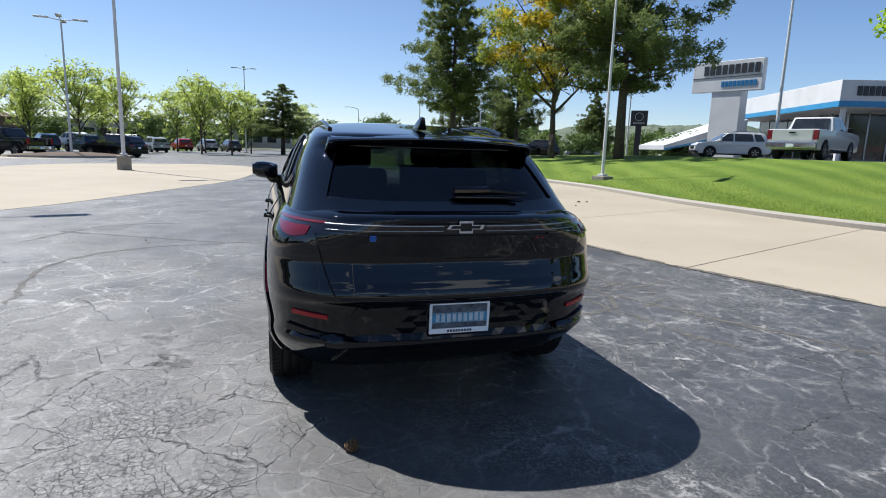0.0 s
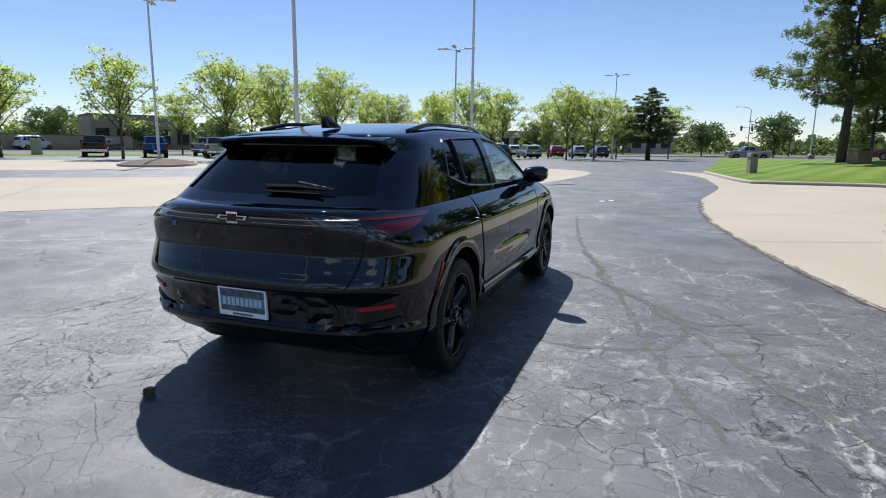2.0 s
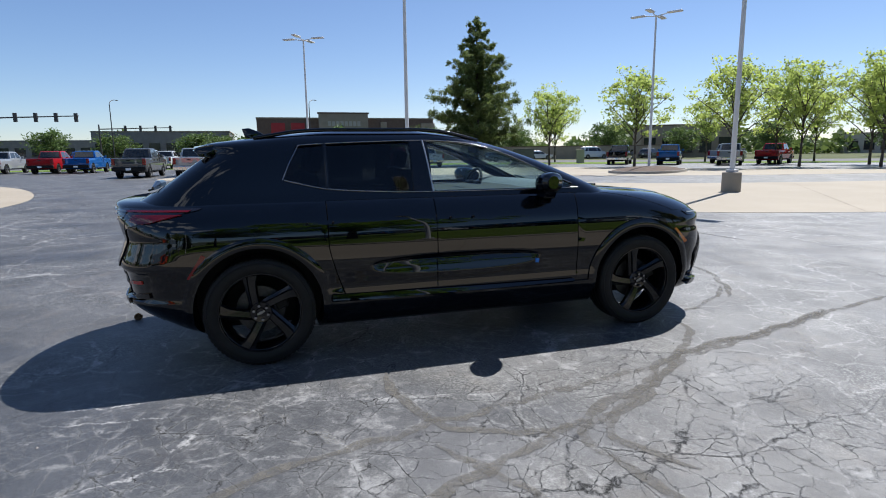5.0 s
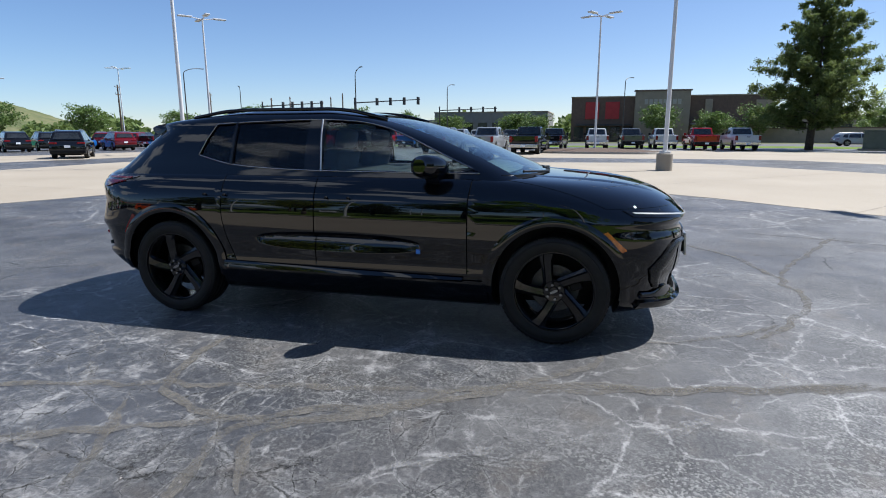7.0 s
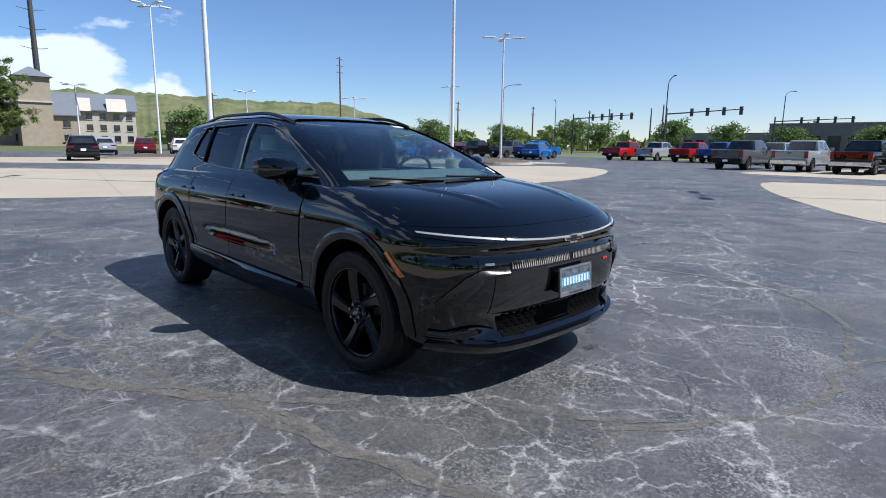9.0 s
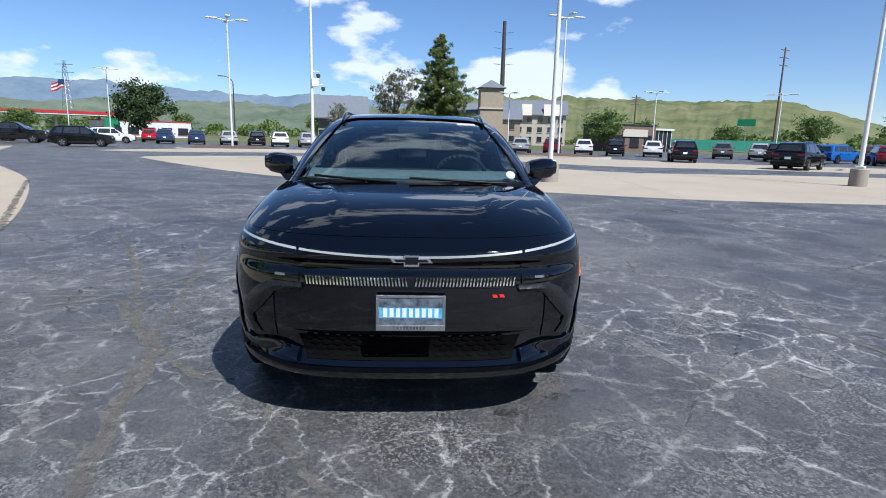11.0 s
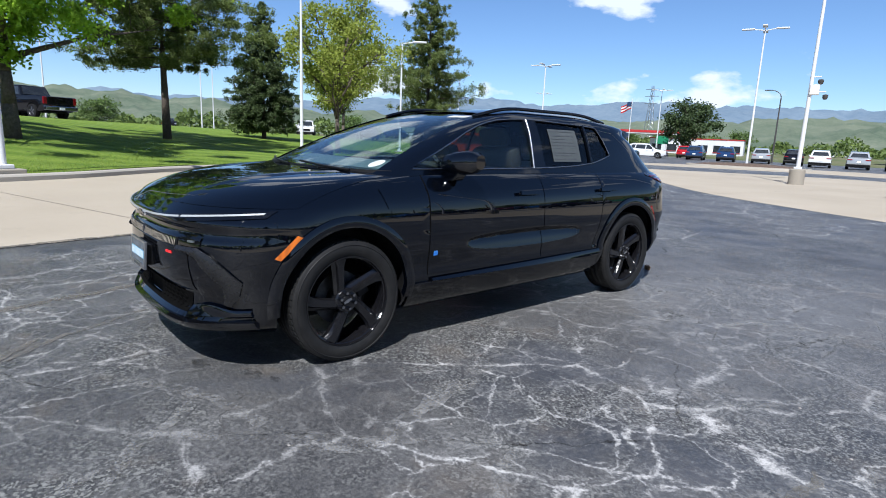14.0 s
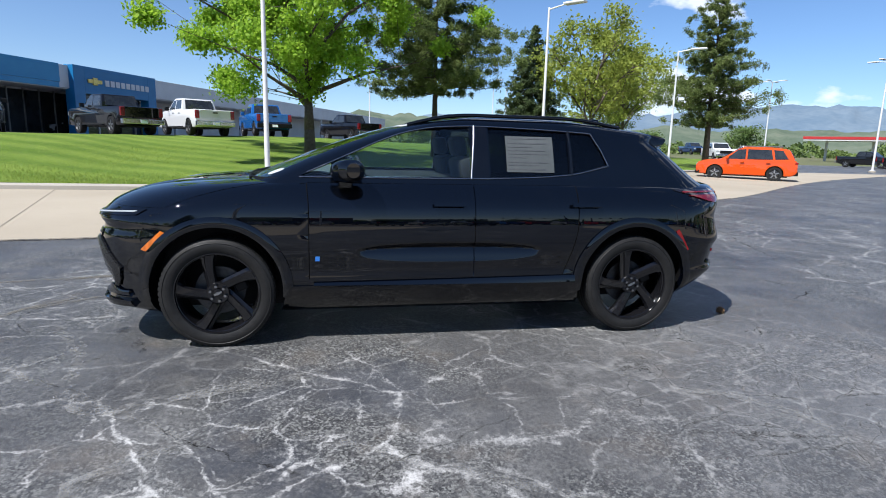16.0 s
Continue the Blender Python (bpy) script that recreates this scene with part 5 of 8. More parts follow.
skin("tailgate", lambda u, v: rear_at(LOW, (2 * u - 1) * (0.60 + 0.105 * v ** 0.6), 0.692 + 0.315 * v), 36, 48, BLACK_PAINT, crossover, "sculpted black tailgate", out=0.006, depth=0.014, toward=(0, -1, 0))
for s in (1, -1):
    sweep("tailgate_seam", [rear_at(LOW, s * (0.606 + 0.105 * (i / 12) ** 0.6), 0.692 + 0.315 * i / 12, 0.003) for i in range(13)], 0.004, SATIN_TRIM, crossover, "dark shut line")
    sweep("tailgate_crease", [rear_at(LOW, s * (0.60 - 0.08 * i), 0.690 - 0.0008 * i, 0.007) for i in range(8)], 0.0035, BLACK_PAINT, crossover)
skin("lower_rear_panel", lambda u, v: rear_at(LOW, (2 * u - 1) * (0.50 + 0.06 * math.sin(math.pi * min(v * 0.9 + 0.1, 1))), 0.462 + 0.205 * v), 24, 8, GLOSS_TRIM, crossover, "gloss black faceted panel", out=0.006, depth=0.02, toward=(0, -1, 0))
# folded triangles of the lower panel, each tipped its own way
rng = random.Random(12)
vs, fs, cols, tiers = [], [], 19, 6
for i in range(tiers + 1):
    z = 0.470 + 0.190 * i / tiers
    half = 0.49 + 0.06 * math.sin(math.pi * min(0.9 * i / tiers + 0.1, 1))
    for j in range(cols + 1):
        x = -half + 2 * half * min(max((j + (0.5 if i % 2 else 0.0) - 0.25) / (cols - 0.0), 0), 1)
        edge = i in (0, tiers) or j in (0, cols)
        vs.append(rear_at(LOW, x, z, 0.003 if edge else 0.006 + 0.022 * rng.random() * min(1, 0.35 + abs(x))))
for i in range(tiers):
    for j in range(cols):
        a, b = i * (cols + 1) + j, (i + 1) * (cols + 1) + j
        fs += [(a, a + 1, b + 1), (a, b + 1, b)] if i % 2 else [(a, a + 1, b), (a + 1, b + 1, b)]
mesh_ob("facet_relief", vs, fs, GLOSS_TRIM, crossover, "folded triangular facets", smooth=False)
skin("diffuser", lambda u, v: rear_at(LOW, (2 * u - 1) * (0.62 - 0.06 * v), 0.30 + 0.13 * v), 24, 5, SATIN_TRIM, crossover, "satin black diffuser", out=0.012, depth=0.03, toward=(0, -1, 0))

# emblems and plates
def emblem(sign, y, z, w=0.098, h=0.026):
    bm = bmesh.new()
    pts = [(-1, -0.32), (-0.86, 0.36), (-0.36, 0.36), (-0.36, 1), (0.36, 1), (0.36, 0.36), (1, 0.36), (0.86, -0.36), (0.36, -0.36), (0.36, -1), (-0.36, -1), (-0.36, -0.36)]
    a = [bm.verts.new((px * w, y, z + pz * h)) for px, pz in pts]
    f = bm.faces.new(a)
    r = bmesh.ops.extrude_face_region(bm, geom=[f])
    bmesh.ops.translate(bm, vec=(0, sign * 0.010, 0), verts=[v for v in r["geom"] if isinstance(v, bmesh.types.BMVert)])
    part("emblem", bm, CHROME, crossover, "bright-edged winged emblem")
    bm = bmesh.new()
    a = [bm.verts.new((px * w * 0.82, y + sign * 0.0125, z + pz * h * 0.66)) for px, pz in pts]
    f = bm.faces.new(a)
    r = bmesh.ops.extrude_face_region(bm, geom=[f])
    bmesh.ops.translate(bm, vec=(0, -sign * 0.004, 0), verts=[v for v in r["geom"] if isinstance(v, bmesh.types.BMVert)])
    part("emblem_inlay", bm, GLOSS_TRIM, crossover, "black emblem inlay")


emblem(1, front_at(LOW, 0, 0.832).y + 0.008, 0.830)
emblem(-1, rear_at(LOW, 0, 1.055).y - 0.010, 1.052, 0.098, 0.030)


def plate(sign, y, z, tilt):
    """A dealer plate in a frame: a picture with a blue band and a row of white bars."""
    m = Matrix.Translation((0, y, z)) @ Euler((radians(tilt), 0, 0)).to_matrix().to_4x4()
    def slab(nm, x0, x1, z0, z1, y0, y1, mat, lab="", bev=0.0):
        return box_part(nm, (x0, x1, min(sign * y0, sign * y1), max(sign * y0, sign * y1), z0, z1), mat, crossover, lab, bev, m)
    slab("plate", -0.152, 0.152, -0.076, 0.076, 0.000, 0.006, PLATE_WHITE, "dealer plate with a blue band")
    for x0, x1, z0, z1 in ((-0.160, 0.160, 0.070, 0.083), (-0.160, 0.160, -0.083, -0.056), (-0.160, -0.147, -0.056, 0.070), (0.147, 0.160, -0.056, 0.070)):
        slab("plate_frame", x0, x1, z0, z1, -0.004, 0.011, PLATE_WHITE if sign < 0 else STEEL, "plate frame", 0.002)
    slab("plate_picture", -0.146, 0.146, 0.026, 0.069, 0.006, 0.008, PLATE_DARK)
    slab("plate_picture", -0.146, 0.146, -0.055, -0.026, 0.006, 0.008, PLATE_DARK)
    slab("plate_band", -0.146, 0.146, -0.024, 0.024, 0.006, 0.0085, PLATE_BLUE, "blue band")
    for i in range(9):
        x = -0.118 + 0.0295 * i
        slab("plate_bar", x - 0.0095, x + 0.0095, -0.020, 0.022, 0.0085, 0.0105, PLATE_TEXT)
    for i in range(9):
        x = -0.060 + 0.015 * i
        slab("frame_bar", x - 0.005, x + 0.005, -0.076, -0.063, 0.011, 0.0125, INK)


plate(1, 2.372, 0.590, 4)
plate(-1, -2.384, 0.582, 3)
box_part("plate_bracket", (-0.14, 0.14, 2.30, 2.372, 0.53, 0.65), SATIN_TRIM, crossover)
# little red letters become two red bars; blue square on the tail
for x in (-0.432, -0.398):
    skin("red_badge", lambda u, v: front_at(LOW, x - 0.011 + 0.022 * u + 0.006 * v, 0.652 + 0.013 * v), 2, 1, BADGE_RED, crossover, out=0.010, depth=0.01, toward=(0, 1, 0))
for x in (0.405, 0.440):
    skin("red_badge", lambda u, v: rear_at(LOW, x - 0.012 + 0.020 * u + 0.004 * v, 0.986 + 0.008 * v), 2, 1, LENS_RED, crossover, out=0.010, depth=0.01, toward=(0, -1, 0))
for k in range(3):
    skin("blue_badge", lambda u, v: rear_at(LOW, -0.462 + 0.030 * u, 0.980 + 0.0105 * k + 0.006 * v), 2, 1, BADGE_BLUE, crossover, out=0.010, depth=0.01, toward=(0, -1, 0))

# roof: rails, fin, rear wing
for s in (1, -1):
    pts = []
    for i in range(29):
        t = i / 28
        y = 0.20 - 1.66 * t
        lo, hi = 1.40, 1.5965
        x = 0.575 - 0.045 * abs(2 * t - 1) ** 2 * 0.3
        for _ in range(24):
            mid = (lo + hi) / 2
            if side_at(TOP, y, mid).x > x:
                lo = mid
            else:
                hi = mid
        pts.append(Vector((s * x, y, lo + 0.004 + 0.020 * min(1, 6 * t, 6 * (1 - t)))))
    sweep("roof_rail", pts, 0.014, GLOSS_TRIM, crossover, "raised gloss black roof rail")
bm = bmesh.new()
prism(bm, [(-1.36, 1.545), (-1.53, 1.538), (-1.555, 1.612), (-1.50, 1.618), (-1.42, 1.585)], -0.028, 0.028, 0.006, lambda z: 1.0 - 0.7 * max(0, (z - 1.55) / 0.07))
crease(part("antenna_fin", bm, BLACK_PAINT, crossover, "shark-fin antenna"))
# roof-edge wing: the roof runs on to a thin trailing edge, and small fins drop beside the glass
def wing(u, v):
    x = (2 * u - 1) * 0.585
    e = abs(2 * u - 1)
    drop = 0.022 * e ** 2
    ys = (-1.58, -1.70, -1.80, -1.876 + 0.035 * e ** 3, -1.880 + 0.035 * e ** 3, -1.80, -1.73)
    zs = (1.512, 1.503, 1.491, 1.478, 1.466, 1.452, 1.440)
    k = min(int(v * 6), 5)
    t = v * 6 - k
    return Vector((x, ys[k] + (ys[k + 1] - ys[k]) * t, zs[k] + (zs[k + 1] - zs[k]) * t - drop))


skin("rear_wing", wing, 32, 18, BLACK_PAINT, crossover, "roof-edge wing", out=0.002, depth=0.008, toward=(0, -0.5, 1))
for s in (1, -1):
    bm = bmesh.new()
    prism(bm, [(-1.55, 1.485), (-1.70, 1.478), (-1.838, 1.456), (-1.846, 1.440), (-1.815, 1.405), (-1.74, 1.39), (-1.60, 1.41)], s * 0.555, s * 0.600, 0.008, lambda z: 1.0 + 0.55 * (1.47 - z))
    crease(part("wing_fairing", bm, BLACK_PAINT, crossover, "fairing that joins the wing to the pillar"))
# rear wiper under a cover
bm = bmesh.new()
for a, b, r0, r1 in (((0.02, -2.150, 1.206), (0.22, -2.150, 1.210), 0.026, 0.024), ((0.22, -2.150, 1.210), (0.44, -2.145, 1.192), 0.024, 0.008), ((0.02, -2.175, 1.176), (0.38, -2.18, 1.174), 0.010, 0.008)):
    add_tube(bm, a, b, r0, r1, 10)
part("rear_wiper", bm, GLOSS_TRIM, crossover, "rear wiper on its arm")
# front wipers
for x0, x1 in ((-0.60, 0.02), (0.10, 0.62)):
    sweep("wiper_blade", [front_at(TOP, x0 + (x1 - x0) * i / 10, 1.112 + 0.0025 * i, 0.02) for i in range(11)], 0.008, SATIN_TRIM, crossover, "black windscreen wiper")
skin("cowl", lambda u, v: Vector((1 if u >= 0.5 else -1, 1, 1)) * (outline(LOW, abs(2 * u - 1) * 0.8, 1.107) * (1 - v) + outline(TOP, abs(2 * u - 1) * 0.8, 1.116) * v), 30, 3, SATIN_TRIM, crossover, "black cowl below the windscreen", out=0.004, depth=0.02, toward=(0, 0, 1))

# mirrors
for s in (1, -1):
    mirror = thing("door_mirror", "gloss black door mirror", "")
    mirror.parent = crossover
    vs, fs = [], []
    for i in range(13):
        t = i / 12
        x = 0.855 + 0.225 * t
        hgt, dep = (0.030 + 0.048 * math.sin(math.pi * (0.22 + 0.58 * t))) * (1 if t < 0.9 else 0.8), (0.030 + 0.080 * math.sin(math.pi * (0.28 + 0.62 * t))) * (1 if t < 0.9 else 0.75)
        for j in range(16):
            a = 2 * math.pi * j / 16
            c, d = math.cos(a), math.sin(a)
            vs.append((s * x, 0.655 - 0.055 * t + dep * math.copysign(abs(c) ** 0.85, c), 1.170 + 0.018 * t + hgt * math.copysign(abs(d) ** 0.85, d)))
    fs = [(i * 16 + j, i * 16 + (j + 1) % 16, (i + 1) * 16 + (j + 1) % 16, (i + 1) * 16 + j) for i in range(12) for j in range(16)]
    fs += [tuple(range(16)), tuple(range(12 * 16, 13 * 16))]
    mh = mesh_ob("mirror_shell", vs, fs, BLACK_PAINT, mirror)
    fix_normals(mh)
    crease(mh, 50)
    bm = bmesh.new()
    prism(bm, [(0.70, 1.055), (0.60, 1.06), (0.60, 1.135), (0.69, 1.14)], s * 0.82, s * 0.985, 0.01, lambda z: 0.93 + 0.9 * (z - 1.055))
    part("mirror_foot", bm, GLOSS_TRIM, mirror, "mirror stalk")
    box_part("mirror_glass", (s * 0.965 - 0.075, s * 0.965 + 0.075, 0.560, 0.568, 1.130, 1.235), STEEL, mirror, "mirror glass", 0.003)

# wheels
def wheel(s, y):
    w = thing("wheel", "black five-spoke alloy wheel", "")
    w.parent = crossover
    w.matrix_basis = Matrix.Translation((s * 0.815, y, 0.366)) @ Euler((radians(24), 0, 0 if s > 0 else math.pi)).to_matrix().to_4x4() @ Matrix.Diagonal((1.0, 0.973, 0.973, 1.0))
    half = 0.125
    tread = []
    for i in range(13):
        a = -0.098 + 0.196 * i / 12
        tread.append((0.376 - 0.0035 * (a / 0.098) ** 2 * 1.2 - (0.007 if i in (3, 6, 9) else 0.0), a))
    outer = tread + [(0.368, 0.112), (0.352, 0.122), (0.325, half + 0.002), (0.295, 0.122), (0.276, 0.112), (0.272, 0.10), (0.272, -0.10), (0.276, -0.112), (0.30, -0.122), (0.33, -half), (0.355, -0.12), (0.369, -0.11)]
    crease(lathe("tyre", outer, RUBBER, w, "low-profile road tyre", 72), 28)
    for side in (1, -1):
        bm = bmesh.new()
        for i in range(64):
            add_box(bm, min(side * 0.058, side * 0.106), max(side * 0.058, side * 0.106), -0.0125, 0.0125, 0.3645, 0.3755, 0.0, Euler((2 * math.pi * (i + 0.25 * side) / 64, 0, 0)).to_matrix().to_4x4() @ Euler((0, 0, radians(12 * side))).to_matrix().to_4x4())
        part("tread", bm, RUBBER, w, "grooved tyre shoulder")
    crease(lathe("sidewall_rib", [(0.345, 0.1235), (0.348, 0.1262), (0.351, 0.1235)], RUBBER, w, "", 60), 40)
    crease(lathe("rim", [(0.279, 0.117), (0.279, 0.108), (0.264, 0.100), (0.250, 0.06), (0.240, -0.06), (0.262, -0.105), (0.270, -0.105), (0.256, 0.0), (0.262, 0.06), (0.268, 0.102), (0.272, 0.117)], RIM_BLACK, w, "gloss black rim barrel", 60), 40)
    # five broad blades set off-centre like a pinwheel, each with a bright outer facet
    for i in range(5):
        bm = bmesh.new()
        a = 2 * math.pi * i / 5
        d, t = Vector((0, math.cos(a), math.sin(a))), Vector((0, -math.sin(a), math.cos(a)))
        rows = []
        for r, o, wid, x in ((0.0, 0.030, 0.070, 0.080), (0.07, 0.034, 0.072, 0.090), (0.15, 0.036, 0.076, 0.097), (0.22, 0.034, 0.088, 0.102), (0.264, 0.026, 0.112, 0.104)):
            c = d * r + t * o + Vector((x, 0, 0))
            rows.append([bm.verts.new(c + t * k * wid + Vector((e, 0, 0))) for k, e in ((-0.5, -0.020), (-0.36, -0.002), (0.16, 0.004), (0.26, -0.010), (0.5, -0.022), (0.42, -0.060), (-0.42, -0.060))])
        for p, q in zip(rows, rows[1:]):
            for k in range(7):
                bm.faces.new((p[k], p[(k + 1) % 7], q[(k + 1) % 7], q[k]))
        bm.faces.new(rows[0]); bm.faces.new(list(reversed(rows[-1])))
        part("spoke", bm, RIM_BLACK, w)
    crease(lathe("hub", [(0.002, 0.03), (0.075, 0.03), (0.078, 0.085), (0.070, 0.096), (0.034, 0.092), (0.030, 0.102), (0.002, 0.104)], RIM_BLACK, w, "hub with centre cap", 30), 30)
    for i in range(6):
        a = 2 * math.pi * i / 6 + 0.3
        tube_part("lug_nut", (0.092, 0.050 * math.cos(a), 0.050 * math.sin(a)), (0.116, 0.050 * math.cos(a), 0.050 * math.sin(a)), 0.012, 0.010, DARK_CHROME, w, "dark lug nut", 6)
    bm = bmesh.new()
    for px, pz in ((-0.017, 0.0), (0.017, 0.0), (0.0, 0.0)):
        add_box(bm, 0.104, 0.107, px - 0.010, px + 0.010, (-0.006 if px else -0.009), (0.006 if px else 0.009))
    part("cap_emblem", bm, STEEL, w)
    lathe("brake_disc", [(0.09, -0.02), (0.165, -0.02), (0.165, 0.002), (0.09, 0.002)], DISC, w, "worn brake disc", 40, smooth=False)
    box_part("brake_caliper", (-0.02, 0.05, 0.10, 0.185, -0.06, 0.06), SATIN_TRIM, w, "", 0.012)
    return w


for s, y in HUBS:
    wheel(s, y)

# cabin seen through the glass
box_part("cabin_floor", (-0.70, 0.70, -1.75, 0.95, 1.105, 1.117), CABIN, crossover, "dark cabin lining", 0.004)
skin("dashboard", lambda u, v: Vector(((2 * u - 1) * 0.70, 1.12 - 0.42 * v - 0.08 * (2 * u - 1) ** 2, 1.118 + 0.045 * math.sin(math.pi * v))), 20, 8, CABIN_GREY, crossover, "grey dashboard top", out=0.0, depth=0.01, toward=(0, 0, 1))
for x in (-0.37, 0.37):
    for y, tilt in ((-0.28, -14), (-1.12, -18)):
        m = Matrix.Translation((x, y, 1.11)) @ Euler((radians(tilt), 0, 0)).to_matrix().to_4x4()
        bm = bmesh.new()
        add_box(bm, -0.23, 0.23, -0.07, 0.06, -0.02, 0.17, 0.04, m)
        crease(part("seat_back", bm, CABIN, crossover, "dark seat back"))
        bm = bmesh.new()
        add_box(bm, -0.13, 0.13, -0.05, 0.05, 0.18, 0.33, 0.035, m)
        crease(part("headrest", bm, CABIN, crossover, "dark headrest"))
bm = bmesh.new()
hoop = [Vector((-0.37 + 0.185 * math.cos(a), 0.50 + 0.05 * math.sin(a), 1.120 + 0.135 * math.sin(a))) for a in [2 * math.pi * i / 28 for i in range(28)]]
for i in range(28):
    add_tube(bm, hoop[i], hoop[(i + 1) % 28], 0.014, 0.014, 8)
for a in (0.0, math.pi):
    add_tube(bm, (-0.37, 0.52, 1.13), (-0.37 + 0.18 * math.cos(a), 0.50, 1.128), 0.018, 0.014, 8)
part("steering_wheel", bm, CABIN, crossover, "dark steering wheel", True)
box_part("interior_mirror", (-0.12, 0.12, 0.36, 0.385, 1.405, 1.465), CABIN, crossover, "", 0.01)
# papers on the glass; the price sheet lies before the pane, in a dimmed colour
def paper(nm, y0, y1, z0, z1, s):
    skin(nm, lambda u, v: side_at(TOP, y0 + (y1 - y0) * u, z0 + (z1 - z0) * v, s), 4, 4, SHEET, crossover, "printed price sheet in the rear window", out=-0.004, depth=0.002)


paper("window_sheet", -0.50, -0.86, 1.185, 1.44, -1)
for i, (w, z) in enumerate(((0.9, 1.425), (0.9, 1.39), (0.55, 1.365), (0.85, 1.34), (0.9, 1.315), (0.4, 1.29), (0.9, 1.255), (0.7, 1.235), (0.85, 1.205))):
    skin("sheet_bar", lambda u, v: side_at(TOP, -0.515 - 0.33 * w * u, z - 0.004 + 0.008 * v, -1), 2, 1, INK, crossover, out=-0.0025, depth=0.002)
skin("windscreen_strip", lambda u, v: front_at(TOP, -0.50 + 0.15 * u, 1.500 + 0.015 * v), 4, 1, PAPER, crossover, "white strip at the top of the windscreen", out=-0.009, depth=0.002, toward=(0, 1, 0))
skin("windscreen_disc", lambda u, v: front_at(TOP, -0.655 + 0.034 * math.cos(2 * math.pi * u) * v, 1.165 + 0.022 * math.sin(2 * math.pi * u) * v), 14, 2, PAPER, crossover, "round pale sticker", out=-0.009, depth=0.002, toward=(0, 1, 0))

# ---- lamp posts ----
def yard_lamp(name, label, x, y, h, heads, plinth=0.66, r=0.085, turn=0.0, z=0.0, group="yard lamp posts"):
    """A white post, on a concrete plinth or a flat foot, with flat lamp heads on arms."""
    t = thing(name, label, "lamp post", group, at=pose(x, y, z, 0, 0, turn))
    if plinth:
        crease(lathe("plinth", [(0.001, -0.06), (0.30, -0.06), (0.30, plinth - 0.03), (0.27, plinth), (0.001, plinth)], PLINTH, t, "round stained concrete plinth", 28, "z"))
    else:
        box_part("foot", (-0.3, 0.3, -0.3, 0.3, -0.35, 0.07), PLINTH, t, "square concrete foot", 0.02)
    base = plinth or 0.07
    box_part("base_cover", (-0.15, 0.15, -0.15, 0.15, base, base + 0.09), POLE_WHITE, t, "", 0.02)
    crease(tube_part("post", (0, 0, base + 0.05), (0, 0, h), r, r * 0.6, POLE_WHITE, t, seg=20))
    for a in heads:
        c, d = math.cos(radians(a)), math.sin(radians(a))
        tube_part("arm", (0, 0, h - 0.08), (c * 0.75, d * 0.75, h + 0.04), 0.035, 0.03, POLE_WHITE, t, seg=8)
        m = Matrix.Translation((c * 1.15, d * 1.15, h + 0.05)) @ Euler((0, 0, radians(a))).to_matrix().to_4x4()
        box_part("lamp_head", (-0.45, 0.45, -0.17, 0.17, -0.045, 0.045), POLE_WHITE, t, "flat lamp head", 0.03, m)
    return t


for x, y, tn in ((-10.6, 13.35, 20), (-7.42, 24.4, 10), (-18.9, 4.27, 30), (-16.5, -15.4, 40), (-4.7, -14.5, 60)):
    yard_lamp("yard_lamp", "tall white lamp post on a round concrete plinth", x, y, 11.6, (0, 180), turn=tn)
cam_post = yard_lamp("camera_post", "tall white post with cameras on a concrete plinth", 4.95, -24.0, 9.5, (0, 180), turn=15)
box_part("camera_box", (-0.32, 0.02, -0.14, 0.14, 3.7, 4.1), POLE_WHITE, cam_post, "white equipment box", 0.02)
for x, z in ((-0.55, 3.72), (-0.32, 4.32)):
    tube_part("camera_arm", (0, 0, z + 0.1), (x, 0, z + 0.1), 0.025, 0.025, POLE_WHITE, cam_post, seg=8)
    crease(lathe("camera_dome", [(0.001, 3.5), (0.07, 3.52), (0.10, 3.60), (0.10, 3.70), (0.001, 3.72)], POLE_DARK, cam_post, "dark camera dome", 16, "z")).location = (x, 0, z - 3.72)
for x, y, h, tn in ((-14.7, 42.2, 9.4, 10), (-4.2, 76.4, 10.9, 0), (-27.4, 22.6, 9.8, 35), (-39.9, 1.6, 9.7, 60), (-31.5, -25.2, 9.3, 50), (15.2, -44.6, 10.4, 20), (-12.6, -44.4, 11.5, 10), (36.7, -45, 9.2, 20),
                    (44, -82, 10, 40), (66, -80, 10, 70), (-60, -60, 10, 20), (58, -52, 10, 30), (-29.2, -64.2, 7.4, 10), (-12.2, -69.1, 7.2, 30), (-40.8, -58.0, 7.0, 50)):
    yard_lamp("lot_lamp", "white lot lamp post with four flat heads", x, y, h, (0, 90, 180, 270), 0.12, 0.09, tn, group="lot lamp posts")
for x, y, h, tn in ((11.0, 2.41, 7.2, 200), (12.1, 15.6, 7.2, 200), (18.5, -8.0, 6.7, 220), (28.0, -20.0, 7.1, 230)):
    yard_lamp("lawn_lamp", "slim white lamp post with one head on the lawn", x, y, h, (0,), 0, 0.07, tn, ground_z(x, y) + 0.02, "lawn lamp posts")
for x, y, h in ((20, 52, 6.5), (24, 58, 6.5), (27, 36, 6.5), (62, -18, 8), (70, -22, 8), (54, -3, 8), (78, -30, 8), (16, 62, 6.5)):
    yard_lamp("far_lamp", "slim white lamp post behind the trees", x, y, h, (0,), 0, 0.07, 200, 0.9, "far lamp posts")


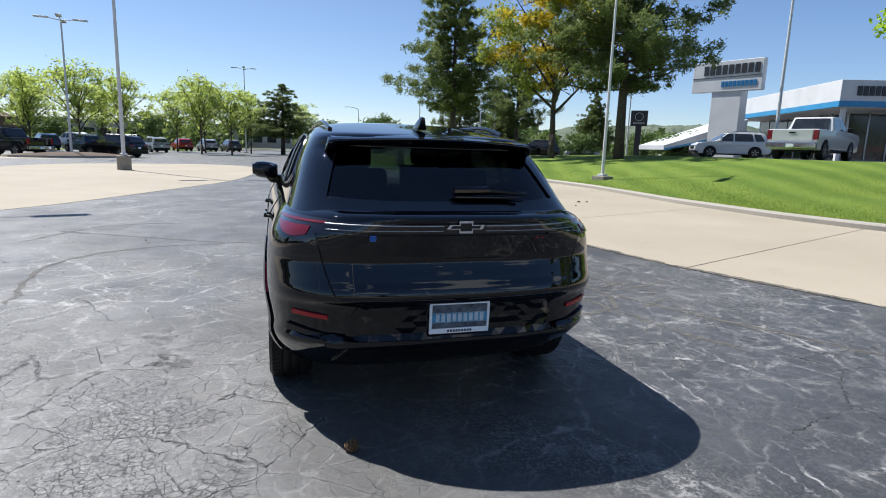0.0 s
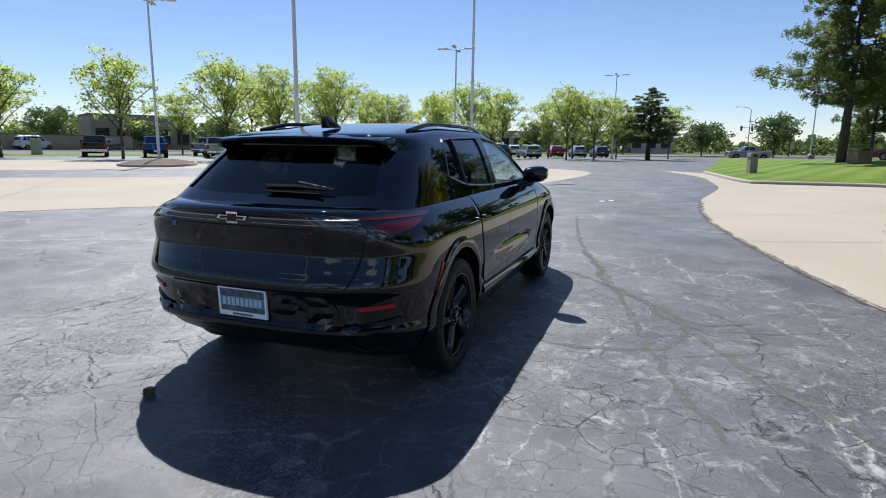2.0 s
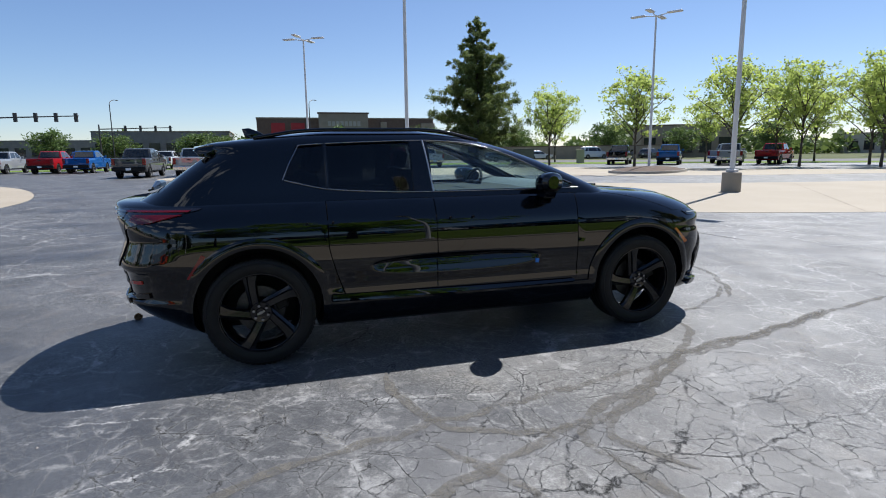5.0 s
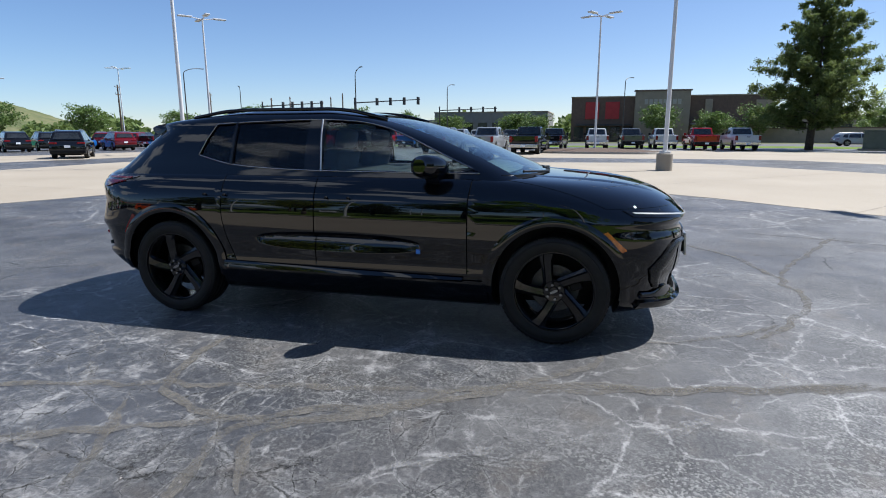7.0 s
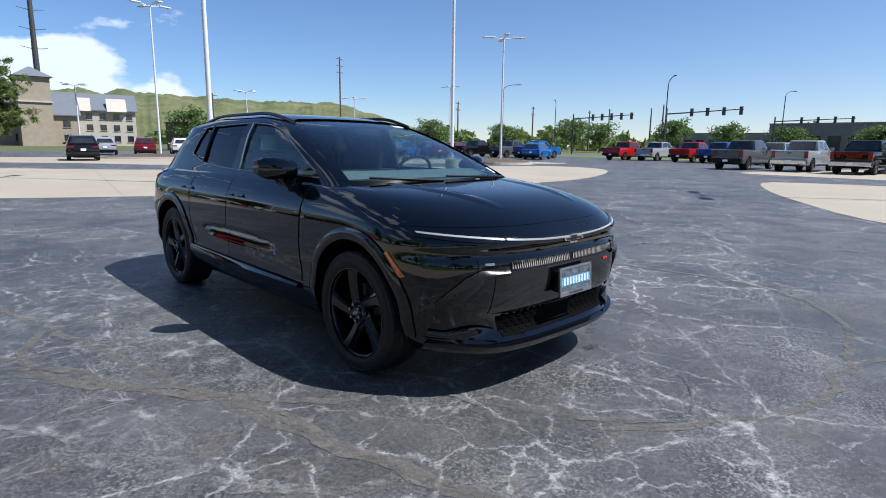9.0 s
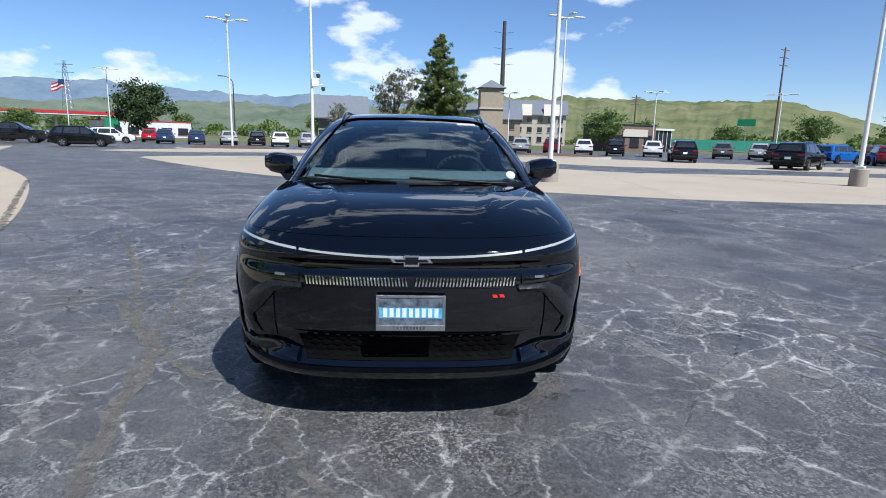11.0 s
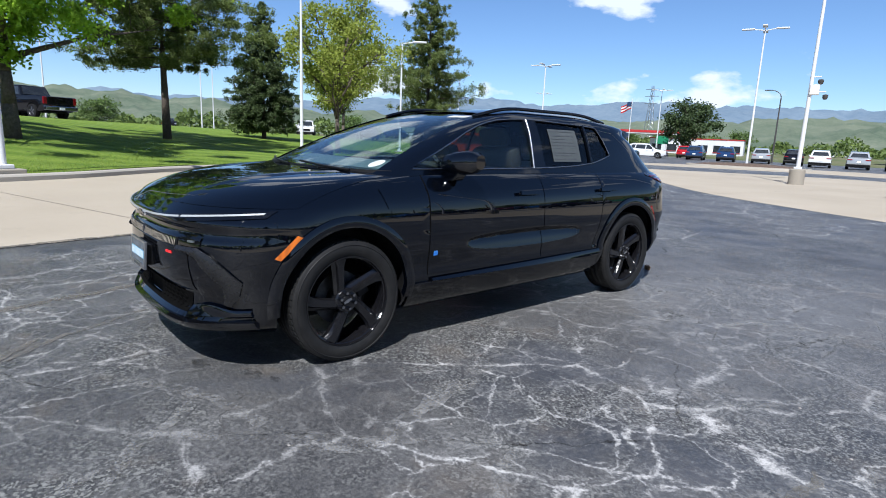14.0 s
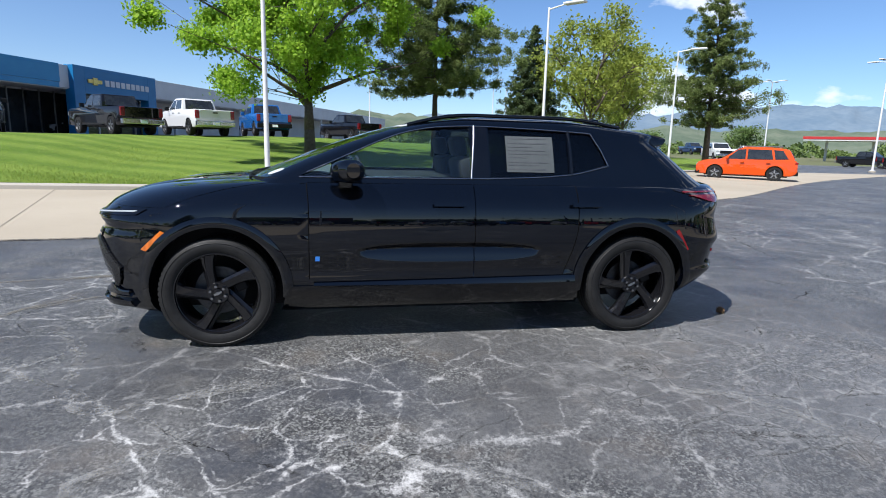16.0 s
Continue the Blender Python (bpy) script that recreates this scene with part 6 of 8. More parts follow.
def mast(name, label, x, y, h, reach, turn, r=0.11, mat_=POLE_DARK):
    """A road lamp: a dark mast with one long curved arm."""
    t = thing(name, label, "street lamp", "street lamps", at=pose(x, y, 0, 0, 0, turn))
    tube_part("mast", (0, 0, -0.05), (0, 0, h), r, r * 0.6, mat_, t, seg=10)
    sweep("arm", [(reach * (1 - math.cos(a)), 0, h + 0.9 * math.sin(a)) for a in [math.pi / 2 * i / 8 for i in range(9)]], 0.05, mat_, t)
    box_part("lamp_head", (reach - 0.1, reach + 0.6, -0.13, 0.13, h + 0.84, h + 0.95), mat_, t, "", 0.02)
    return t


for x, y, h, re_, tn in ((-68.3, -56.5, 10, 2.4, 150), (-73.5, -32, 9.6, 2.6, 40), (-96, -66, 9.5, 2.6, 30), (-99, -25, 9.5, 2.6, 170), (-100, 6, 10, 2.2, 150), (20, 140, 10, 3, 150), (45, 150, 10, 3, 20), (23.1, -71.7, 7.6, 1.2, 10)):
    mast("street_lamp", "dark street lamp mast with a curved arm", x, y, h, re_, tn)


def signal(x, y, reach, turn, n):
    t = thing("traffic_signal", "traffic signal heads on a long dark beam", "traffic light", "traffic signals", at=pose(x, y, 0, 0, 0, turn))
    tube_part("pole", (0, 0, -0.05), (0, 0, 7.0), 0.16, 0.12, POLE_DARK, t, seg=10)
    tube_part("beam", (0, 0, 6.2), (reach, 0, 6.5), 0.10, 0.06, POLE_DARK, t, seg=8)
    for i in range(n):
        x0 = reach * (0.35 + 0.62 * i / max(n - 1, 1))
        head = box_part("signal_head", (x0 - 0.2, x0 + 0.2, -0.14, 0.14, 5.75, 6.85), POLE_DARK, t, "black signal head", 0.03)
    return t


signal(-86, -55, 13, 80, 5)
signal(-80, -35, 11, 85, 4)
signal(-112, -30, 12, 90, 4)
signal(30, 150, 12, 200, 4)


def power_pole(x, y, h, arms=3, turn=20.0):
    t = thing("power_pole", "tall dark timber power pole with crossarms", "utility pole", "power poles", at=pose(x, y, 0, 0, 0, turn))
    tube_part("pole", (0, 0, -0.1), (0, 0, h), 0.28, 0.17, WOODPOLE, t, seg=10)
    for i in range(arms):
        z = h - 0.6 - 1.8 * i
        box_part("crossarm", (-1.5, 1.5, -0.08, 0.08, z - 0.09, z + 0.09), WOODPOLE, t)
        for x0 in (-1.35, 1.35):
            tube_part("insulator", (x0, 0, z + 0.09), (x0, 0, z + 0.4), 0.06, 0.05, POLE_WHITE, t, seg=6)
    return t


for x, y, h in ((-90, -135, 25), (-120, -118, 14), (-138, -104, 13), (-150, -92, 12), (-165, -80, 13), (-60, -150, 14), (-152, -70, 13), (-175, -100, 14)):
    power_pole(x, y, h, 3 if h > 20 else 2)
stack = thing("steel_transmission_pole", "very tall dark tapered transmission pole", "utility pole", at=pose(-47, -306, 0))
tube_part("pole", (0, 0, -1), (0, 0, 62), 1.5, 0.9, POLE_DARK, stack, seg=14)
for z in (40, 48, 56):
    for s in (1, -1):
        tube_part("arm", (0, 0, z), (5 * s, 0, z + 0.8), 0.16, 0.09, POLE_DARK, stack, seg=6)
pylon = thing("lattice_pylon", "grey lattice transmission pylon on the skyline", "pylon", at=pose(366, -635, 0))
for sx, sy in ((1, 1), (1, -1), (-1, 1), (-1, -1)):
    tube_part("leg", (5 * sx, 5 * sy, -2), (0.9 * sx, 0.9 * sy, 72), 0.35, 0.25, STEEL, pylon, seg=6)
for i in range(11):
    z = 6 * i + 4
    w = 5 - 4.1 * z / 72
    for a, b in (((-w, -w), (w, -w)), ((w, -w), (w, w)), ((w, w), (-w, w)), ((-w, w), (-w, -w))):
        tube_part("brace", (*a, z), (b[0] * 0.92, b[1] * 0.92, z + 6), 0.16, 0.16, STEEL, pylon, seg=4)
for z in (52, 60, 68):
    tube_part("crossarm", (-9, 0, z), (9, 0, z), 0.3, 0.3, STEEL, pylon, seg=5)

tall = thing("flag_mast", "tall thin bare white mast on the bank", "mast", at=pose(25.4, 20.0, 1.3))
tube_part("mast", (0, 0, -0.4), (0, 0, 13), 0.10, 0.05, POLE_WHITE, tall, seg=12)
crease(lathe("mast_foot", [(0.01, -0.1), (0.2, -0.1), (0.18, 0.15), (0.01, 0.18)], POLE_WHITE, tall, "", 16, "z"))

# ---- parked vehicles ----
CAR_GLASS = grainy("dark_car_glass", (0.012, 0.014, 0.016), (0.03, 0.034, 0.036), 3.0, 0.06, coat=0.5)
PAINTS = {
    "black": paint("black_vehicle_paint", (0.006, 0.006, 0.007)),
    "white": paint("white_vehicle_paint", (0.5616, 0.5694, 0.5772)),
    "silver": paint("silver_vehicle_paint", (0.3276, 0.3432, 0.3588), 0.6),
    "grey": paint("grey_vehicle_paint", (0.0936, 0.0975, 0.1014), 0.4),
    "red": paint("red_vehicle_paint", (0.3276, 0.0117, 0.014)),
    "maroon": paint("maroon_vehicle_paint", (0.1248, 0.0078, 0.0125), 0.3),
    "blue": paint("blue_vehicle_paint", (0.0156, 0.1014, 0.3276), 0.3),
    "navy": paint("navy_vehicle_paint", (0.0156, 0.039, 0.1014), 0.3),
    "orange": paint("orange_vehicle_paint", (0.5304, 0.0663, 0.0094), 0.2),
}


def small_wheel(parent, x, y, r, wd):
    w = thing("wheel", "", "")
    w.parent = parent
    s = 1 if x > 0 else -1
    w.matrix_basis = Matrix.Translation((x, y, r)) @ Euler((0, 0, 0 if s > 0 else math.pi)).to_matrix().to_4x4()
    crease(lathe("tyre", [(r - 0.01, -wd / 2), (r, -wd / 2 + 0.03), (r, wd / 2 - 0.03), (r - 0.01, wd / 2), (r * 0.66, wd / 2), (r * 0.64, -wd / 2)], RUBBER, w, "black tyre", 24))
    crease(lathe("rim", [(0.01, wd / 2 - 0.03), (r * 0.24, wd / 2 - 0.02), (r * 0.56, wd / 2 - 0.05), (r * 0.65, wd / 2 - 0.005), (r * 0.65, 0), (0.01, 0)], DISC, w, "alloy rim", 20))
    for i in range(5):
        a = 2 * math.pi * i / 5
        box_part("spoke", (wd / 2 - 0.05, wd / 2 - 0.012, -0.03, 0.03, 0.05, r * 0.62), STEEL, w, m=Euler((a, 0, 0)).to_matrix().to_4x4())


def slope_panel(name, pts, x0, x1, material, parent, label="", thick=0.012):
    """A flat pane between two edges (y, z) that runs across the vehicle."""
    (ya, za), (yb, zb) = pts
    n = Vector((0, zb - za, ya - yb)).normalized()
    bm = bmesh.new()
    q = [(x0[0], ya, za), (x0[1], ya, za), (x1[1], yb, zb), (x1[0], yb, zb)]
    lo = [bm.verts.new(Vector(p) - n * thick) for p in q]
    hi = [bm.verts.new(Vector(p) + n * thick) for p in q]
    bm.faces.new(lo); bm.faces.new(list(reversed(hi)))
    for i in range(4):
        bm.faces.new((lo[i], hi[i], hi[(i + 1) % 4], lo[(i + 1) % 4]))
    return part(name, bm, material, parent, label)


def side_panes(parent, quads, hw, taper, label=""):
    for s in (1, -1):
        for quad in quads:
            bm = bmesh.new()
            a = [bm.verts.new((s * (hw * taper(z) + 0.004), y, z)) for y, z in quad]
            b = [bm.verts.new((s * (hw * taper(z) - 0.02), y, z)) for y, z in quad]
            bm.faces.new(a); bm.faces.new(list(reversed(b)))
            for i in range(len(quad)):
                j = (i + 1) % len(quad)
                bm.faces.new((a[i], a[j], b[j], b[i]))
            part("side_window", bm, CAR_GLASS, parent, label)


def wheel_holes(ob, spots, r, hw):
    cs = []
    for y in spots:
        for s in (1, -1):
            bm = bmesh.new()
            bmesh.ops.create_cone(bm, cap_ends=True, segments=24, radius1=r * 1.14, radius2=r * 1.14, depth=0.7, matrix=Matrix.Translation((s * (hw - 0.02), y, r * 1.02)) @ Euler((0, radians(90), 0)).to_matrix().to_4x4())
            cs.append(part("hole", bm, SATIN_TRIM))
    cut(ob, cs)


def make_pickup(tone, label):
    t = thing("pickup_truck", label, "pickup truck", "parked vehicles")
    P = PAINTS[tone]
    tp = lambda z: 1.0 if z < 1.12 else 1.0 - 0.20 * (z - 1.12) / 0.8
    bm = bmesh.new()
    prism(bm, [(2.85, 0.40), (2.93, 0.72), (2.90, 1.05), (2.75, 1.22), (1.45, 1.28), (-2.90, 1.28), (-2.92, 0.55), (-2.6, 0.40)], -1.0, 1.0, 0.05, lambda z: 1.0 if z > 0.6 else 0.95)
    lower = part("body", bm, P, t)
    bm = bmesh.new()
    add_box(bm, -0.80, 0.80, -2.82, -0.98, 0.92, 1.5)
    bed = part("bed_hole", bm, SATIN_TRIM)
    cut(lower, [bed])
    wheel_holes(lower, (1.83, -1.83), 0.41, 1.0)
    crease(lower, 35)
    bm = bmesh.new()
    prism(bm, [(1.42, 1.26), (0.62, 1.88), (0.35, 1.92), (-0.62, 1.90), (-0.90, 1.28)], -0.96, 0.96, 0.045, tp)
    crease(part("cab", bm, P, t), 35)
    slope_panel("windscreen", ((1.34, 1.33), (0.70, 1.82)), (-0.80, 0.80), (-0.70, 0.70), CAR_GLASS, t, thick=0.02)
    slope_panel("back_window", ((-0.90, 1.36), (-0.68, 1.82)), (-0.74, 0.74), (-0.68, 0.68), CAR_GLASS, t, thick=0.03)
    side_panes(t, [[(1.10, 1.34), (0.60, 1.80), (0.22, 1.83), (0.22, 1.34)], [(0.14, 1.34), (0.14, 1.83), (-0.56, 1.82), (-0.72, 1.36)]], 0.96, tp)
    box_part("tailgate", (-0.78, 0.78, -2.955, -2.915, 0.80, 1.26), P, t, "plain tailgate", 0.012)
    box_part("tailgate_handle", (-0.12, 0.12, -2.97, -2.95, 1.10, 1.16), SATIN_TRIM, t)
    box_part("rear_bumper", (-0.98, 0.98, -3.08, -2.86, 0.48, 0.72), CHROME if tone in ("black", "white", "silver") else SATIN_TRIM, t, "step bumper", 0.03)
    box_part("front_bumper", (-0.98, 0.98, 2.84, 3.02, 0.42, 0.70), CHROME if tone in ("white", "silver") else SATIN_TRIM, t, "front bumper", 0.04)
    box_part("grille", (-0.62, 0.62, 2.90, 2.965, 0.74, 1.08), SATIN_TRIM, t, "wide grille", 0.02)
    box_part("number_plate", (-0.15, 0.15, -3.10, -3.08, 0.52, 0.66), PLATE_WHITE, t)
    for s in (1, -1):
        box_part("tail_lamp", (s * 0.89 - 0.10, s * 0.89 + 0.10, -2.95, -2.84, 0.84, 1.24), LENS_RED, t, "tall red tail lamp", 0.02)
        box_part("headlamp", (s * 0.82 - 0.17, s * 0.82 + 0.17, 2.80, 2.94, 0.88, 1.08), LENS_WHITE, t, "clear headlamp", 0.02)
        bm = bmesh.new()
        add_box(bm, s * 1.10 - 0.11, s * 1.10 + 0.11, 0.86, 0.98, 1.28, 1.48, 0.03)
        part("door_mirror", bm, P if tone != "white" else SATIN_TRIM, t)
        box_part("running_board", (s * 0.98 - 0.06, s * 0.98 + 0.06, -1.0, 1.25, 0.40, 0.46), SATIN_TRIM, t, "", 0.015)
        for y in (0.32, -0.60):
            box_part("door_handle", (s * 1.0 - 0.025, s * 1.0 + 0.025, y - 0.1, y + 0.1, 1.14, 1.18), P, t)
        for y in (1.83, -1.83):
            small_wheel(t, s * 0.86, y, 0.41, 0.27)
    box_part("underbody", (-0.6, 0.6, -2.6, 2.6, 0.34, 0.56), SATIN_TRIM, t)
    return t


def make_suv(tone, label, h=1.68, ln=4.6, name="parked_suv", cat="car"):
    t = thing(name, label, cat, "parked vehicles")
    P = PAINTS[tone]
    hl, k = ln / 2, h / 1.68
    belt = 1.02 * k
    tp = lambda z: 1.0 if z < belt else 1.0 - 0.26 * (z - belt) / (h - belt)
    bm = bmesh.new()
    prism(bm, [(hl - 0.20, 0.26), (hl - 0.04, 0.36), (hl, 0.55), (hl - 0.02, 0.74 * k), (hl - 0.12, 0.88 * k), (hl - 0.42, 0.98 * k), (hl - 0.85, 1.03 * k), (hl - 1.25, 1.06 * k), (-hl + 0.22, 1.10 * k), (-hl + 0.06, 1.0 * k), (-hl + 0.02, 0.80 * k), (-hl, 0.50), (-hl + 0.10, 0.32), (-hl + 0.30, 0.26)], -0.93, 0.93, 0.05, lambda z: 0.93 if z < 0.3 else 0.98 if z < 0.45 else 1.0 if z < 0.85 * k else 0.975 if z < 1.0 * k else 0.93)
    lower = part("body", bm, P, t)
    wheel_holes(lower, (hl - 0.92, -hl + 0.98), 0.355, 0.93)
    crease(lower, 35)
    bm = bmesh.new()
    prism(bm, [(hl - 1.12, 1.02 * k), (hl - 1.55, h - 0.38), (hl - 1.95, h - 0.10), (hl - 2.35, h - 0.015), (0.0, h), (-hl + 1.2, h - 0.01), (-hl + 0.62, h - 0.06), (-hl + 0.40, h - 0.14), (-hl + 0.14, 1.08 * k)], -0.88, 0.88, 0.05, tp)
    crease(part("roof_and_pillar_shell", bm, P, t), 35)
    slope_panel("windscreen", ((hl - 1.20, 1.075 * k), (hl - 1.90, h - 0.135)), (-0.72, 0.72), (-0.60, 0.60), CAR_GLASS, t, thick=0.02)
    slope_panel("back_window", ((-hl + 0.18, 1.15 * k), (-hl + 0.37, h - 0.19)), (-0.68, 0.68), (-0.56, 0.56), CAR_GLASS, t, thick=0.03)
    z0, z1 = 1.06 * k, h - 0.15
    side_panes(t, [[(hl - 1.40, z0), (hl - 1.92, z1), (hl - 2.28, z1 + 0.03), (hl - 2.28, z0)], [(hl - 2.36, z0), (hl - 2.36, z1 + 0.03), (-hl + 1.20, z1 + 0.02), (-hl + 1.10, z0 + 0.02)], [(-hl + 1.0, z0 + 0.02), (-hl + 1.10, z1 + 0.02), (-hl + 0.70, z1 - 0.01), (-hl + 0.44, z0 + 0.05)]], 0.88, tp)
    box_part("rear_bumper", (-0.90, 0.90, -hl - 0.04, -hl + 0.20, 0.30, 0.52), SATIN_TRIM, t, "dark bumper", 0.04)
    box_part("front_bumper", (-0.90, 0.90, hl - 0.22, hl + 0.03, 0.28, 0.46), SATIN_TRIM, t, "dark bumper", 0.04)
    box_part("grille", (-0.50, 0.50, hl - 0.05, hl + 0.015, 0.54, 0.76), SATIN_TRIM, t, "dark grille", 0.02)
    box_part("number_plate", (-0.15, 0.15, -hl - 0.015, -hl + 0.02, 0.66, 0.80), PLATE_WHITE, t)
    for s in (1, -1):
        box_part("tail_lamp", (s * 0.70 - 0.20, s * 0.70 + 0.20, -hl + 0.00, -hl + 0.14, 0.86 * k, 0.96 * k), LENS_RED, t, "red tail lamp", 0.02)
        box_part("headlamp", (s * 0.70 - 0.17, s * 0.70 + 0.17, hl - 0.22, hl - 0.02, 0.68, 0.80), LENS_WHITE, t, "clear headlamp", 0.02)
        bm = bmesh.new()
        add_box(bm, s * 0.99 - 0.09, s * 0.99 + 0.09, hl - 1.52, hl - 1.40, 1.06 * k, 1.18 * k, 0.025)
        part("door_mirror", bm, P, t)
        tube_part("roof_rail", (s * 0.60, hl - 2.2, h + 0.03), (s * 0.60, -hl + 0.7, h + 0.03), 0.022, 0.022, STEEL, t, seg=6)
        for y in (hl - 2.15, -hl + 1.30):
            box_part("door_handle", (s * 0.93 - 0.02, s * 0.93 + 0.02, y - 0.09, y + 0.09, 0.90 * k, 0.93 * k), P, t)
        for y in (hl - 0.92, -hl + 0.98):
            small_wheel(t, s * 0.82, y, 0.355, 0.22)
    box_part("underbody", (-0.6, 0.6, -hl + 0.4, hl - 0.4, 0.20, 0.36), SATIN_TRIM, t)
    return t


def make_van(tone, label):
    t = make_suv(tone, label, 2.05, 5.2, "cargo_van", "van")
    return t


MADE = {}


def park(kind, tone, x, y, heading, z=0.0):
    """Parks a vehicle; heading: degrees by which its nose turns from north (y) towards the west."""
    words = {"black": "glossy black", "white": "clean white", "silver": "silver metallic", "grey": "dark grey metallic", "red": "bright red", "maroon": "deep red", "blue": "bright blue", "navy": "dark blue", "orange": "bright orange"}[tone]
    m = pose(x, y, z, 0, 0, heading)
    if (kind, tone) in MADE:
        return copy_thing(MADE[kind, tone], m)
    if kind == "pickup":
        ob = make_pickup(tone, f"{words} crew-cab pickup truck parked in the lot")
    elif kind == "suv":
        ob = make_suv(tone, f"{words} sport utility car parked in the lot")
    elif kind == "sedan":
        ob = make_suv(tone, f"{words} low saloon car parked by the road", 1.46, 4.7, "parked_car")
    else:
        ob = make_van(tone, f"{words} cargo van parked by the road")
    ob.matrix_basis = m
    MADE[kind, tone] = ob
    return ob


# west lot: tailgates face the yard
for tone, x, y in (("grey", -38.6, -9.7), ("silver", -38.8, -6.2), ("black", -38.1, -3.0), ("black", -52.0, -2.2), ("white", -53.1, 1.7), ("grey", -54.5, 4.9), ("white", -55.2, 7.9), ("red", -53.5, -26.5), ("silver", -55.1, -23.8),
                   ("red", -53.4, -19.4), ("blue", -53.1, -16.7), ("silver", -52.4, -11.8), ("red", -51.0, 10.6), ("white", -51.2, 13.8), ("black", -47.0, -42.2), ("grey", -49.0, -38.5), ("blue", -49.5, -35.2), ("grey", -64, -8), ("white", -64, -12), ("blue", -64, -20)):
    park("pickup", tone, x, y, 90 + (2 if y > 0 else -3))
for tone, x, y in (("maroon", -51.5, -50.0), ("blue", -44.6, -31.5), ("black", -57, -54), ("maroon", -43.5, -46), ("blue", -38.5, -45.3)):
    park("suv", tone, x, y, 110)
for tone, x, y, a in (("black", -24.0, -29.6, 130), ("black", -32.9, -45.6, 150), ("black", -37.0, -47.0, 150), ("maroon", -39.4, -41.2, 150)):
    park("suv", tone, x, y, a)
# north-west lot
for kind, tone, x, y, a in (("pickup", "red", -38.4, 44.8, 30), ("pickup", "silver", -43.2, 43.8, 30), ("pickup", "black", -18.9, 43.0, 60), ("suv", "black", -12.6, 45.0, 60), ("pickup", "black", -46.4, 33.2, 50), ("pickup", "blue", -42.0, 35.8, 48),
                            ("pickup", "silver", -37.4, 38.6, 46), ("suv", "navy", -18.4, 58.5, 40), ("pickup", "silver", 13.9, 89.3, 100), ("suv", "white", -18.9, 80.4, 20), ("suv", "silver", -15.6, 79.4, 20), ("suv", "red", -12.6, 80.4, 20), ("suv", "silver", -9.6, 82, 20),
                            ("suv", "grey", -6.6, 83, 20), ("suv", "silver", -13.8, 67.5, 30), ("suv", "navy", -24, 66, 30), ("sedan", "white", -35, 88, 60), ("van", "white", -29, 92, 60), ("sedan", "silver", -70, 30, 5), ("sedan", "white", -85, 43, 0), ("van", "white", -87, 55, 0), ("suv", "grey", -80, 62, 20)):
    park(kind, tone, x, y, a)
# south lot
for kind, tone, x, y, a in (("suv", "red", 34.0, -72, 200), ("suv", "navy", 29.2, -65.0, 200), ("suv", "navy", 25.6, -65.0, 200), ("suv", "silver", 22.2, -66, 200), ("suv", "black", 18.9, -66, 198), ("suv", "white", 15.2, -62.0, 195), ("suv", "silver", 12.2, -62.5, 195), ("suv", "navy", 8.9, -62, 195),
                            ("suv", "black", 6.0, -60.5, 190), ("suv", "black", 3.0, -62, 190), ("suv", "black", -6.6, -41.4, 170), ("suv", "silver", -12.0, -58, 165), ("suv", "maroon", -15.0, -56.5, 165), ("suv", "white", -18.4, -56.5, 165), ("suv", "black", -21.4, -55, 160), ("suv", "white", -25.0, -54.0, 158),
                            ("suv", "black", -21.2, -39.4, 160), ("suv", "grey", -31.7, -52.4, 150), ("suv", "silver", -35.0, -51.6, 150), ("suv", "black", 27.4, -44.6, 110), ("suv", "white", 32.8, -60, 110), ("pickup", "black", 38, -52, 110), ("pickup", "black", 46.7, -60.9, 110),
                            ("pickup", "black", 53, -62, 110), ("suv", "red", 42, -60, 110)):
    park(kind, tone, x, y, a)
# the orange one by the kerb, and those on the upper lot
park("suv", "orange", 21.6, -20.4, -39)
for kind, tone, x, y, a in (("pickup", "black", 27.2, 11.5, -48), ("pickup", "white", 29.0, 8.1, -58), ("pickup", "blue", 33.0, 4.9, -72), ("pickup", "black", 40.0, -0.6, -62), ("pickup", "white", 23.1, 15.6, -66), ("suv", "white", 28.0, 26.0, 62), ("suv", "silver", 39.7, 65, 70), ("suv", "black", 24.6, 48, 70),
                            ("suv", "maroon", 22, 56, 40), ("suv", "white", 54.2, -26.5, 60), ("sedan", "navy", 48.2, -30.5, 65), ("pickup", "white", 52.5, -41.5, 70), ("sedan", "white", 58, 27, 80), ("pickup", "navy", 80, -57, 80), ("pickup", "white", 99, -82, 80), ("pickup", "black", 108, -27, 80)):
    park(kind, tone, x, y, a, ground_z(x, y) if x < 60 and y > -45 else 0.9)

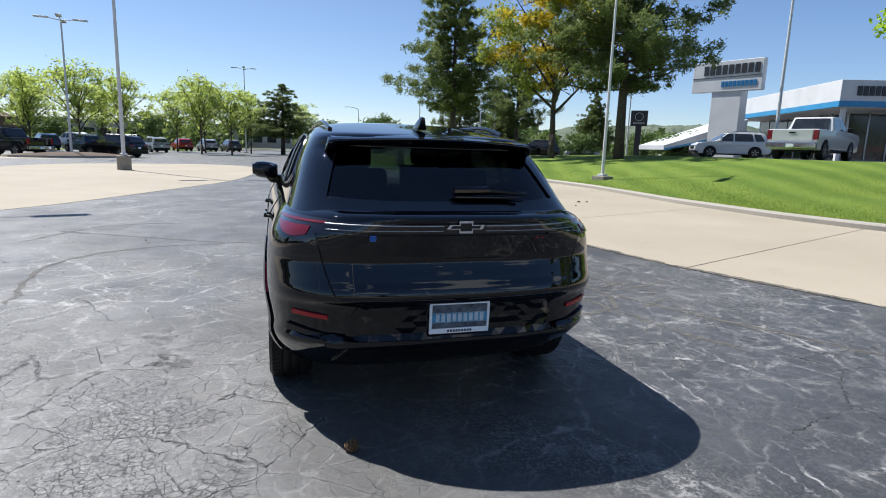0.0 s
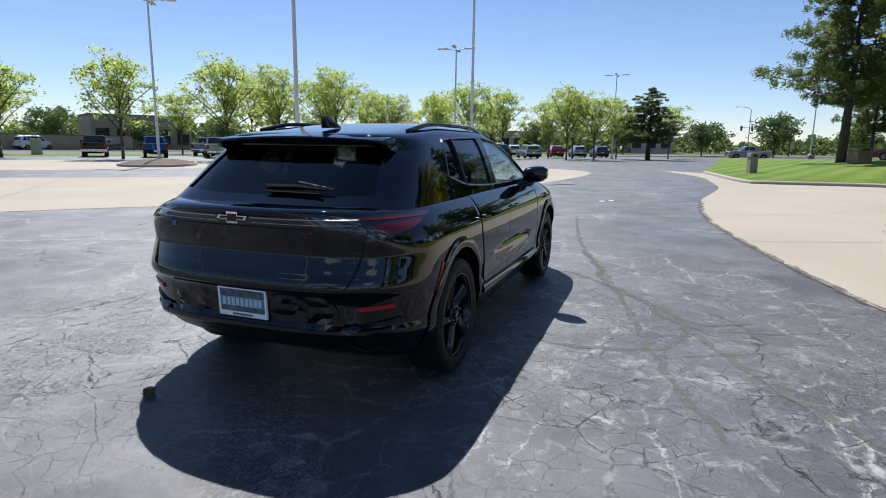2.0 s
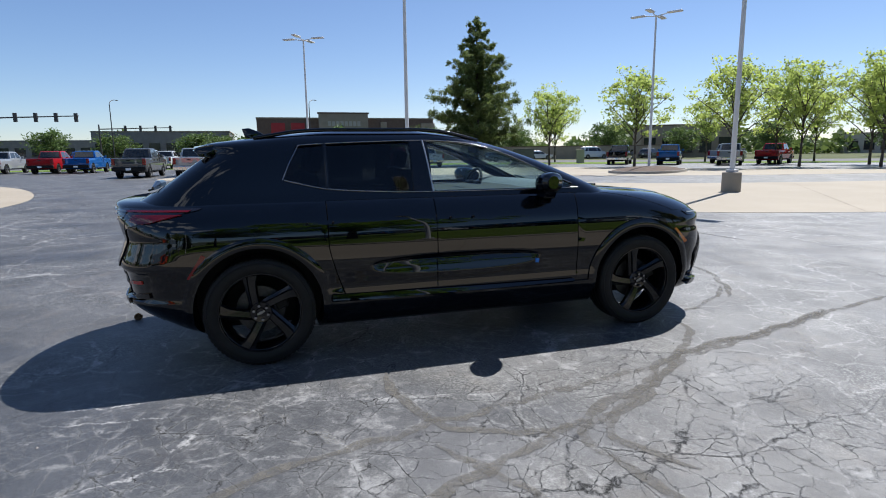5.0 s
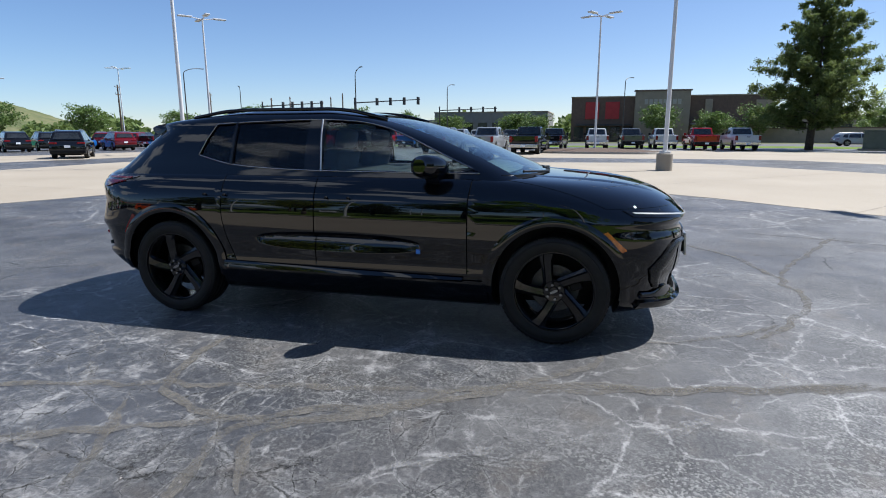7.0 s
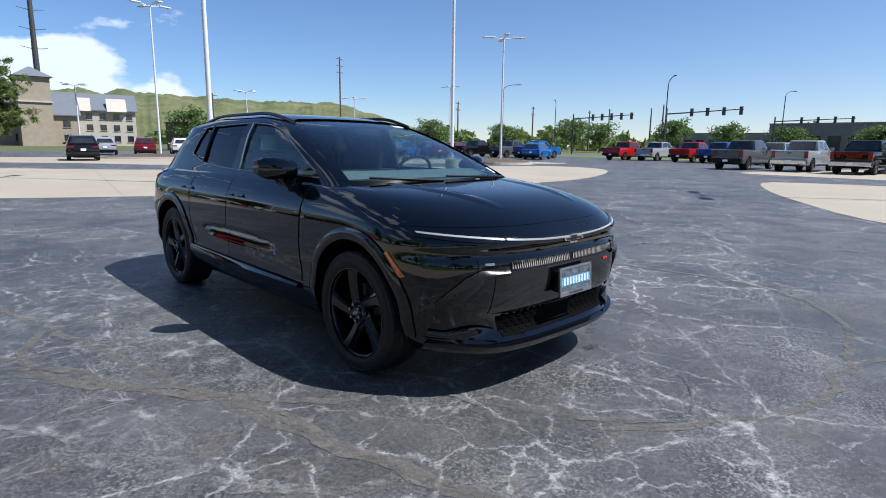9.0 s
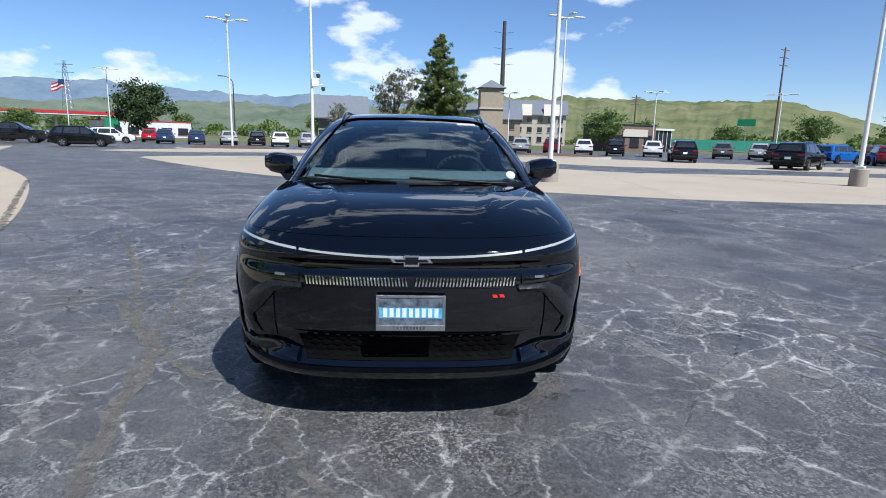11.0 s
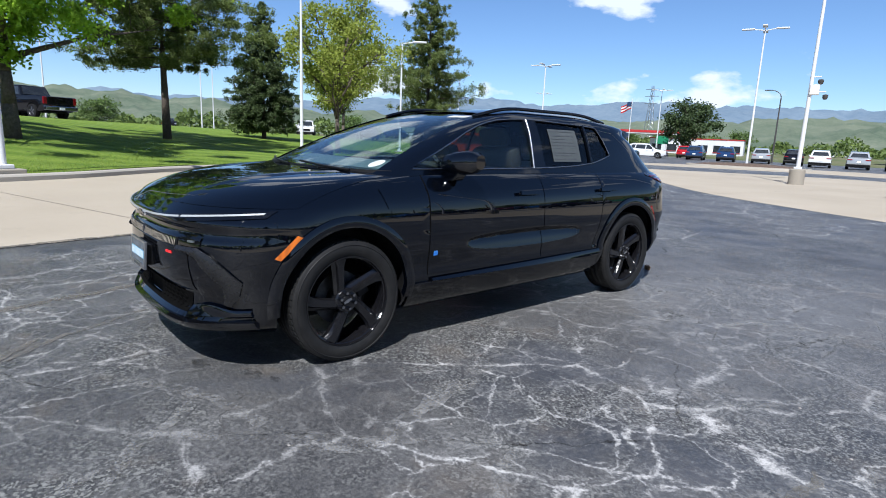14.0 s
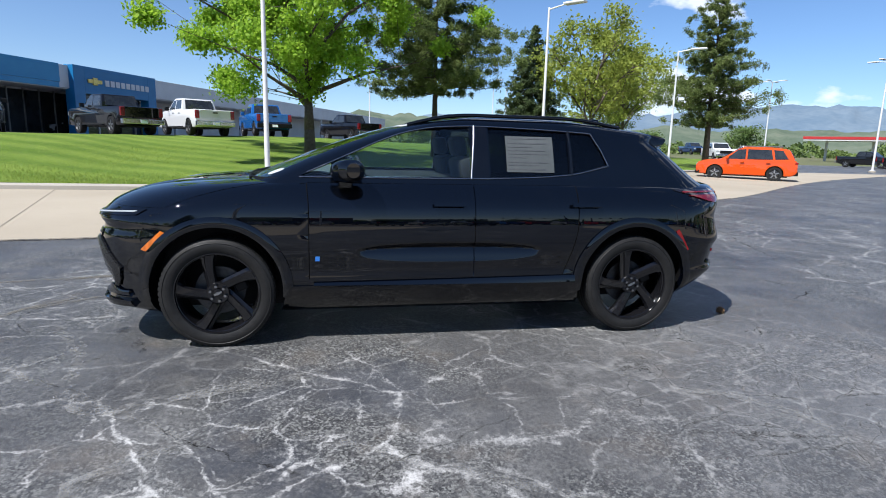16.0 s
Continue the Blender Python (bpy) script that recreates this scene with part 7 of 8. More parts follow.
# ---- trees ----
def leaf_cloud(name, centres, sizes, normals_up, material, parent, label, rng, aspect=0.55):
    """Many small leaf blades, one kite each, joined into one crown."""
    n = len(centres)
    c = np.asarray(centres, float)
    d = rng.normal(size=(n, 3)); d[:, 2] += normals_up
    d /= np.linalg.norm(d, axis=1)[:, None]
    up = rng.normal(size=(n, 3))
    a = np.cross(d, up); a /= np.linalg.norm(a, axis=1)[:, None]
    b = np.cross(d, a)
    s = np.asarray(sizes, float)[:, None]
    v = np.stack([c - a * s, c + b * s * aspect, c + a * s, c - b * s * aspect], axis=1).reshape(-1, 3)
    me = bpy.data.meshes.new(name)
    me.vertices.add(4 * n); me.vertices.foreach_set("co", v.ravel())
    me.loops.add(4 * n); me.loops.foreach_set("vertex_index", np.arange(4 * n))
    me.polygons.add(n); me.polygons.foreach_set("loop_start", np.arange(0, 4 * n, 4))
    me.update(calc_edges=True)
    me.materials.append(material)
    ob = new(name, me)
    ob.parent = parent
    return tagged(ob, label)


def limb(bm, pts, r0, r1, seg=8):
    k = len(pts) - 1
    for i in range(k):
        add_tube(bm, pts[i], pts[i + 1], r0 + (r1 - r0) * i / k, r0 + (r1 - r0) * (i + 1) / k, seg)


def broadleaf(label, h, spread, clear, material, seed, leaves=5200, leaf=0.12, vase=0.5, trunk=0.14, cat="tree", group="street trees", clump=0.55, mat2=None):
    """Trunk, spreading limbs and twigs, with leaves in clumps on the twig ends."""
    rng = np.random.default_rng(seed)
    t = thing("tree", label, cat, group)
    bm = bmesh.new()
    limb(bm, [(0, 0, -0.15), (0.03, 0.02, clear * 0.5), (0.0, 0.05, clear), (0.05, 0.0, clear + (h - clear) * 0.45)], trunk, trunk * 0.45)
    tips = []
    for i in range(13):
        a = 2 * math.pi * (i * 0.382 + rng.uniform(-0.05, 0.05))
        z0 = clear * 0.92 + (h - clear) * 0.42 * i / 12
        e = rng.uniform(0.72, 1.0)
        rr = spread * e * (0.62 + 0.38 * math.sin(math.pi * min(1, 0.25 + i / 14)))
        z1 = clear + (h - clear) * (0.22 + (0.70 - 0.25 * vase) * i / 12 + vase * 0.25) * rng.uniform(0.9, 1.08)
        p0 = Vector((0.03, 0.03, z0))
        p1 = Vector((math.cos(a) * rr * 0.45, math.sin(a) * rr * 0.45, z0 + (z1 - z0) * 0.55))
        p2 = Vector((math.cos(a + 0.2) * rr, math.sin(a + 0.2) * rr, min(z1, h - 0.2)))
        limb(bm, [p0, p1, p2], trunk * 0.42, 0.02, 6)
        for k in range(9):
            u = 0.30 + 0.70 * k / 8
            base = p1.lerp(p2, u) if k > 2 else p0.lerp(p1, 0.5 + u / 2)
            off = Vector(rng.normal(size=3)) * spread * 0.20
            off.z = abs(off.z) * 0.9 - 0.05
            tip = base + off
            tip.z = min(tip.z, h)
            limb(bm, [base, tip], 0.022, 0.008, 4)
            tips.append(tip)
    for k in range(12):
        tips.append(Vector((rng.normal() * spread * 0.22, rng.normal() * spread * 0.22, h - rng.uniform(0.1, 0.28) * (h - clear))))
    part("trunk", bm, BARK, t, "grey-brown trunk and limbs", True)
    tips = np.array([tuple(p) for p in tips])
    pick = rng.integers(0, len(tips), leaves)
    size = rng.uniform(0.55, 1.0, len(tips)) * clump
    c = tips[pick] + rng.normal(size=(leaves, 3)) * size[pick][:, None] * np.array([0.55, 0.55, 0.42])
    if mat2 is not None:
        gold = rng.random(len(tips)) < 0.6
        g = gold[pick]
        leaf_cloud("crown", c[~g], rng.uniform(0.6, 1.2, (~g).sum()) * leaf, 0.6, material, t, "", rng)
        leaf_cloud("crown_gold", c[g], rng.uniform(0.6, 1.2, g.sum()) * leaf, 0.6, mat2, t, "golden part of the crown", rng)
    else:
        leaf_cloud("crown", c, rng.uniform(0.6, 1.2, leaves) * leaf, 0.6, material, t, "", rng)
    return t


def conifer(label, h, spread, clear, material, seed, tiers=26, open_=0.35, lift=0.15, needles=15000, trunk=0.22, top=0.06, flat=0.16, blade=0.16, group="pines"):
    """A straight trunk with whorls of boughs that carry tufts of needles."""
    rng = np.random.default_rng(seed)
    t = thing("conifer", label, "tree", group)
    bm = bmesh.new()
    limb(bm, [(0, 0, -0.2), (0.05, 0.03, h * 0.4), (0.0, 0.0, h * 0.98)], trunk, 0.03, 10)
    tufts, widths = [], []
    for i in range(tiers):
        f = i / (tiers - 1)
        z = clear + (h - clear) * f
        reach = spread * ((1 - f) ** 0.75 + top) * (0.55 + 0.45 * min(1, f * 5 + 0.35))
        for k in range(6 if f < 0.75 else 4):
            a = 2 * math.pi * (k / 6 + i * 0.381) + rng.uniform(-0.4, 0.4)
            r = reach * rng.uniform(1 - open_ * 1.3, 1.08)
            up = lift * r + rng.uniform(-0.15, 0.2)
            tip = Vector((math.cos(a) * r, math.sin(a) * r, z + up))
            limb(bm, [(0, 0, z - 0.1), tip * 0.55 + Vector((0, 0, 0.45 * z - 0.06 * r)), tip], 0.045 * (1 - 0.6 * f), 0.012, 4)
            m = max(3, int(r / 0.24))
            for j in range(m):
                u = 0.22 + 0.80 * (j + rng.uniform(0, 0.8)) / m
                if rng.random() < open_ * 0.45:
                    continue
                tufts.append((tip.x * u + rng.normal() * 0.10 * r * u, tip.y * u + rng.normal() * 0.10 * r * u, z + up * u + rng.normal() * 0.09))
                widths.append(0.12 + 0.028 * r)
    part("trunk", bm, BARK, t, "straight rough trunk", True)
    tufts.append((0, 0, h)); widths.append(0.2)
    tufts, widths = np.array(tufts), np.array(widths)
    pick = rng.integers(0, len(tufts), needles)
    c = tufts[pick] + rng.normal(size=(needles, 3)) * widths[pick][:, None] * np.array([0.62, 0.62, flat / 0.26])
    leaf_cloud("crown", c, rng.uniform(0.6, 1.3, needles) * blade, 0.9, material, t, "", rng, 0.26)
    return t


def spot(x, y, turn=0.0, s=1.0, z=None, sz=None):
    zz = (ground_z(x, y) if x > 8 else 0.0) if z is None else z
    return pose(x, y, zz, 0, 0, turn) @ Matrix.Diagonal((s, s, sz or s, 1))


# young street trees along the lot edge
A = broadleaf("slender street tree in fresh spring leaf", 8.2, 2.7, 2.0, LEAF_SPRING, 3, 4200, 0.13, 0.7, 0.12)
B = broadleaf("slender street tree in fresh spring leaf", 7.4, 2.6, 1.9, LEAF_SPRING, 8, 3900, 0.13, 0.5, 0.12)
A.matrix_basis, B.matrix_basis = spot(-26.4, 42.0), spot(-30.6, 32.4, 40, 1.08)
for i, (x, y, s) in enumerate(((-29.9, 38.2, 0.98), (-38.3, 29.2, 1.02), (-27.0, 56.2, 0.85), (-23.5, 60.6, 0.95), (-25.3, 64.5, 0.95), (-18.6, 58.2, 1.05), (-8.2, 62.5, 1.0), (-5.1, 62.5, 0.92), (-37.0, 43.4, 1.0), (-30.8, 46.8, 1.0),
                               (-29.4, 56.8, 0.9), (-15.6, 61.5, 1.0), (-8.6, 70.0, 1.0), (-47.2, 25.6, 0.95), (-60.0, 33.0, 0.9), (-12.0, 72, 0.95), (-3.5, 74, 0.95), (-20, 72, 0.9), (-34, 62, 1.0), (-42, 54, 0.95), (3, 84, 0.9), (-50, 47, 0.9))):
    copy_thing((A, B)[i % 2], spot(x, y, 67 * i, s))
# far trees over the road and behind the lots
C = broadleaf("full green roadside tree in the distance", 6.0, 3.0, 1.2, leafy("far_tree_leaves", (0.050, 0.095, 0.025), (0.16, 0.23, 0.065), 0.3), 21, 3600, 0.20, 0.3, 0.12, group="far trees", clump=0.9)
C.matrix_basis = spot(-31, -88, 0, 1.05, 0)
for i, (x, y, s) in enumerate(((-110, -14, 1.0), (-106, -9, 0.8), (-101, 12, 0.9), (-97, 20, 0.85), (-99, 27, 0.9), (-120, -30, 1.0), (-118, -40, 1.0), (-126, -55, 1.1), (-120, -70, 1.2), (-130, -84, 1.3), (-118, -98, 1.3), (-104, -112, 1.3), (-92, -124, 1.2), (-74, -128, 1.0),
                               (-90, 60, 1.0), (-84, 72, 1.0), (-76, 84, 1.0), (-64, 96, 0.9), (-100, 45, 1.0), (-58, 112, 1.0), (-40, 118, 1.0), (-24, 124, 1.1), (-6, 130, 1.2), (10, 128, 1.2), (24, 132, 1.3), (36, 122, 1.1), (48, 110, 1.1), (60, 96, 1.1), (34, 78, 0.9), (28, 66, 0.9), (46, 60, 0.8),
                               (20, -190, 1.0), (34, -204, 1.2), (6, -188, 1.2), (76, -190, 1.1), (100, -164, 1.0), (90, -176, 1.0), (102, -84, 1.0), (116, -70, 1.0), (124, -48, 1.0), (80, -118, 1.0), (-50, -120, 1.0), (-12, -140, 1.0), (130, -20, 1.1), (128, 2, 1.1), (38, 44, 0.7), (33, 54, 0.6))):
    copy_thing(C, spot(x, y, 53 * i, s * 1.05, 0.0, s * (0.85 + 0.25 * ((i * 7) % 5) / 4)))
# pines
P1 = conifer("tall shaggy pine with a bare lower trunk", 15.5, 5.5, 3.9, NEEDLE, 5, 24, 0.55, 0.10, 64000, 0.32, 0.14, blade=0.135)
P1.matrix_basis = spot(13.2, 40.0, 0, 1.0)
copy_thing(P1, spot(19.0, 25.0, 100, 1.05))
copy_thing(P1, spot(30.4, -24.3, 60, 0.745))
copy_thing(P1, spot(25.5, 55.0, 200, 0.85))
copy_thing(P1, spot(21.0, 62.0, 290, 0.7))
PM = conifer("broad old pine leaning over the lawn", 18.0, 7.8, 6.0, NEEDLE, 15, 17, 0.62, 0.0, 110000, 0.38, 0.35, blade=0.16)
PM.matrix_basis = spot(25.4, -4.6, 30, 0.54)
PW = conifer("tall dense green pine on the verge", 14.5, 6.3, 1.9, NEEDLE, 25, 28, 0.5, 0.16, 90000, 0.34, 0.06, blade=0.16)
PW.matrix_basis = spot(-52.0, 19.6, 0, 1.0)
SP = conifer("pointed dark spruce behind the lawn", 13.5, 4.2, 0.9, NEEDLE_BLUE, 35, 34, 0.15, -0.05, 80000, 0.24, 0.03, blade=0.16)
SP.matrix_basis = spot(33.0, -12.6, 0, 0.62)
S3 = conifer("green pine beside the far lot", 12.6, 4.6, 1.4, NEEDLE, 45, 26, 0.35, 0.18, 46000, 0.26, 0.06, blade=0.18)
S3.matrix_basis = spot(-3.1, -62.5, 0, 1.0)
copy_thing(P1, spot(0.5, 72.0, 80, 1.0, None, 0.56))
copy_thing(S3, spot(30, 72, 80, 0.75))
copy_thing(S3, spot(36, 56, 20, 0.6))
copy_thing(S3, spot(27, 62, 20, 0.55))
# leafy trees of the lawn
M = broadleaf("broad maple with bright green leaves", 15.5, 9.6, 3.2, LEAF_MAPLE, 51, 95000, 0.135, -0.4, 0.40, group="lawn trees", clump=1.05)
M.matrix_basis = spot(19.57, 1.62, 0, 0.63)
G = broadleaf("large tree with green and golden spring leaves", 12.5, 5.0, 3.2, LEAF_OLIVE, 61, 26000, 0.13, 0.5, 0.26, group="lawn trees", clump=0.8, mat2=LEAF_GOLD)
G.matrix_basis = spot(17.6, 31.0, 0, 1.0)
T = broadleaf("young green tree beside the drive", 8.6, 3.4, 2.0, LEAF_OLIVE, 71, 15000, 0.10, 0.4, 0.17, group="lawn trees", clump=0.7)
T.matrix_basis = spot(22.6, -12.1, 0, 0.88)
copy_thing(T, spot(46.5, -26.6, 50, 1.3, 1.0))
copy_thing(T, spot(51.0, -28.5, 150, 1.1, 1.0))
W = broadleaf("greyish half-bare cottonwood behind the lot", 9.5, 2.8, 1.6, leafy("dusty_leaves", (0.091, 0.098, 0.049), (0.168, 0.168, 0.098), 0.2), 81, 4200, 0.15, 0.8, 0.22, group="lot trees", clump=0.6)
W.matrix_basis = spot(2.2, -68.0)
copy_thing(W, spot(13.0, -98.0, 70, 0.72, 0))
D = broadleaf("dense dark rounded tree by the road", 9.0, 4.4, 1.2, leafy("dark_leaves", (0.0245, 0.0455, 0.014), (0.063, 0.091, 0.035), 0.15), 91, 7000, 0.24, 0.2, 0.25, group="lot trees", clump=1.2)
D.matrix_basis = spot(43.0, -90.5, 0, 1.0, 0)

# the far treeline that closes the plain
rng = np.random.default_rng(77)
nw = 60000
az = np.radians(rng.uniform(-180, 180, nw))
rad = rng.uniform(0, 1, nw) * 46 + 176 + 110 * np.clip(np.cos(az - 2.79) * 2.2 - 0.6, 0, 1) + 26 * np.sin(az * 9) + 14 * np.sin(az * 23 + 1)
top = 4.6 + 1.7 * np.sin(az * 31) + 1.4 * np.sin(az * 67 + 2) + 1.1 * np.sin(az * 143 + 1) + 0.9 * np.sin(rad * 0.5)
ht = np.clip(top, 1.6, 9) * rng.random(nw) ** 0.7
woods = leaf_cloud("far_woods", np.stack([rad * np.sin(az), rad * np.cos(az), ht], 1), rng.uniform(0.5, 1.3, nw), 0.5, leafy("far_leaves", (0.049, 0.084, 0.021), (0.168, 0.224, 0.063), 0.3), None, "", rng, 0.7)
tagged(woods, "distant green trees along the edge of the plain", "woods", kind="stuff")

# ---- buildings and distance ----
WALL_WHITE = grainy("white_wall_panel", (0.496, 0.504, 0.512), (0.592, 0.6, 0.608), 0.6, 0.5)
WALL_BROWN = grainy("brown_brick_wall", (0.105, 0.07, 0.0525), (0.154, 0.105, 0.077), 2.0, 0.9, fine=20)
WALL_TAN = grainy("tan_stucco", (0.252, 0.21, 0.154), (0.322, 0.273, 0.203), 1.0, 0.9, fine=12)
WALL_GREY = grainy("grey_siding", (0.154, 0.154, 0.154), (0.224, 0.217, 0.21), 1.0, 0.8, fine=8)
WALL_CREAM = grainy("cream_stucco", (0.385, 0.35, 0.294), (0.448, 0.413, 0.35), 1.0, 0.9, fine=8)
ROOF_SLATE = grainy("blue_grey_shingle", (0.091, 0.105, 0.126), (0.14, 0.154, 0.175), 3.0, 0.8, fine=20)
ROOF_BROWN = grainy("brown_shingle", (0.112, 0.07, 0.0525), (0.161, 0.105, 0.077), 3.0, 0.85, fine=20)
PANEL_RED = grainy("red_wall_panel", (0.315, 0.0105, 0.014), (0.385, 0.021, 0.021), 1.5, 0.5)
PANEL_BLUE = grainy("blue_portal_panel", (0.007, 0.119, 0.294), (0.014, 0.154, 0.35), 1.0, 0.35)
STRIPE_BLUE = grainy("light_blue_stripe", (0.021, 0.196, 0.406), (0.035, 0.238, 0.448), 1.0, 0.35)
GOLD = grainy("gold_emblem", (0.55, 0.40, 0.10), (0.65, 0.50, 0.16), 6.0, 0.3, metal=0.6)
SHOPGLASS = grainy("dark_shop_glass", (0.012, 0.016, 0.02), (0.03, 0.036, 0.042), 0.5, 0.06, coat=0.5)
SIGN_DARK = grainy("dark_sign_face", (0.015, 0.016, 0.02), (0.03, 0.03, 0.035), 2.0, 0.4)
SIGN_GREEN = grainy("green_road_sign", (0.005, 0.16, 0.07), (0.01, 0.20, 0.09), 2.0, 0.5)


def bars(parent, name, n, x0, x1, z0, z1, y, material, depth=0.05):
    """A row of plain bars, one a letter."""
    w = (x1 - x0) / n
    for i in range(n):
        box_part(name, (x0 + w * (i + 0.12), x0 + w * (i + 0.86), y - depth, y, z0, z1), material, parent)


def block(name, label, x, y, turn, w, d, h, wall, roof=None, z=0.0, cols=0, rows=1, glass=SHOPGLASS, parapet=0.4, base=0.9):
    """A flat-roofed building: walls, coping and front windows along local -y."""
    t = thing(name, label, "building", at=pose(x, y, z, 0, 0, turn))
    box_part("wall", (-w / 2, w / 2, 0, d, -1.0, h), wall, t)
    box_part("coping", (-w / 2 - 0.1, w / 2 + 0.1, -0.1, d + 0.1, h, h + 0.22), roof or wall, t)
    for r in range(rows):
        for c in range(cols):
            cx = -w / 2 + w * (c + 0.5) / cols
            z0 = base + r * (h - base) / rows
            hw, hh = w / cols * 0.32, (h - base) / rows * 0.55
            win = box_part("window", (cx - hw, cx + hw, -0.06, 0.05, z0, z0 + hh), glass, t)
            box_part("sill", (cx - hw - 0.08, cx + hw + 0.08, -0.16, 0.02, z0 - 0.12, z0 - 0.02), roof or wall, win)
    return t


# dealership on the upper lot: long low white hall with a blue portal and a canopy wing
hall = thing("dealership_hall", "long low white showroom with a light blue roof stripe", "building", at=pose(40.2, 28.7, 1.45, 0, 0, -22.0))
# local x runs along the front, local y away from the yard
box_part("wall", (3.0, 110, 4.0, 20, -0.6, 4.0), WALL_WHITE, hall)
box_part("fascia", (0, 110, 0.0, 21, 4.05, 6.0), WALL_WHITE, hall, "deep white fascia", 0.03)
box_part("stripe", (-0.06, 12.5, -0.06, 0.0, 4.02, 4.45), STRIPE_BLUE, hall, "light blue stripe")
box_part("stripe", (-0.06, 0.0, 0.0, 21, 4.02, 4.45), STRIPE_BLUE, hall, "light blue stripe")
box_part("soffit", (0.1, 109, 0.1, 20.5, 3.96, 4.02), WALL_WHITE, hall)
for i in range(8):
    y0 = 4.2 + 1.9 * i
    box_part("shop_window", (2.9, 3.02, y0 + 0.06, y0 + 1.84, 0.1, 3.8), SHOPGLASS, hall)
    box_part("window_mullion", (2.84, 3.0, y0 - 0.05, y0 + 0.05, 0.0, 3.96), STEEL, hall)
for i in range(16):
    x0 = 3.0 + 1.6 * i
    box_part("shop_window", (x0 + 0.06, x0 + 1.54, 3.9, 4.02, 0.1, 3.8), SHOPGLASS, hall)
    box_part("window_mullion", (x0 - 0.05, x0 + 0.05, 3.84, 4.0, 0.0, 3.96), STEEL, hall)
for i in range(6):
    box_part("column", (14 * i + 0.5, 14 * i + 0.8, 0.4, 0.7, -0.3, 3.98), WALL_WHITE, hall)
bars(hall, "fascia_bar", 9, 1.1, 5.0, 4.85, 5.55, 0.0, SIGN_DARK, 0.10)
box_part("blue_fascia", (5.6, 12.6, -0.07, 0.0, 4.47, 6.04), STRIPE_BLUE, hall, "blue fascia panel beside the portal", 0.02)
portal = thing("entrance_portal", "tall bright blue entrance portal with a gold emblem", "building entrance", at=pose(52.8, 23.6, 1.45, 0, 0, -21) @ Matrix.Diagonal((1.56, 1.0, 1.09, 1)))
for x0, x1, z0, z1 in ((0.0, 0.8, -0.5, 5.6), (6.2, 7.0, -0.5, 5.6), (0.8, 6.2, 3.4, 5.6)):
    box_part("panel", (x0, x1, -0.5, 0.45, z0, z1), PANEL_BLUE, portal, "blue panel", 0.02)
box_part("door_glass", (0.8, 6.2, 0.6, 0.7, -0.2, 3.4), SHOPGLASS, portal)
for i in range(4):
    box_part("door_frame", (0.8 + 1.6 * i - 0.04, 0.8 + 1.6 * i + 0.04, 0.5, 0.72, -0.2, 3.4), STEEL, portal)
box_part("emblem", (1.0, 2.1, -0.60, -0.5, 4.3, 4.62), GOLD, portal, "gold winged emblem", 0.03)
box_part("emblem_bar", (1.38, 1.72, -0.62, -0.5, 4.15, 4.77), GOLD, portal, "", 0.02)
bars(portal, "portal_bar", 9, 2.3, 6.3, 4.2, 4.7, -0.50, WALL_WHITE, 0.06)

sign = thing("pylon_sign", "white box sign on a broad tan leg", "sign", at=pose(38.2, 36.6, 1.0, 0, 0, -70))
box_part("leg", (-2.1, 0.5, -0.6, 0.6, -0.5, 6.2), WALL_WHITE, sign, "broad tan leg", 0.02)
box_part("sign_box", (-4.0, 2.2, -0.7, -0.1, 6.1, 8.7), WALL_WHITE, sign, "white lit box", 0.04)
box_part("sign_divider", (-3.95, 2.15, -0.74, -0.70, 7.30, 7.36), POLE_DARK, sign)
bars(sign, "sign_bar", 9, -3.0, 2.0, 7.55, 8.35, -0.70, SIGN_DARK)
bars(sign, "sign_bar_small", 9, -1.3, 1.8, 6.5, 6.95, -0.70, PANEL_BLUE)
ramp = thing("canopy_wing", "low white sloped canopy with a blue edge", "canopy", at=pose(34.2, 42.6, 1.2, 0, 0, -92))
bm = bmesh.new()
prism(bm, [(0, 0.75), (0, 1.15), (9, 3.9), (9, 2.5)], -2, 2)
part("canopy_roof", bm, WALL_WHITE, ramp)
box_part("canopy_wall", (-1.9, 1.9, 5, 8.8, -0.6, 2.0), WALL_WHITE, ramp)
bm = bmesh.new()
prism(bm, [(0, 0.72), (0, 0.86), (9, 2.8), (9, 2.45)], 2.0, 2.05)
part("canopy_edge", bm, STRIPE_BLUE, ramp, "blue canopy edge")
dark_sign = thing("dark_sign", "small dark sign panel on a post", "sign", at=pose(36.4, 48, 1.0, 0, 0, -38))
box_part("post", (-0.3, 0.3, -0.15, 0.15, -0.4, 3.6), SIGN_DARK, dark_sign)
box_part("panel", (-0.85, 0.85, -0.2, 0.2, 3.4, 5.0), SIGN_DARK, dark_sign, "dark panel", 0.03)
crease(lathe("ring", [(0.38, -0.02), (0.38, 0.02), (0.44, 0.02), (0.44, -0.02)], STEEL, dark_sign, "silver ring", 24)).matrix_basis = pose(0, -0.22, 4.35, 0, 0, 90)
bars(dark_sign, "panel_bar", 5, -0.6, 0.6, 3.6, 3.8, -0.20, STEEL, 0.03)

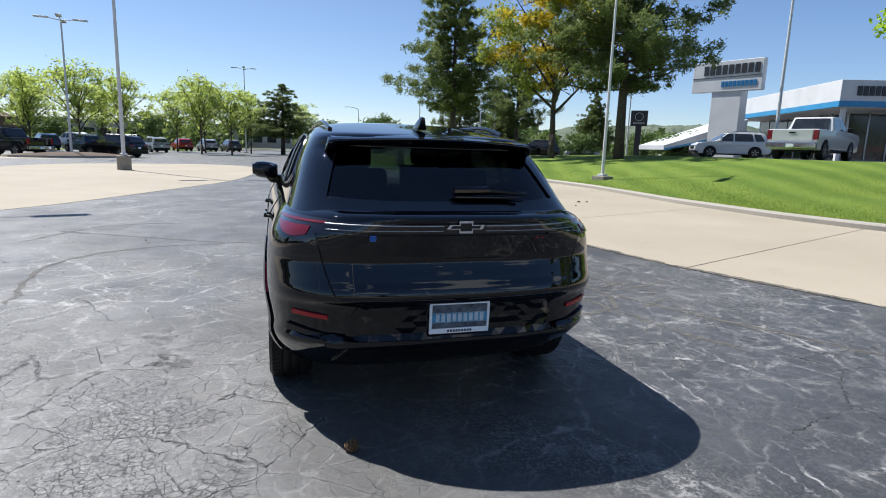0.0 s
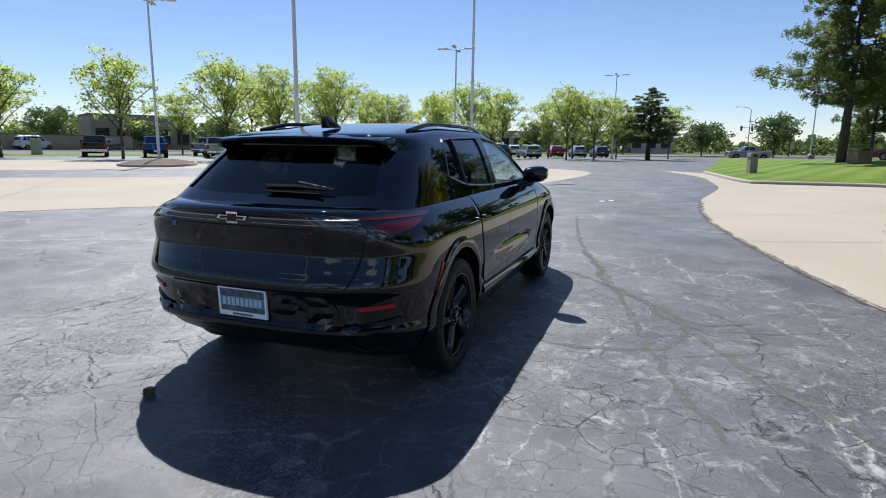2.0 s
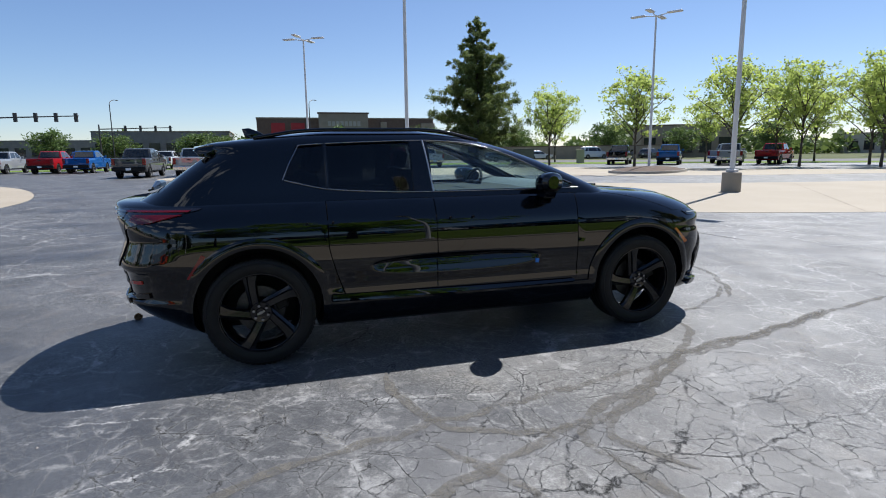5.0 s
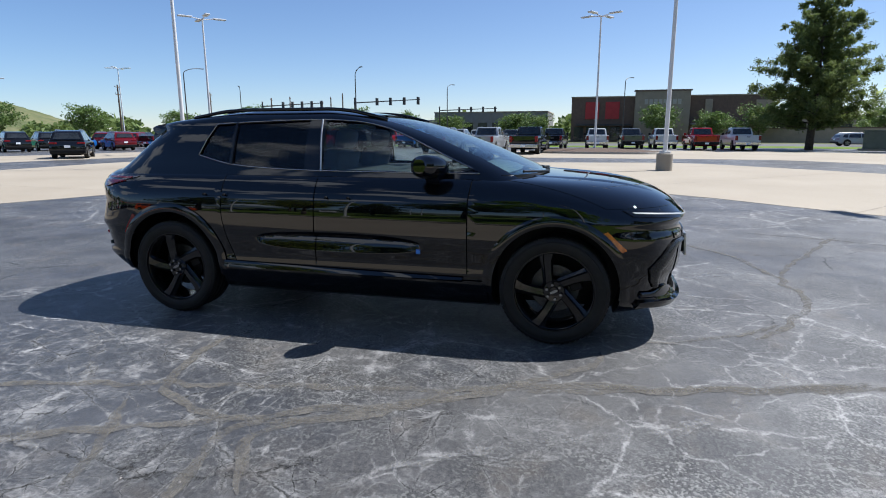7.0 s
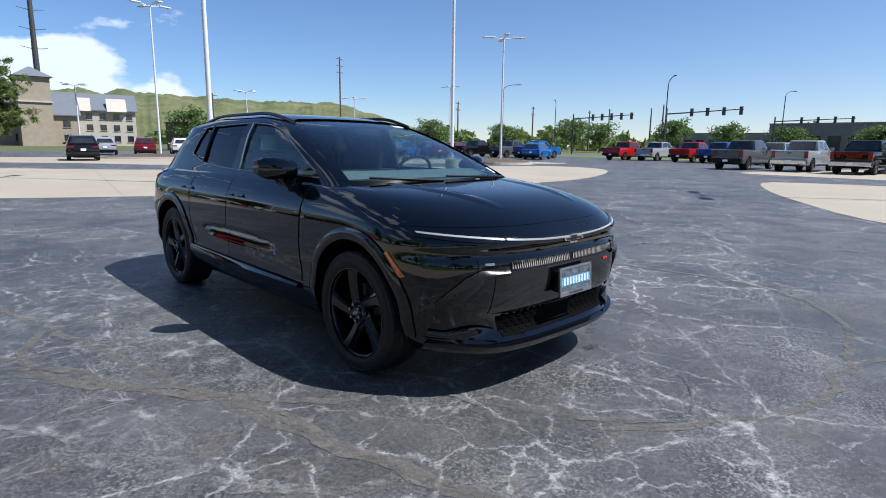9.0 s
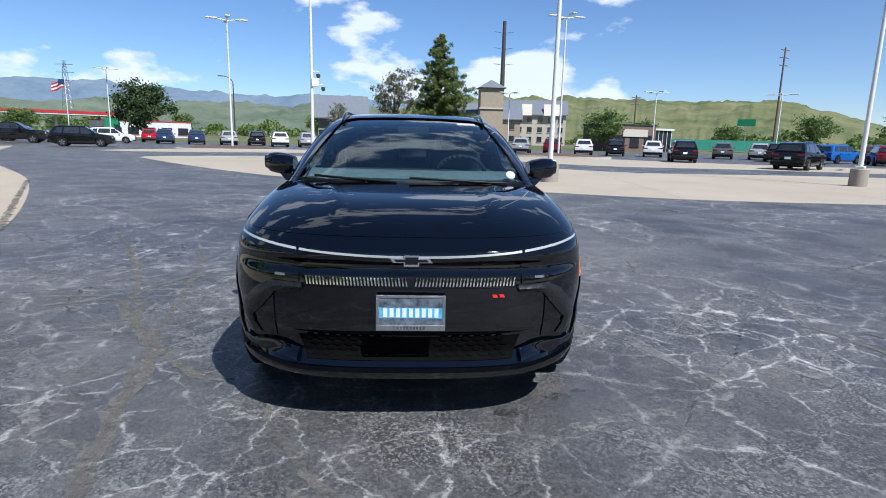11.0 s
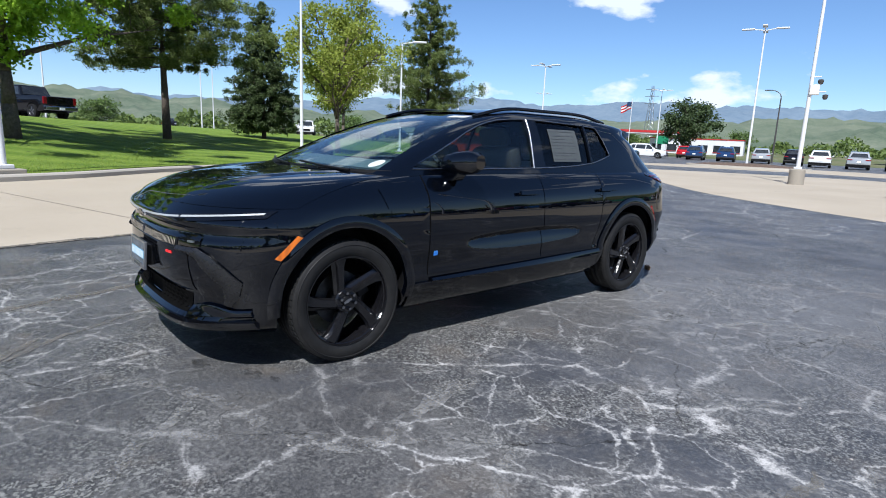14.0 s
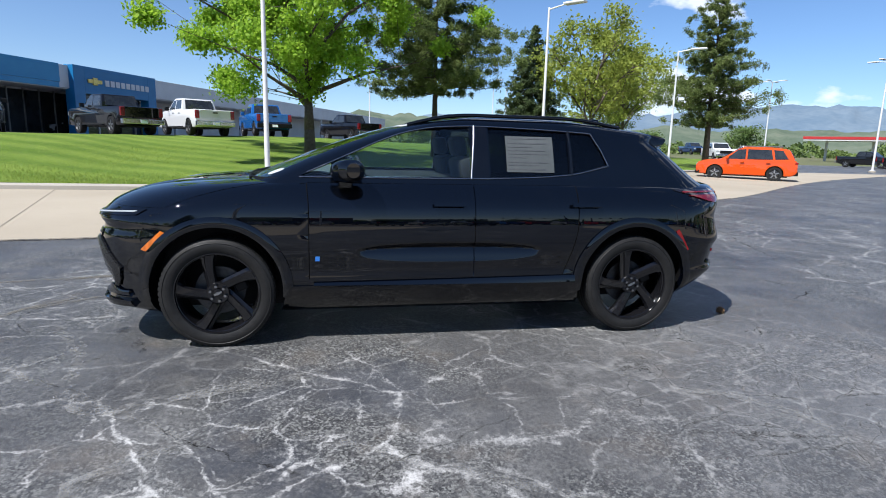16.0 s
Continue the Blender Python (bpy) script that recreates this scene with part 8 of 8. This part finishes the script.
# west: big stores over the road
store = block("store", "wide brown brick store with two red panels", -108, 13.9, 90, 34, 24, 8.0, WALL_BROWN, WALL_TAN)
for x0 in (-14.45, -10.85):
    box_part("red_panel", (x0, x0 + 2.5, -0.2, 0.05, 4.1, 7.2), PANEL_RED, store, "red panel", 0.03)
box_part("tan_bay", (-5.7, 3.6, -1.2, 0.1, -0.5, 8.9), WALL_TAN, store, "taller tan bay", 0.05)
box_part("bay_coping", (-5.9, 3.8, -1.35, 0.2, 8.9, 9.15), WALL_BROWN, store)
bars(store, "store_bar", 8, -4.2, 2.2, 6.6, 7.5, -1.2, WALL_CREAM, 0.08)
box_part("pilaster", (6.2, 7.4, -0.5, 0.1, -0.5, 7.4), WALL_TAN, store, "tan pilaster", 0.03)
box_part("pilaster", (14.4, 17.2, -0.5, 0.1, -0.5, 7.2), WALL_TAN, store, "tan pilaster", 0.03)
box_part("awning", (4, 16, -1.6, 0.0, 3.0, 3.3), WALL_GREY, store, "flat grey awning")
box_part("awning", (-16, -6.2, -1.4, 0.0, 2.9, 3.15), SIGN_DARK, store, "flat dark awning")
for i in range(15):
    if not 4 < i < 10:
        box_part("shop_window", (-16.4 + 2.2 * i, -14.7 + 2.2 * i, -0.10, 0.05, 0.2, 2.7), SHOPGLASS, store)
block("store_wing", "long tan store wing with a flat roof", -116, 34, 90, 26, 18, 5.6, WALL_TAN, WALL_BROWN, cols=7, base=1.0)
block("store_wing", "long grey store wing with a flat roof", -126, -22, 90, 26, 18, 6.2, WALL_GREY, WALL_TAN, cols=8, base=1.2)
block("restaurant", "low brown brick restaurant with a dark cornice", -48.5, 104, 40, 17, 12, 4.2, WALL_BROWN, ROOF_BROWN, cols=6, base=1.0)
hip = thing("restaurant_roof", "low brown hipped roof with a square lantern", "roof", at=pose(-48.5, 104, 4.42, 0, 0, 40))
bm = bmesh.new()
lo = [bm.verts.new(p) for p in ((-9, -0.6, 0), (9, -0.6, 0), (9, 12.6, 0), (-9, 12.6, 0))]
hi = [bm.verts.new(p) for p in ((-3.4, 4.8, 2.3), (3.4, 4.8, 2.3), (3.4, 7.2, 2.3), (-3.4, 7.2, 2.3))]
bm.faces.new(lo), bm.faces.new(hi)
for i in range(4):
    bm.faces.new((lo[i], lo[(i + 1) % 4], hi[(i + 1) % 4], hi[i]))
part("slopes", bm, ROOF_BROWN, hip, "brown shingle slopes")
box_part("lantern", (-1.2, 1.2, 4.9, 7.1, 2.3, 3.1), WALL_TAN, hip, "", 0.03)
block("shop_row", "tan stucco shop row with shaded windows", -88, 76, 62, 17, 12, 6.0, WALL_TAN, WALL_BROWN, cols=5, base=0.9)
block("shop", "small tan shop with a dark awning", -104, 148, 45, 14, 10, 5.0, WALL_CREAM, ROOF_BROWN, cols=4, base=0.9)
wall = thing("block_wall", "long low tan masonry wall beyond the road", "wall", at=pose(-93, 44, 0, 0, 0, 62))
box_part("wall_body", (-26, 26, 0, 0.4, -0.2, 2.2), WALL_TAN, wall)
box_part("wall_cap", (-26, 26, -0.05, 0.45, 2.2, 2.32), WALL_BROWN, wall)
block("office", "distant blue-grey office with a band of windows", -170, -46, 90, 60, 20, 5.5, WALL_GREY, ROOF_SLATE, cols=16, base=1.6)
block("office", "distant pale office with a band of windows", -30, 170, 0, 70, 20, 6, WALL_CREAM, ROOF_SLATE, cols=18, base=1.6)


def gabled(name, label, x, y, turn, w, d, h, rise, wall_, roof_, cols, rows, overhang=0.6, z=0.0):
    t = thing(name, label, "building", at=pose(x, y, z, 0, 0, turn))
    box_part("wall", (-w / 2, w / 2, 0, d, -1, h), wall_, t)
    bm = bmesh.new()
    prism(bm, [(-overhang, h - 0.1), (d / 2, h + rise), (d + overhang, h - 0.1), (d + overhang, h - 0.35), (d / 2, h + rise - 0.3), (-overhang, h - 0.35)], -w / 2 - overhang, w / 2 + overhang)
    part("roof", bm, roof_, t, "shingled roof")
    for s in (1, -1):
        bm = bmesh.new()
        prism(bm, [(0, h - 0.3), (d / 2, h + rise - 0.35), (d, h - 0.3)], s * (w / 2 - 0.2), s * (w / 2))
        part("gable", bm, wall_, t)
    for r in range(rows):
        for c in range(cols):
            cx = -w / 2 + w * (c + 0.5) / cols
            z0 = 1.0 + r * (h - 0.6) / rows
            win = box_part("window", (cx - 0.7, cx + 0.7, -0.06, 0.05, z0, z0 + 1.5), SHOPGLASS, t)
            box_part("sill", (cx - 0.8, cx + 0.8, -0.16, 0.02, z0 - 0.12, z0 - 0.02), wall_, win)
    return t


# south: hotel with a square tower, grey-roofed house, brick shop, petrol station
hotel = gabled("hotel", "cream hotel wing with a slate roof and rows of windows", -33, -166, 168, 24, 16, 9.0, 4.5, WALL_CREAM, ROOF_SLATE, 8, 3)
for i in range(3):
    bm = bmesh.new()
    prism(bm, [(-1.2, 8.6), (2.0, 12.0), (3.0, 9.0)], -10.5 + 8 * i, -6 + 8 * i)
    part("dormer", bm, WALL_CREAM, hotel)
gabled("hotel_lobby", "tan hotel lobby block with a slate roof", -20, -152, 172, 18, 16, 7.0, 4.5, WALL_TAN, ROOF_SLATE, 4, 2)
tower = thing("hotel_tower", "square tan tower with a small slate hip roof", "building", at=pose(-20.5, -150, 0))
box_part("shaft", (-3, 3, -3, 3, -1, 14.6), WALL_TAN, tower)
box_part("ledge", (-3.3, 3.3, -3.3, 3.3, 9.2, 9.5), WALL_CREAM, tower)
bm = bmesh.new()
bmesh.ops.create_cone(bm, cap_ends=True, segments=4, radius1=5.2, radius2=0.2, depth=2.2, matrix=Matrix.Translation((0, 0, 15.7)) @ Euler((0, 0, radians(45))).to_matrix().to_4x4())
part("hip_roof", bm, ROOF_SLATE, tower)
for s in (-1, 1):
    box_part("window", (s * 1.4 - 0.6, s * 1.4 + 0.6, -3.06, -2.95, 5.5, 7.5), SHOPGLASS, tower)
house = gabled("lodge", "grey-walled lodge with a broad slate roof", 14.4, -112, 188, 9.0, 12, 5.0, 4.6, WALL_GREY, ROOF_SLATE, 5, 1, 1.2)
bm = bmesh.new()
prism(bm, [(-3.2, 4.2), (-3.2, 4.6), (3.0, 7.2), (3.0, 4.2)], -2.4, 2.6)
part("porch_gable", bm, ROOF_SLATE, house, "slate porch roof")
box_part("porch_wall", (-2.2, 2.4, -3.0, 0.2, -0.5, 4.25), WALL_TAN, house)
shop = block("brick_shop", "dark brick shop with a glass corner bay", -37, -90, 200, 9, 8, 4.2, WALL_BROWN, SIGN_DARK, cols=3, base=0.8)
box_part("glass_bay", (4.6, 8.5, 0.5, 6, -0.2, 3.6), SHOPGLASS, shop, "glazed corner bay")
for i in range(5):
    box_part("bay_frame", (4.6 + 0.95 * i, 4.68 + 0.95 * i, 0.42, 0.5, -0.2, 3.7), WALL_WHITE, shop)
box_part("bay_roof", (4.51, 8.8, 0.2, 6.2, 3.6, 3.9), WALL_WHITE, shop)
box_part("sign_panel", (-2.6, 2.6, -0.2, 0.0, 2.4, 3.6), WALL_CREAM, shop, "pale sign board")
fuel = thing("fuel_canopy", "white fuel-station canopy with a red band", "canopy", at=pose(93, -126, 0, 0, 0, 218))
box_part("canopy_deck", (-26, 26, -5, 5, 4.6, 5.3), WALL_WHITE, fuel)
box_part("red_band", (-26.1, 26.1, -5.1, 5.1, 4.9, 5.5), PANEL_RED, fuel, "red band")
for i in range(6):
    box_part("column", (-22 + 8.8 * i - 0.25, -22 + 8.8 * i + 0.25, -0.3, 0.3, -0.2, 4.6), WALL_WHITE, fuel)
block("fuel_shop", "small white shop beside the fuel canopy", 66, -140, 200, 22, 10, 3.6, WALL_WHITE, PANEL_RED, cols=6, base=0.6)
flagpole = thing("flagpole", "white pole with a red and white striped flag", "flag", at=pose(60, -99.7, 0))
tube_part("pole", (0, 0, -0.1), (0, 0, 10.5), 0.09, 0.05, POLE_WHITE, flagpole, seg=8)
for i in range(5):
    skin("stripe", lambda u, v: Vector((0.1 + 2.2 * u, 0.18 * math.sin(7 * u), 9.9 - 0.28 * i - 0.28 * v - 0.9 * u)), 8, 1, PANEL_RED if i % 2 == 0 else WALL_WHITE, flagpole, out=0.01, depth=0.02, toward=(0, 1, 0))
box_part("canton", (0.1, 1.0, -0.10, 0.20, 9.0, 9.8), PAINTS["navy"], flagpole)
rsign = thing("road_sign", "green road sign on two posts", "sign", at=pose(50, -94.5, 0, 0, 0, 200))
box_part("sign_panel", (-1.1, 1.1, -0.03, 0.03, 1.9, 3.3), SIGN_GREEN, rsign)
for s in (1, -1):
    tube_part("post", (s * 0.7, 0.06, -0.1), (s * 0.7, 0.06, 3.2), 0.04, 0.04, STEEL, rsign, seg=6)
gs = thing("road_sign", "green overhead road sign far off", "sign", at=pose(-97.8, -160.9, 0, 0, 0, 145))
box_part("sign_panel", (-2.4, 2.4, -0.05, 0.05, 7.0, 9.0), SIGN_GREEN, gs)
tube_part("post", (0, 0.1, -0.1), (0, 0.1, 8.6), 0.12, 0.1, STEEL, gs, seg=6)

fence = thing("windscreen_fence", "long green mesh fence beyond the road", "fence", at=pose(-48, -113, 0, 0, 0, 186))
for i in range(13):
    tube_part("post", (3.0 * i, 0, -0.1), (3.0 * i, 0, 2.5), 0.05, 0.05, STEEL, fence, seg=6)
    if i < 12:
        box_part("mesh_panel", (3.0 * i + 0.05, 3.0 * i + 2.95, -0.02, 0.02, 0.2, 2.4), grainy("green_mesh", (0.01, 0.14, 0.09), (0.02, 0.19, 0.13), 2.0, 0.8) if i == 0 else bpy.data.materials["green_mesh"], fence)

# small things round the yard
UTILITY = grainy("green_cabinet_paint", (0.10, 0.12, 0.09), (0.15, 0.17, 0.13), 2.0, 0.6)
box_ = thing("transformer_cabinet", "green-grey transformer cabinet on a pad", "utility box", at=pose(-50.9, 24.4, 0, 0, 0, 70))
box_part("pad", (-1.4, 1.4, -1.0, 1.0, -0.05, 0.15), PLINTH, box_, "concrete pad", 0.02)
box_part("cabinet", (-1.1, 1.1, -0.75, 0.75, 0.15, 1.6), UTILITY, box_, "ribbed steel cabinet", 0.04)
box_part("lid", (-1.15, 1.15, -0.8, 0.8, 1.6, 1.68), UTILITY, box_, "", 0.02)
small = thing("utility_cabinet", "pale utility cabinet on the verge", "utility box", at=pose(-54.9, 33.6, 0, 0, 0, 60))
box_part("cabinet", (-0.45, 0.45, -0.3, 0.3, 0, 1.5), WALL_CREAM, small, "", 0.04)
box_part("lid", (-0.48, 0.48, -0.33, 0.33, 1.5, 1.56), WALL_CREAM, small, "", 0.02)


def litter_bin(x, y, z, w, h, material, label):
    t = thing("litter_bin", label, "litter bin", at=pose(x, y, z, 0, 0, 20))
    box_part("bin_body", (-w / 2, w / 2, -w / 2, w / 2, 0, h * 0.8), material, t, "", 0.02)
    box_part("bin_hood", (-w / 2 - 0.03, w / 2 + 0.03, -w / 2 - 0.03, w / 2 + 0.03, h * 0.8, h), material, t, "", 0.03)
    box_part("bin_slot", (-w * 0.25, w * 0.25, -w / 2 - 0.045, -w / 2 - 0.02, h * 0.84, h * 0.93), SATIN_TRIM, t)


litter_bin(6.7, 30.0, 0.12, 0.40, 1.15, PLINTH, "tan concrete litter bin by the drive")
litter_bin(13.4, 37.0, ground_z(13.4, 37.0), 0.9, 0.95, grainy("brown_bin_slats", (0.16, 0.10, 0.06), (0.24, 0.16, 0.10), 4, 0.7), "brown slatted litter bin on the grass")
railing = thing("hand_railing", "dark metal handrail down a short stair on the lawn", "railing", at=pose(19, 47, 0.85, 0, 0, 60))
for i in range(5):
    tube_part("post", (1.1 * i, 0, -0.5 + 0.15 * i), (1.1 * i, 0, 0.55 + 0.16 * i), 0.03, 0.03, POLE_DARK, railing, seg=6)
tube_part("rail", (0, 0, 0.52), (4.4, 0, 1.16), 0.03, 0.03, POLE_DARK, railing, seg=6)
tube_part("rail", (0, 0, 0.1), (4.4, 0, 0.75), 0.02, 0.02, POLE_DARK, railing, seg=6)


def island(x, y, w, d, turn):
    t = thing("planting_island", "kerbed mulch island round a lamp post", "planting island", "planting islands", at=pose(x, y, 0, 0, 0, turn))
    n = 36
    ring = [(w * math.copysign(abs(math.cos(a)) ** 0.8, math.cos(a)), d * math.copysign(abs(math.sin(a)) ** 0.8, math.sin(a))) for a in [2 * math.pi * i / n for i in range(n)]]
    bm = bmesh.new()
    lo, hi, ins = ([bm.verts.new((px * k, py * k, z)) for px, py in ring] for k, z in ((1.0, -0.03), (0.985, 0.15), (0.93, 0.15)))
    bot = [bm.verts.new((px * 0.93, py * 0.93, 0.0)) for px, py in ring]
    for i in range(n):
        j = (i + 1) % n
        for p, q in ((lo, hi), (hi, ins), (ins, bot)):
            bm.faces.new((p[i], p[j], q[j], q[i]))
    part("kerb_ring", bm, KERB, t, "concrete kerb ring")
    vs = [(0, 0, 0.36)] + [(px * k, py * k, z + 0.03 * noise.noise((px * 2, py * 2, k))) for k, z in ((0.35, 0.33), (0.7, 0.24), (0.94, 0.12)) for px, py in ring]
    fs = [(0, 1 + i, 1 + (i + 1) % n) for i in range(n)] + [(1 + r * n + i, 1 + (r + 1) * n + i, 1 + (r + 1) * n + (i + 1) % n, 1 + r * n + (i + 1) % n) for r in range(2) for i in range(n)]
    mesh_ob("mulch_mound", vs, fs, MULCH, t, "brown bark mulch")


for x, y, w, d, a in ((-39.9, 1.6, 5.0, 2.6, 80), (-31.8, -25.6, 4.6, 2.4, 50), (-27.4, 22.6, 4.2, 2.2, 130), (15.2, -44.6, 4.5, 2.2, 15), (-12.6, -44.4, 4.5, 2.2, 160), (-14.7, 42.2, 4.2, 2.2, 40)):
    island(x, y, w, d, a)

# hills: a green mesa to the south-west, long ridges behind, blued by painted-in haze
HILL_GREEN = grainy("green_hillside", (0.0525, 0.077, 0.028), (0.168, 0.161, 0.084), 0.02, 0.95, fine=0.3, spec=0.1)
# the haze of the distance is mixed into these two base colours
HILL_FAR = grainy("haze_tinted_hillside", (0.0595, 0.0875, 0.0595), (0.14, 0.1575, 0.1155), 0.012, 0.95, fine=0.2, spec=0.05)
HILL_BLUE = grainy("haze_tinted_mountain", (0.091, 0.133, 0.182), (0.14, 0.182, 0.224), 0.004, 1.0, fine=0.03, spec=0.0)


def ridge_line(name, label, radius, az0, az1, heights, deep, material, seed, rough):
    """A long hill seen across the plain: azimuths in degrees from north to the east, heights along it."""
    f = ease([(az0 + (az1 - az0) * i / (len(heights) - 1), h) for i, h in enumerate(heights)])
    n, rows = 260, 12
    vs = []
    for i in range(n + 1):
        a = radians(az0 + (az1 - az0) * i / n)
        h = f(az0 + (az1 - az0) * i / n)
        for j in range(rows + 1):
            t = j / rows
            r = radius - deep * (1 - t)
            z = h * (t ** 0.8) * (1 + rough * noise.noise((i * 0.11 + seed, t * 3, seed))) + rough * h * 0.35 * noise.noise((i * 0.5, t * 8, seed + 5))
            vs.append((r * math.sin(a), r * math.cos(a), z - 3 * (1 - t)))
    fs = [(i * (rows + 1) + j, i * (rows + 1) + j + 1, (i + 1) * (rows + 1) + j + 1, (i + 1) * (rows + 1) + j) for i in range(n) for j in range(rows)]
    return tagged(mesh_ob(name, vs, fs, material), label, "hill", kind="structure")


ridge_line("backdrop_mesa", "green flat-topped mesa south-west of the lots", 900, 178, 224, [44, 62, 66, 67, 64, 62, 61, 40, 8], 420, HILL_GREEN, 3, 0.10)
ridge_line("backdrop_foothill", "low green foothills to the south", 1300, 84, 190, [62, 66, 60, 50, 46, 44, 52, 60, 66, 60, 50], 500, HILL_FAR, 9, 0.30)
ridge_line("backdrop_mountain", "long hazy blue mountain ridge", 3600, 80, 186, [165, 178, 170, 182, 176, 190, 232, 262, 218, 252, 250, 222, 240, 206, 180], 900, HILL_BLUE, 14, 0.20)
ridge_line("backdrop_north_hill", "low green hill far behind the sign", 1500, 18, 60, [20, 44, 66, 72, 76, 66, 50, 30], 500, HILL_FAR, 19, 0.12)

# litter on the asphalt
CONE = grainy("dry_brown_scales", (0.10, 0.055, 0.025), (0.22, 0.13, 0.06), 30, 0.9, bump=0.002)
cone = thing("pine_cone", "dry brown pine cone lying on the asphalt", "pine cone", at=pose(-0.57, -2.54, 0.024, 0, 80, 30) @ Matrix.Diagonal((0.72, 0.72, 0.72, 1)))
bm = bmesh.new()
bmesh.ops.create_icosphere(bm, subdivisions=2, radius=0.030)
for v in bm.verts:
    v.co = Vector((v.co.x * 0.8, v.co.y * 0.8, v.co.z * 1.5)) * (1 + 0.2 * noise.noise(v.co * 60))
part("core", bm, CONE, cone, "", True)
for i in range(36):
    a, z = i * 2.4, -0.04 + 0.08 * i / 35
    r = 0.030 * math.cos(z * 22) + 0.004
    m = Matrix.Translation((r * math.cos(a), r * math.sin(a), z)) @ Euler((0, radians(-30), a)).to_matrix().to_4x4()
    box_part("scale", (-0.012, 0.012, -0.008, 0.008, -0.0025, 0.0025), CONE, cone, m=m)
rng = np.random.default_rng(7)
vs, fs = [], []
for i in range(260):
    x, y = rng.uniform(-6.5, 5.5), rng.uniform(-5.5, 6.5)
    r = rng.uniform(0.004, 0.011)
    if abs(x) < 1.05 and abs(y) < 2.5:
        continue
    o = len(vs)
    for k in range(5):
        a = 2 * math.pi * k / 5 + rng.uniform(-0.3, 0.3)
        vs.append((x + r * math.cos(a), y + r * math.sin(a) * 0.8, 0.001))
    vs.append((x, y, r * 0.9))
    fs += [(o + k, o + (k + 1) % 5, o + 5) for k in range(5)]
tagged(mesh_ob("loose_gravel", vs, fs, grainy("grey_grit", (0.10, 0.095, 0.09), (0.32, 0.30, 0.28), 40, 0.9), smooth=False), "loose grit scattered over the asphalt", "gravel", kind="stuff")


def pebble(x, y, z, r, seed):
    t = thing("pebble", "small dark stone lying on the concrete drive", "stone", "stones on the drive", at=pose(x, y, z, 0, 0, 40 * seed))
    bm = bmesh.new()
    bmesh.ops.create_icosphere(bm, subdivisions=2, radius=r)
    for v in bm.verts:
        v.co = Vector((v.co.x * 1.3, v.co.y, v.co.z * 0.75)) * (1 + 0.35 * noise.noise(v.co * 30 + Vector((seed, 0, 0)))) + Vector((0, 0, r * 0.7))
    part("stone", bm, CONE, t, "", True)


for i, (x, y, r) in enumerate(((7.2, 8.9, 0.035), (7.45, 8.9, 0.032), (6.6, 8.0, 0.018), (5.8, 7.1, 0.015))):
    pebble(x, y, 0.07 if x > 6 else 0.045, r, i)
paper_bits = grainy("litter_paper", (0.7, 0.7, 0.68), (0.82, 0.82, 0.8), 10, 0.8)
for i, (x, y) in enumerate(((0.6, 11.0), (0.9, 11.3))):
    t = thing("paper_scrap", "small crumpled white paper scrap on the asphalt", "litter", "paper scraps", at=pose(x, y, 0.004, 0, 0, 70 * i))
    skin("scrap", lambda u, v: Vector((0.16 * u, 0.10 * v, 0.012 + 0.02 * noise.noise((u * 4 + i, v * 4, 1)))), 5, 5, paper_bits, t, out=0.001, depth=0.002, toward=(0, 0, 1))
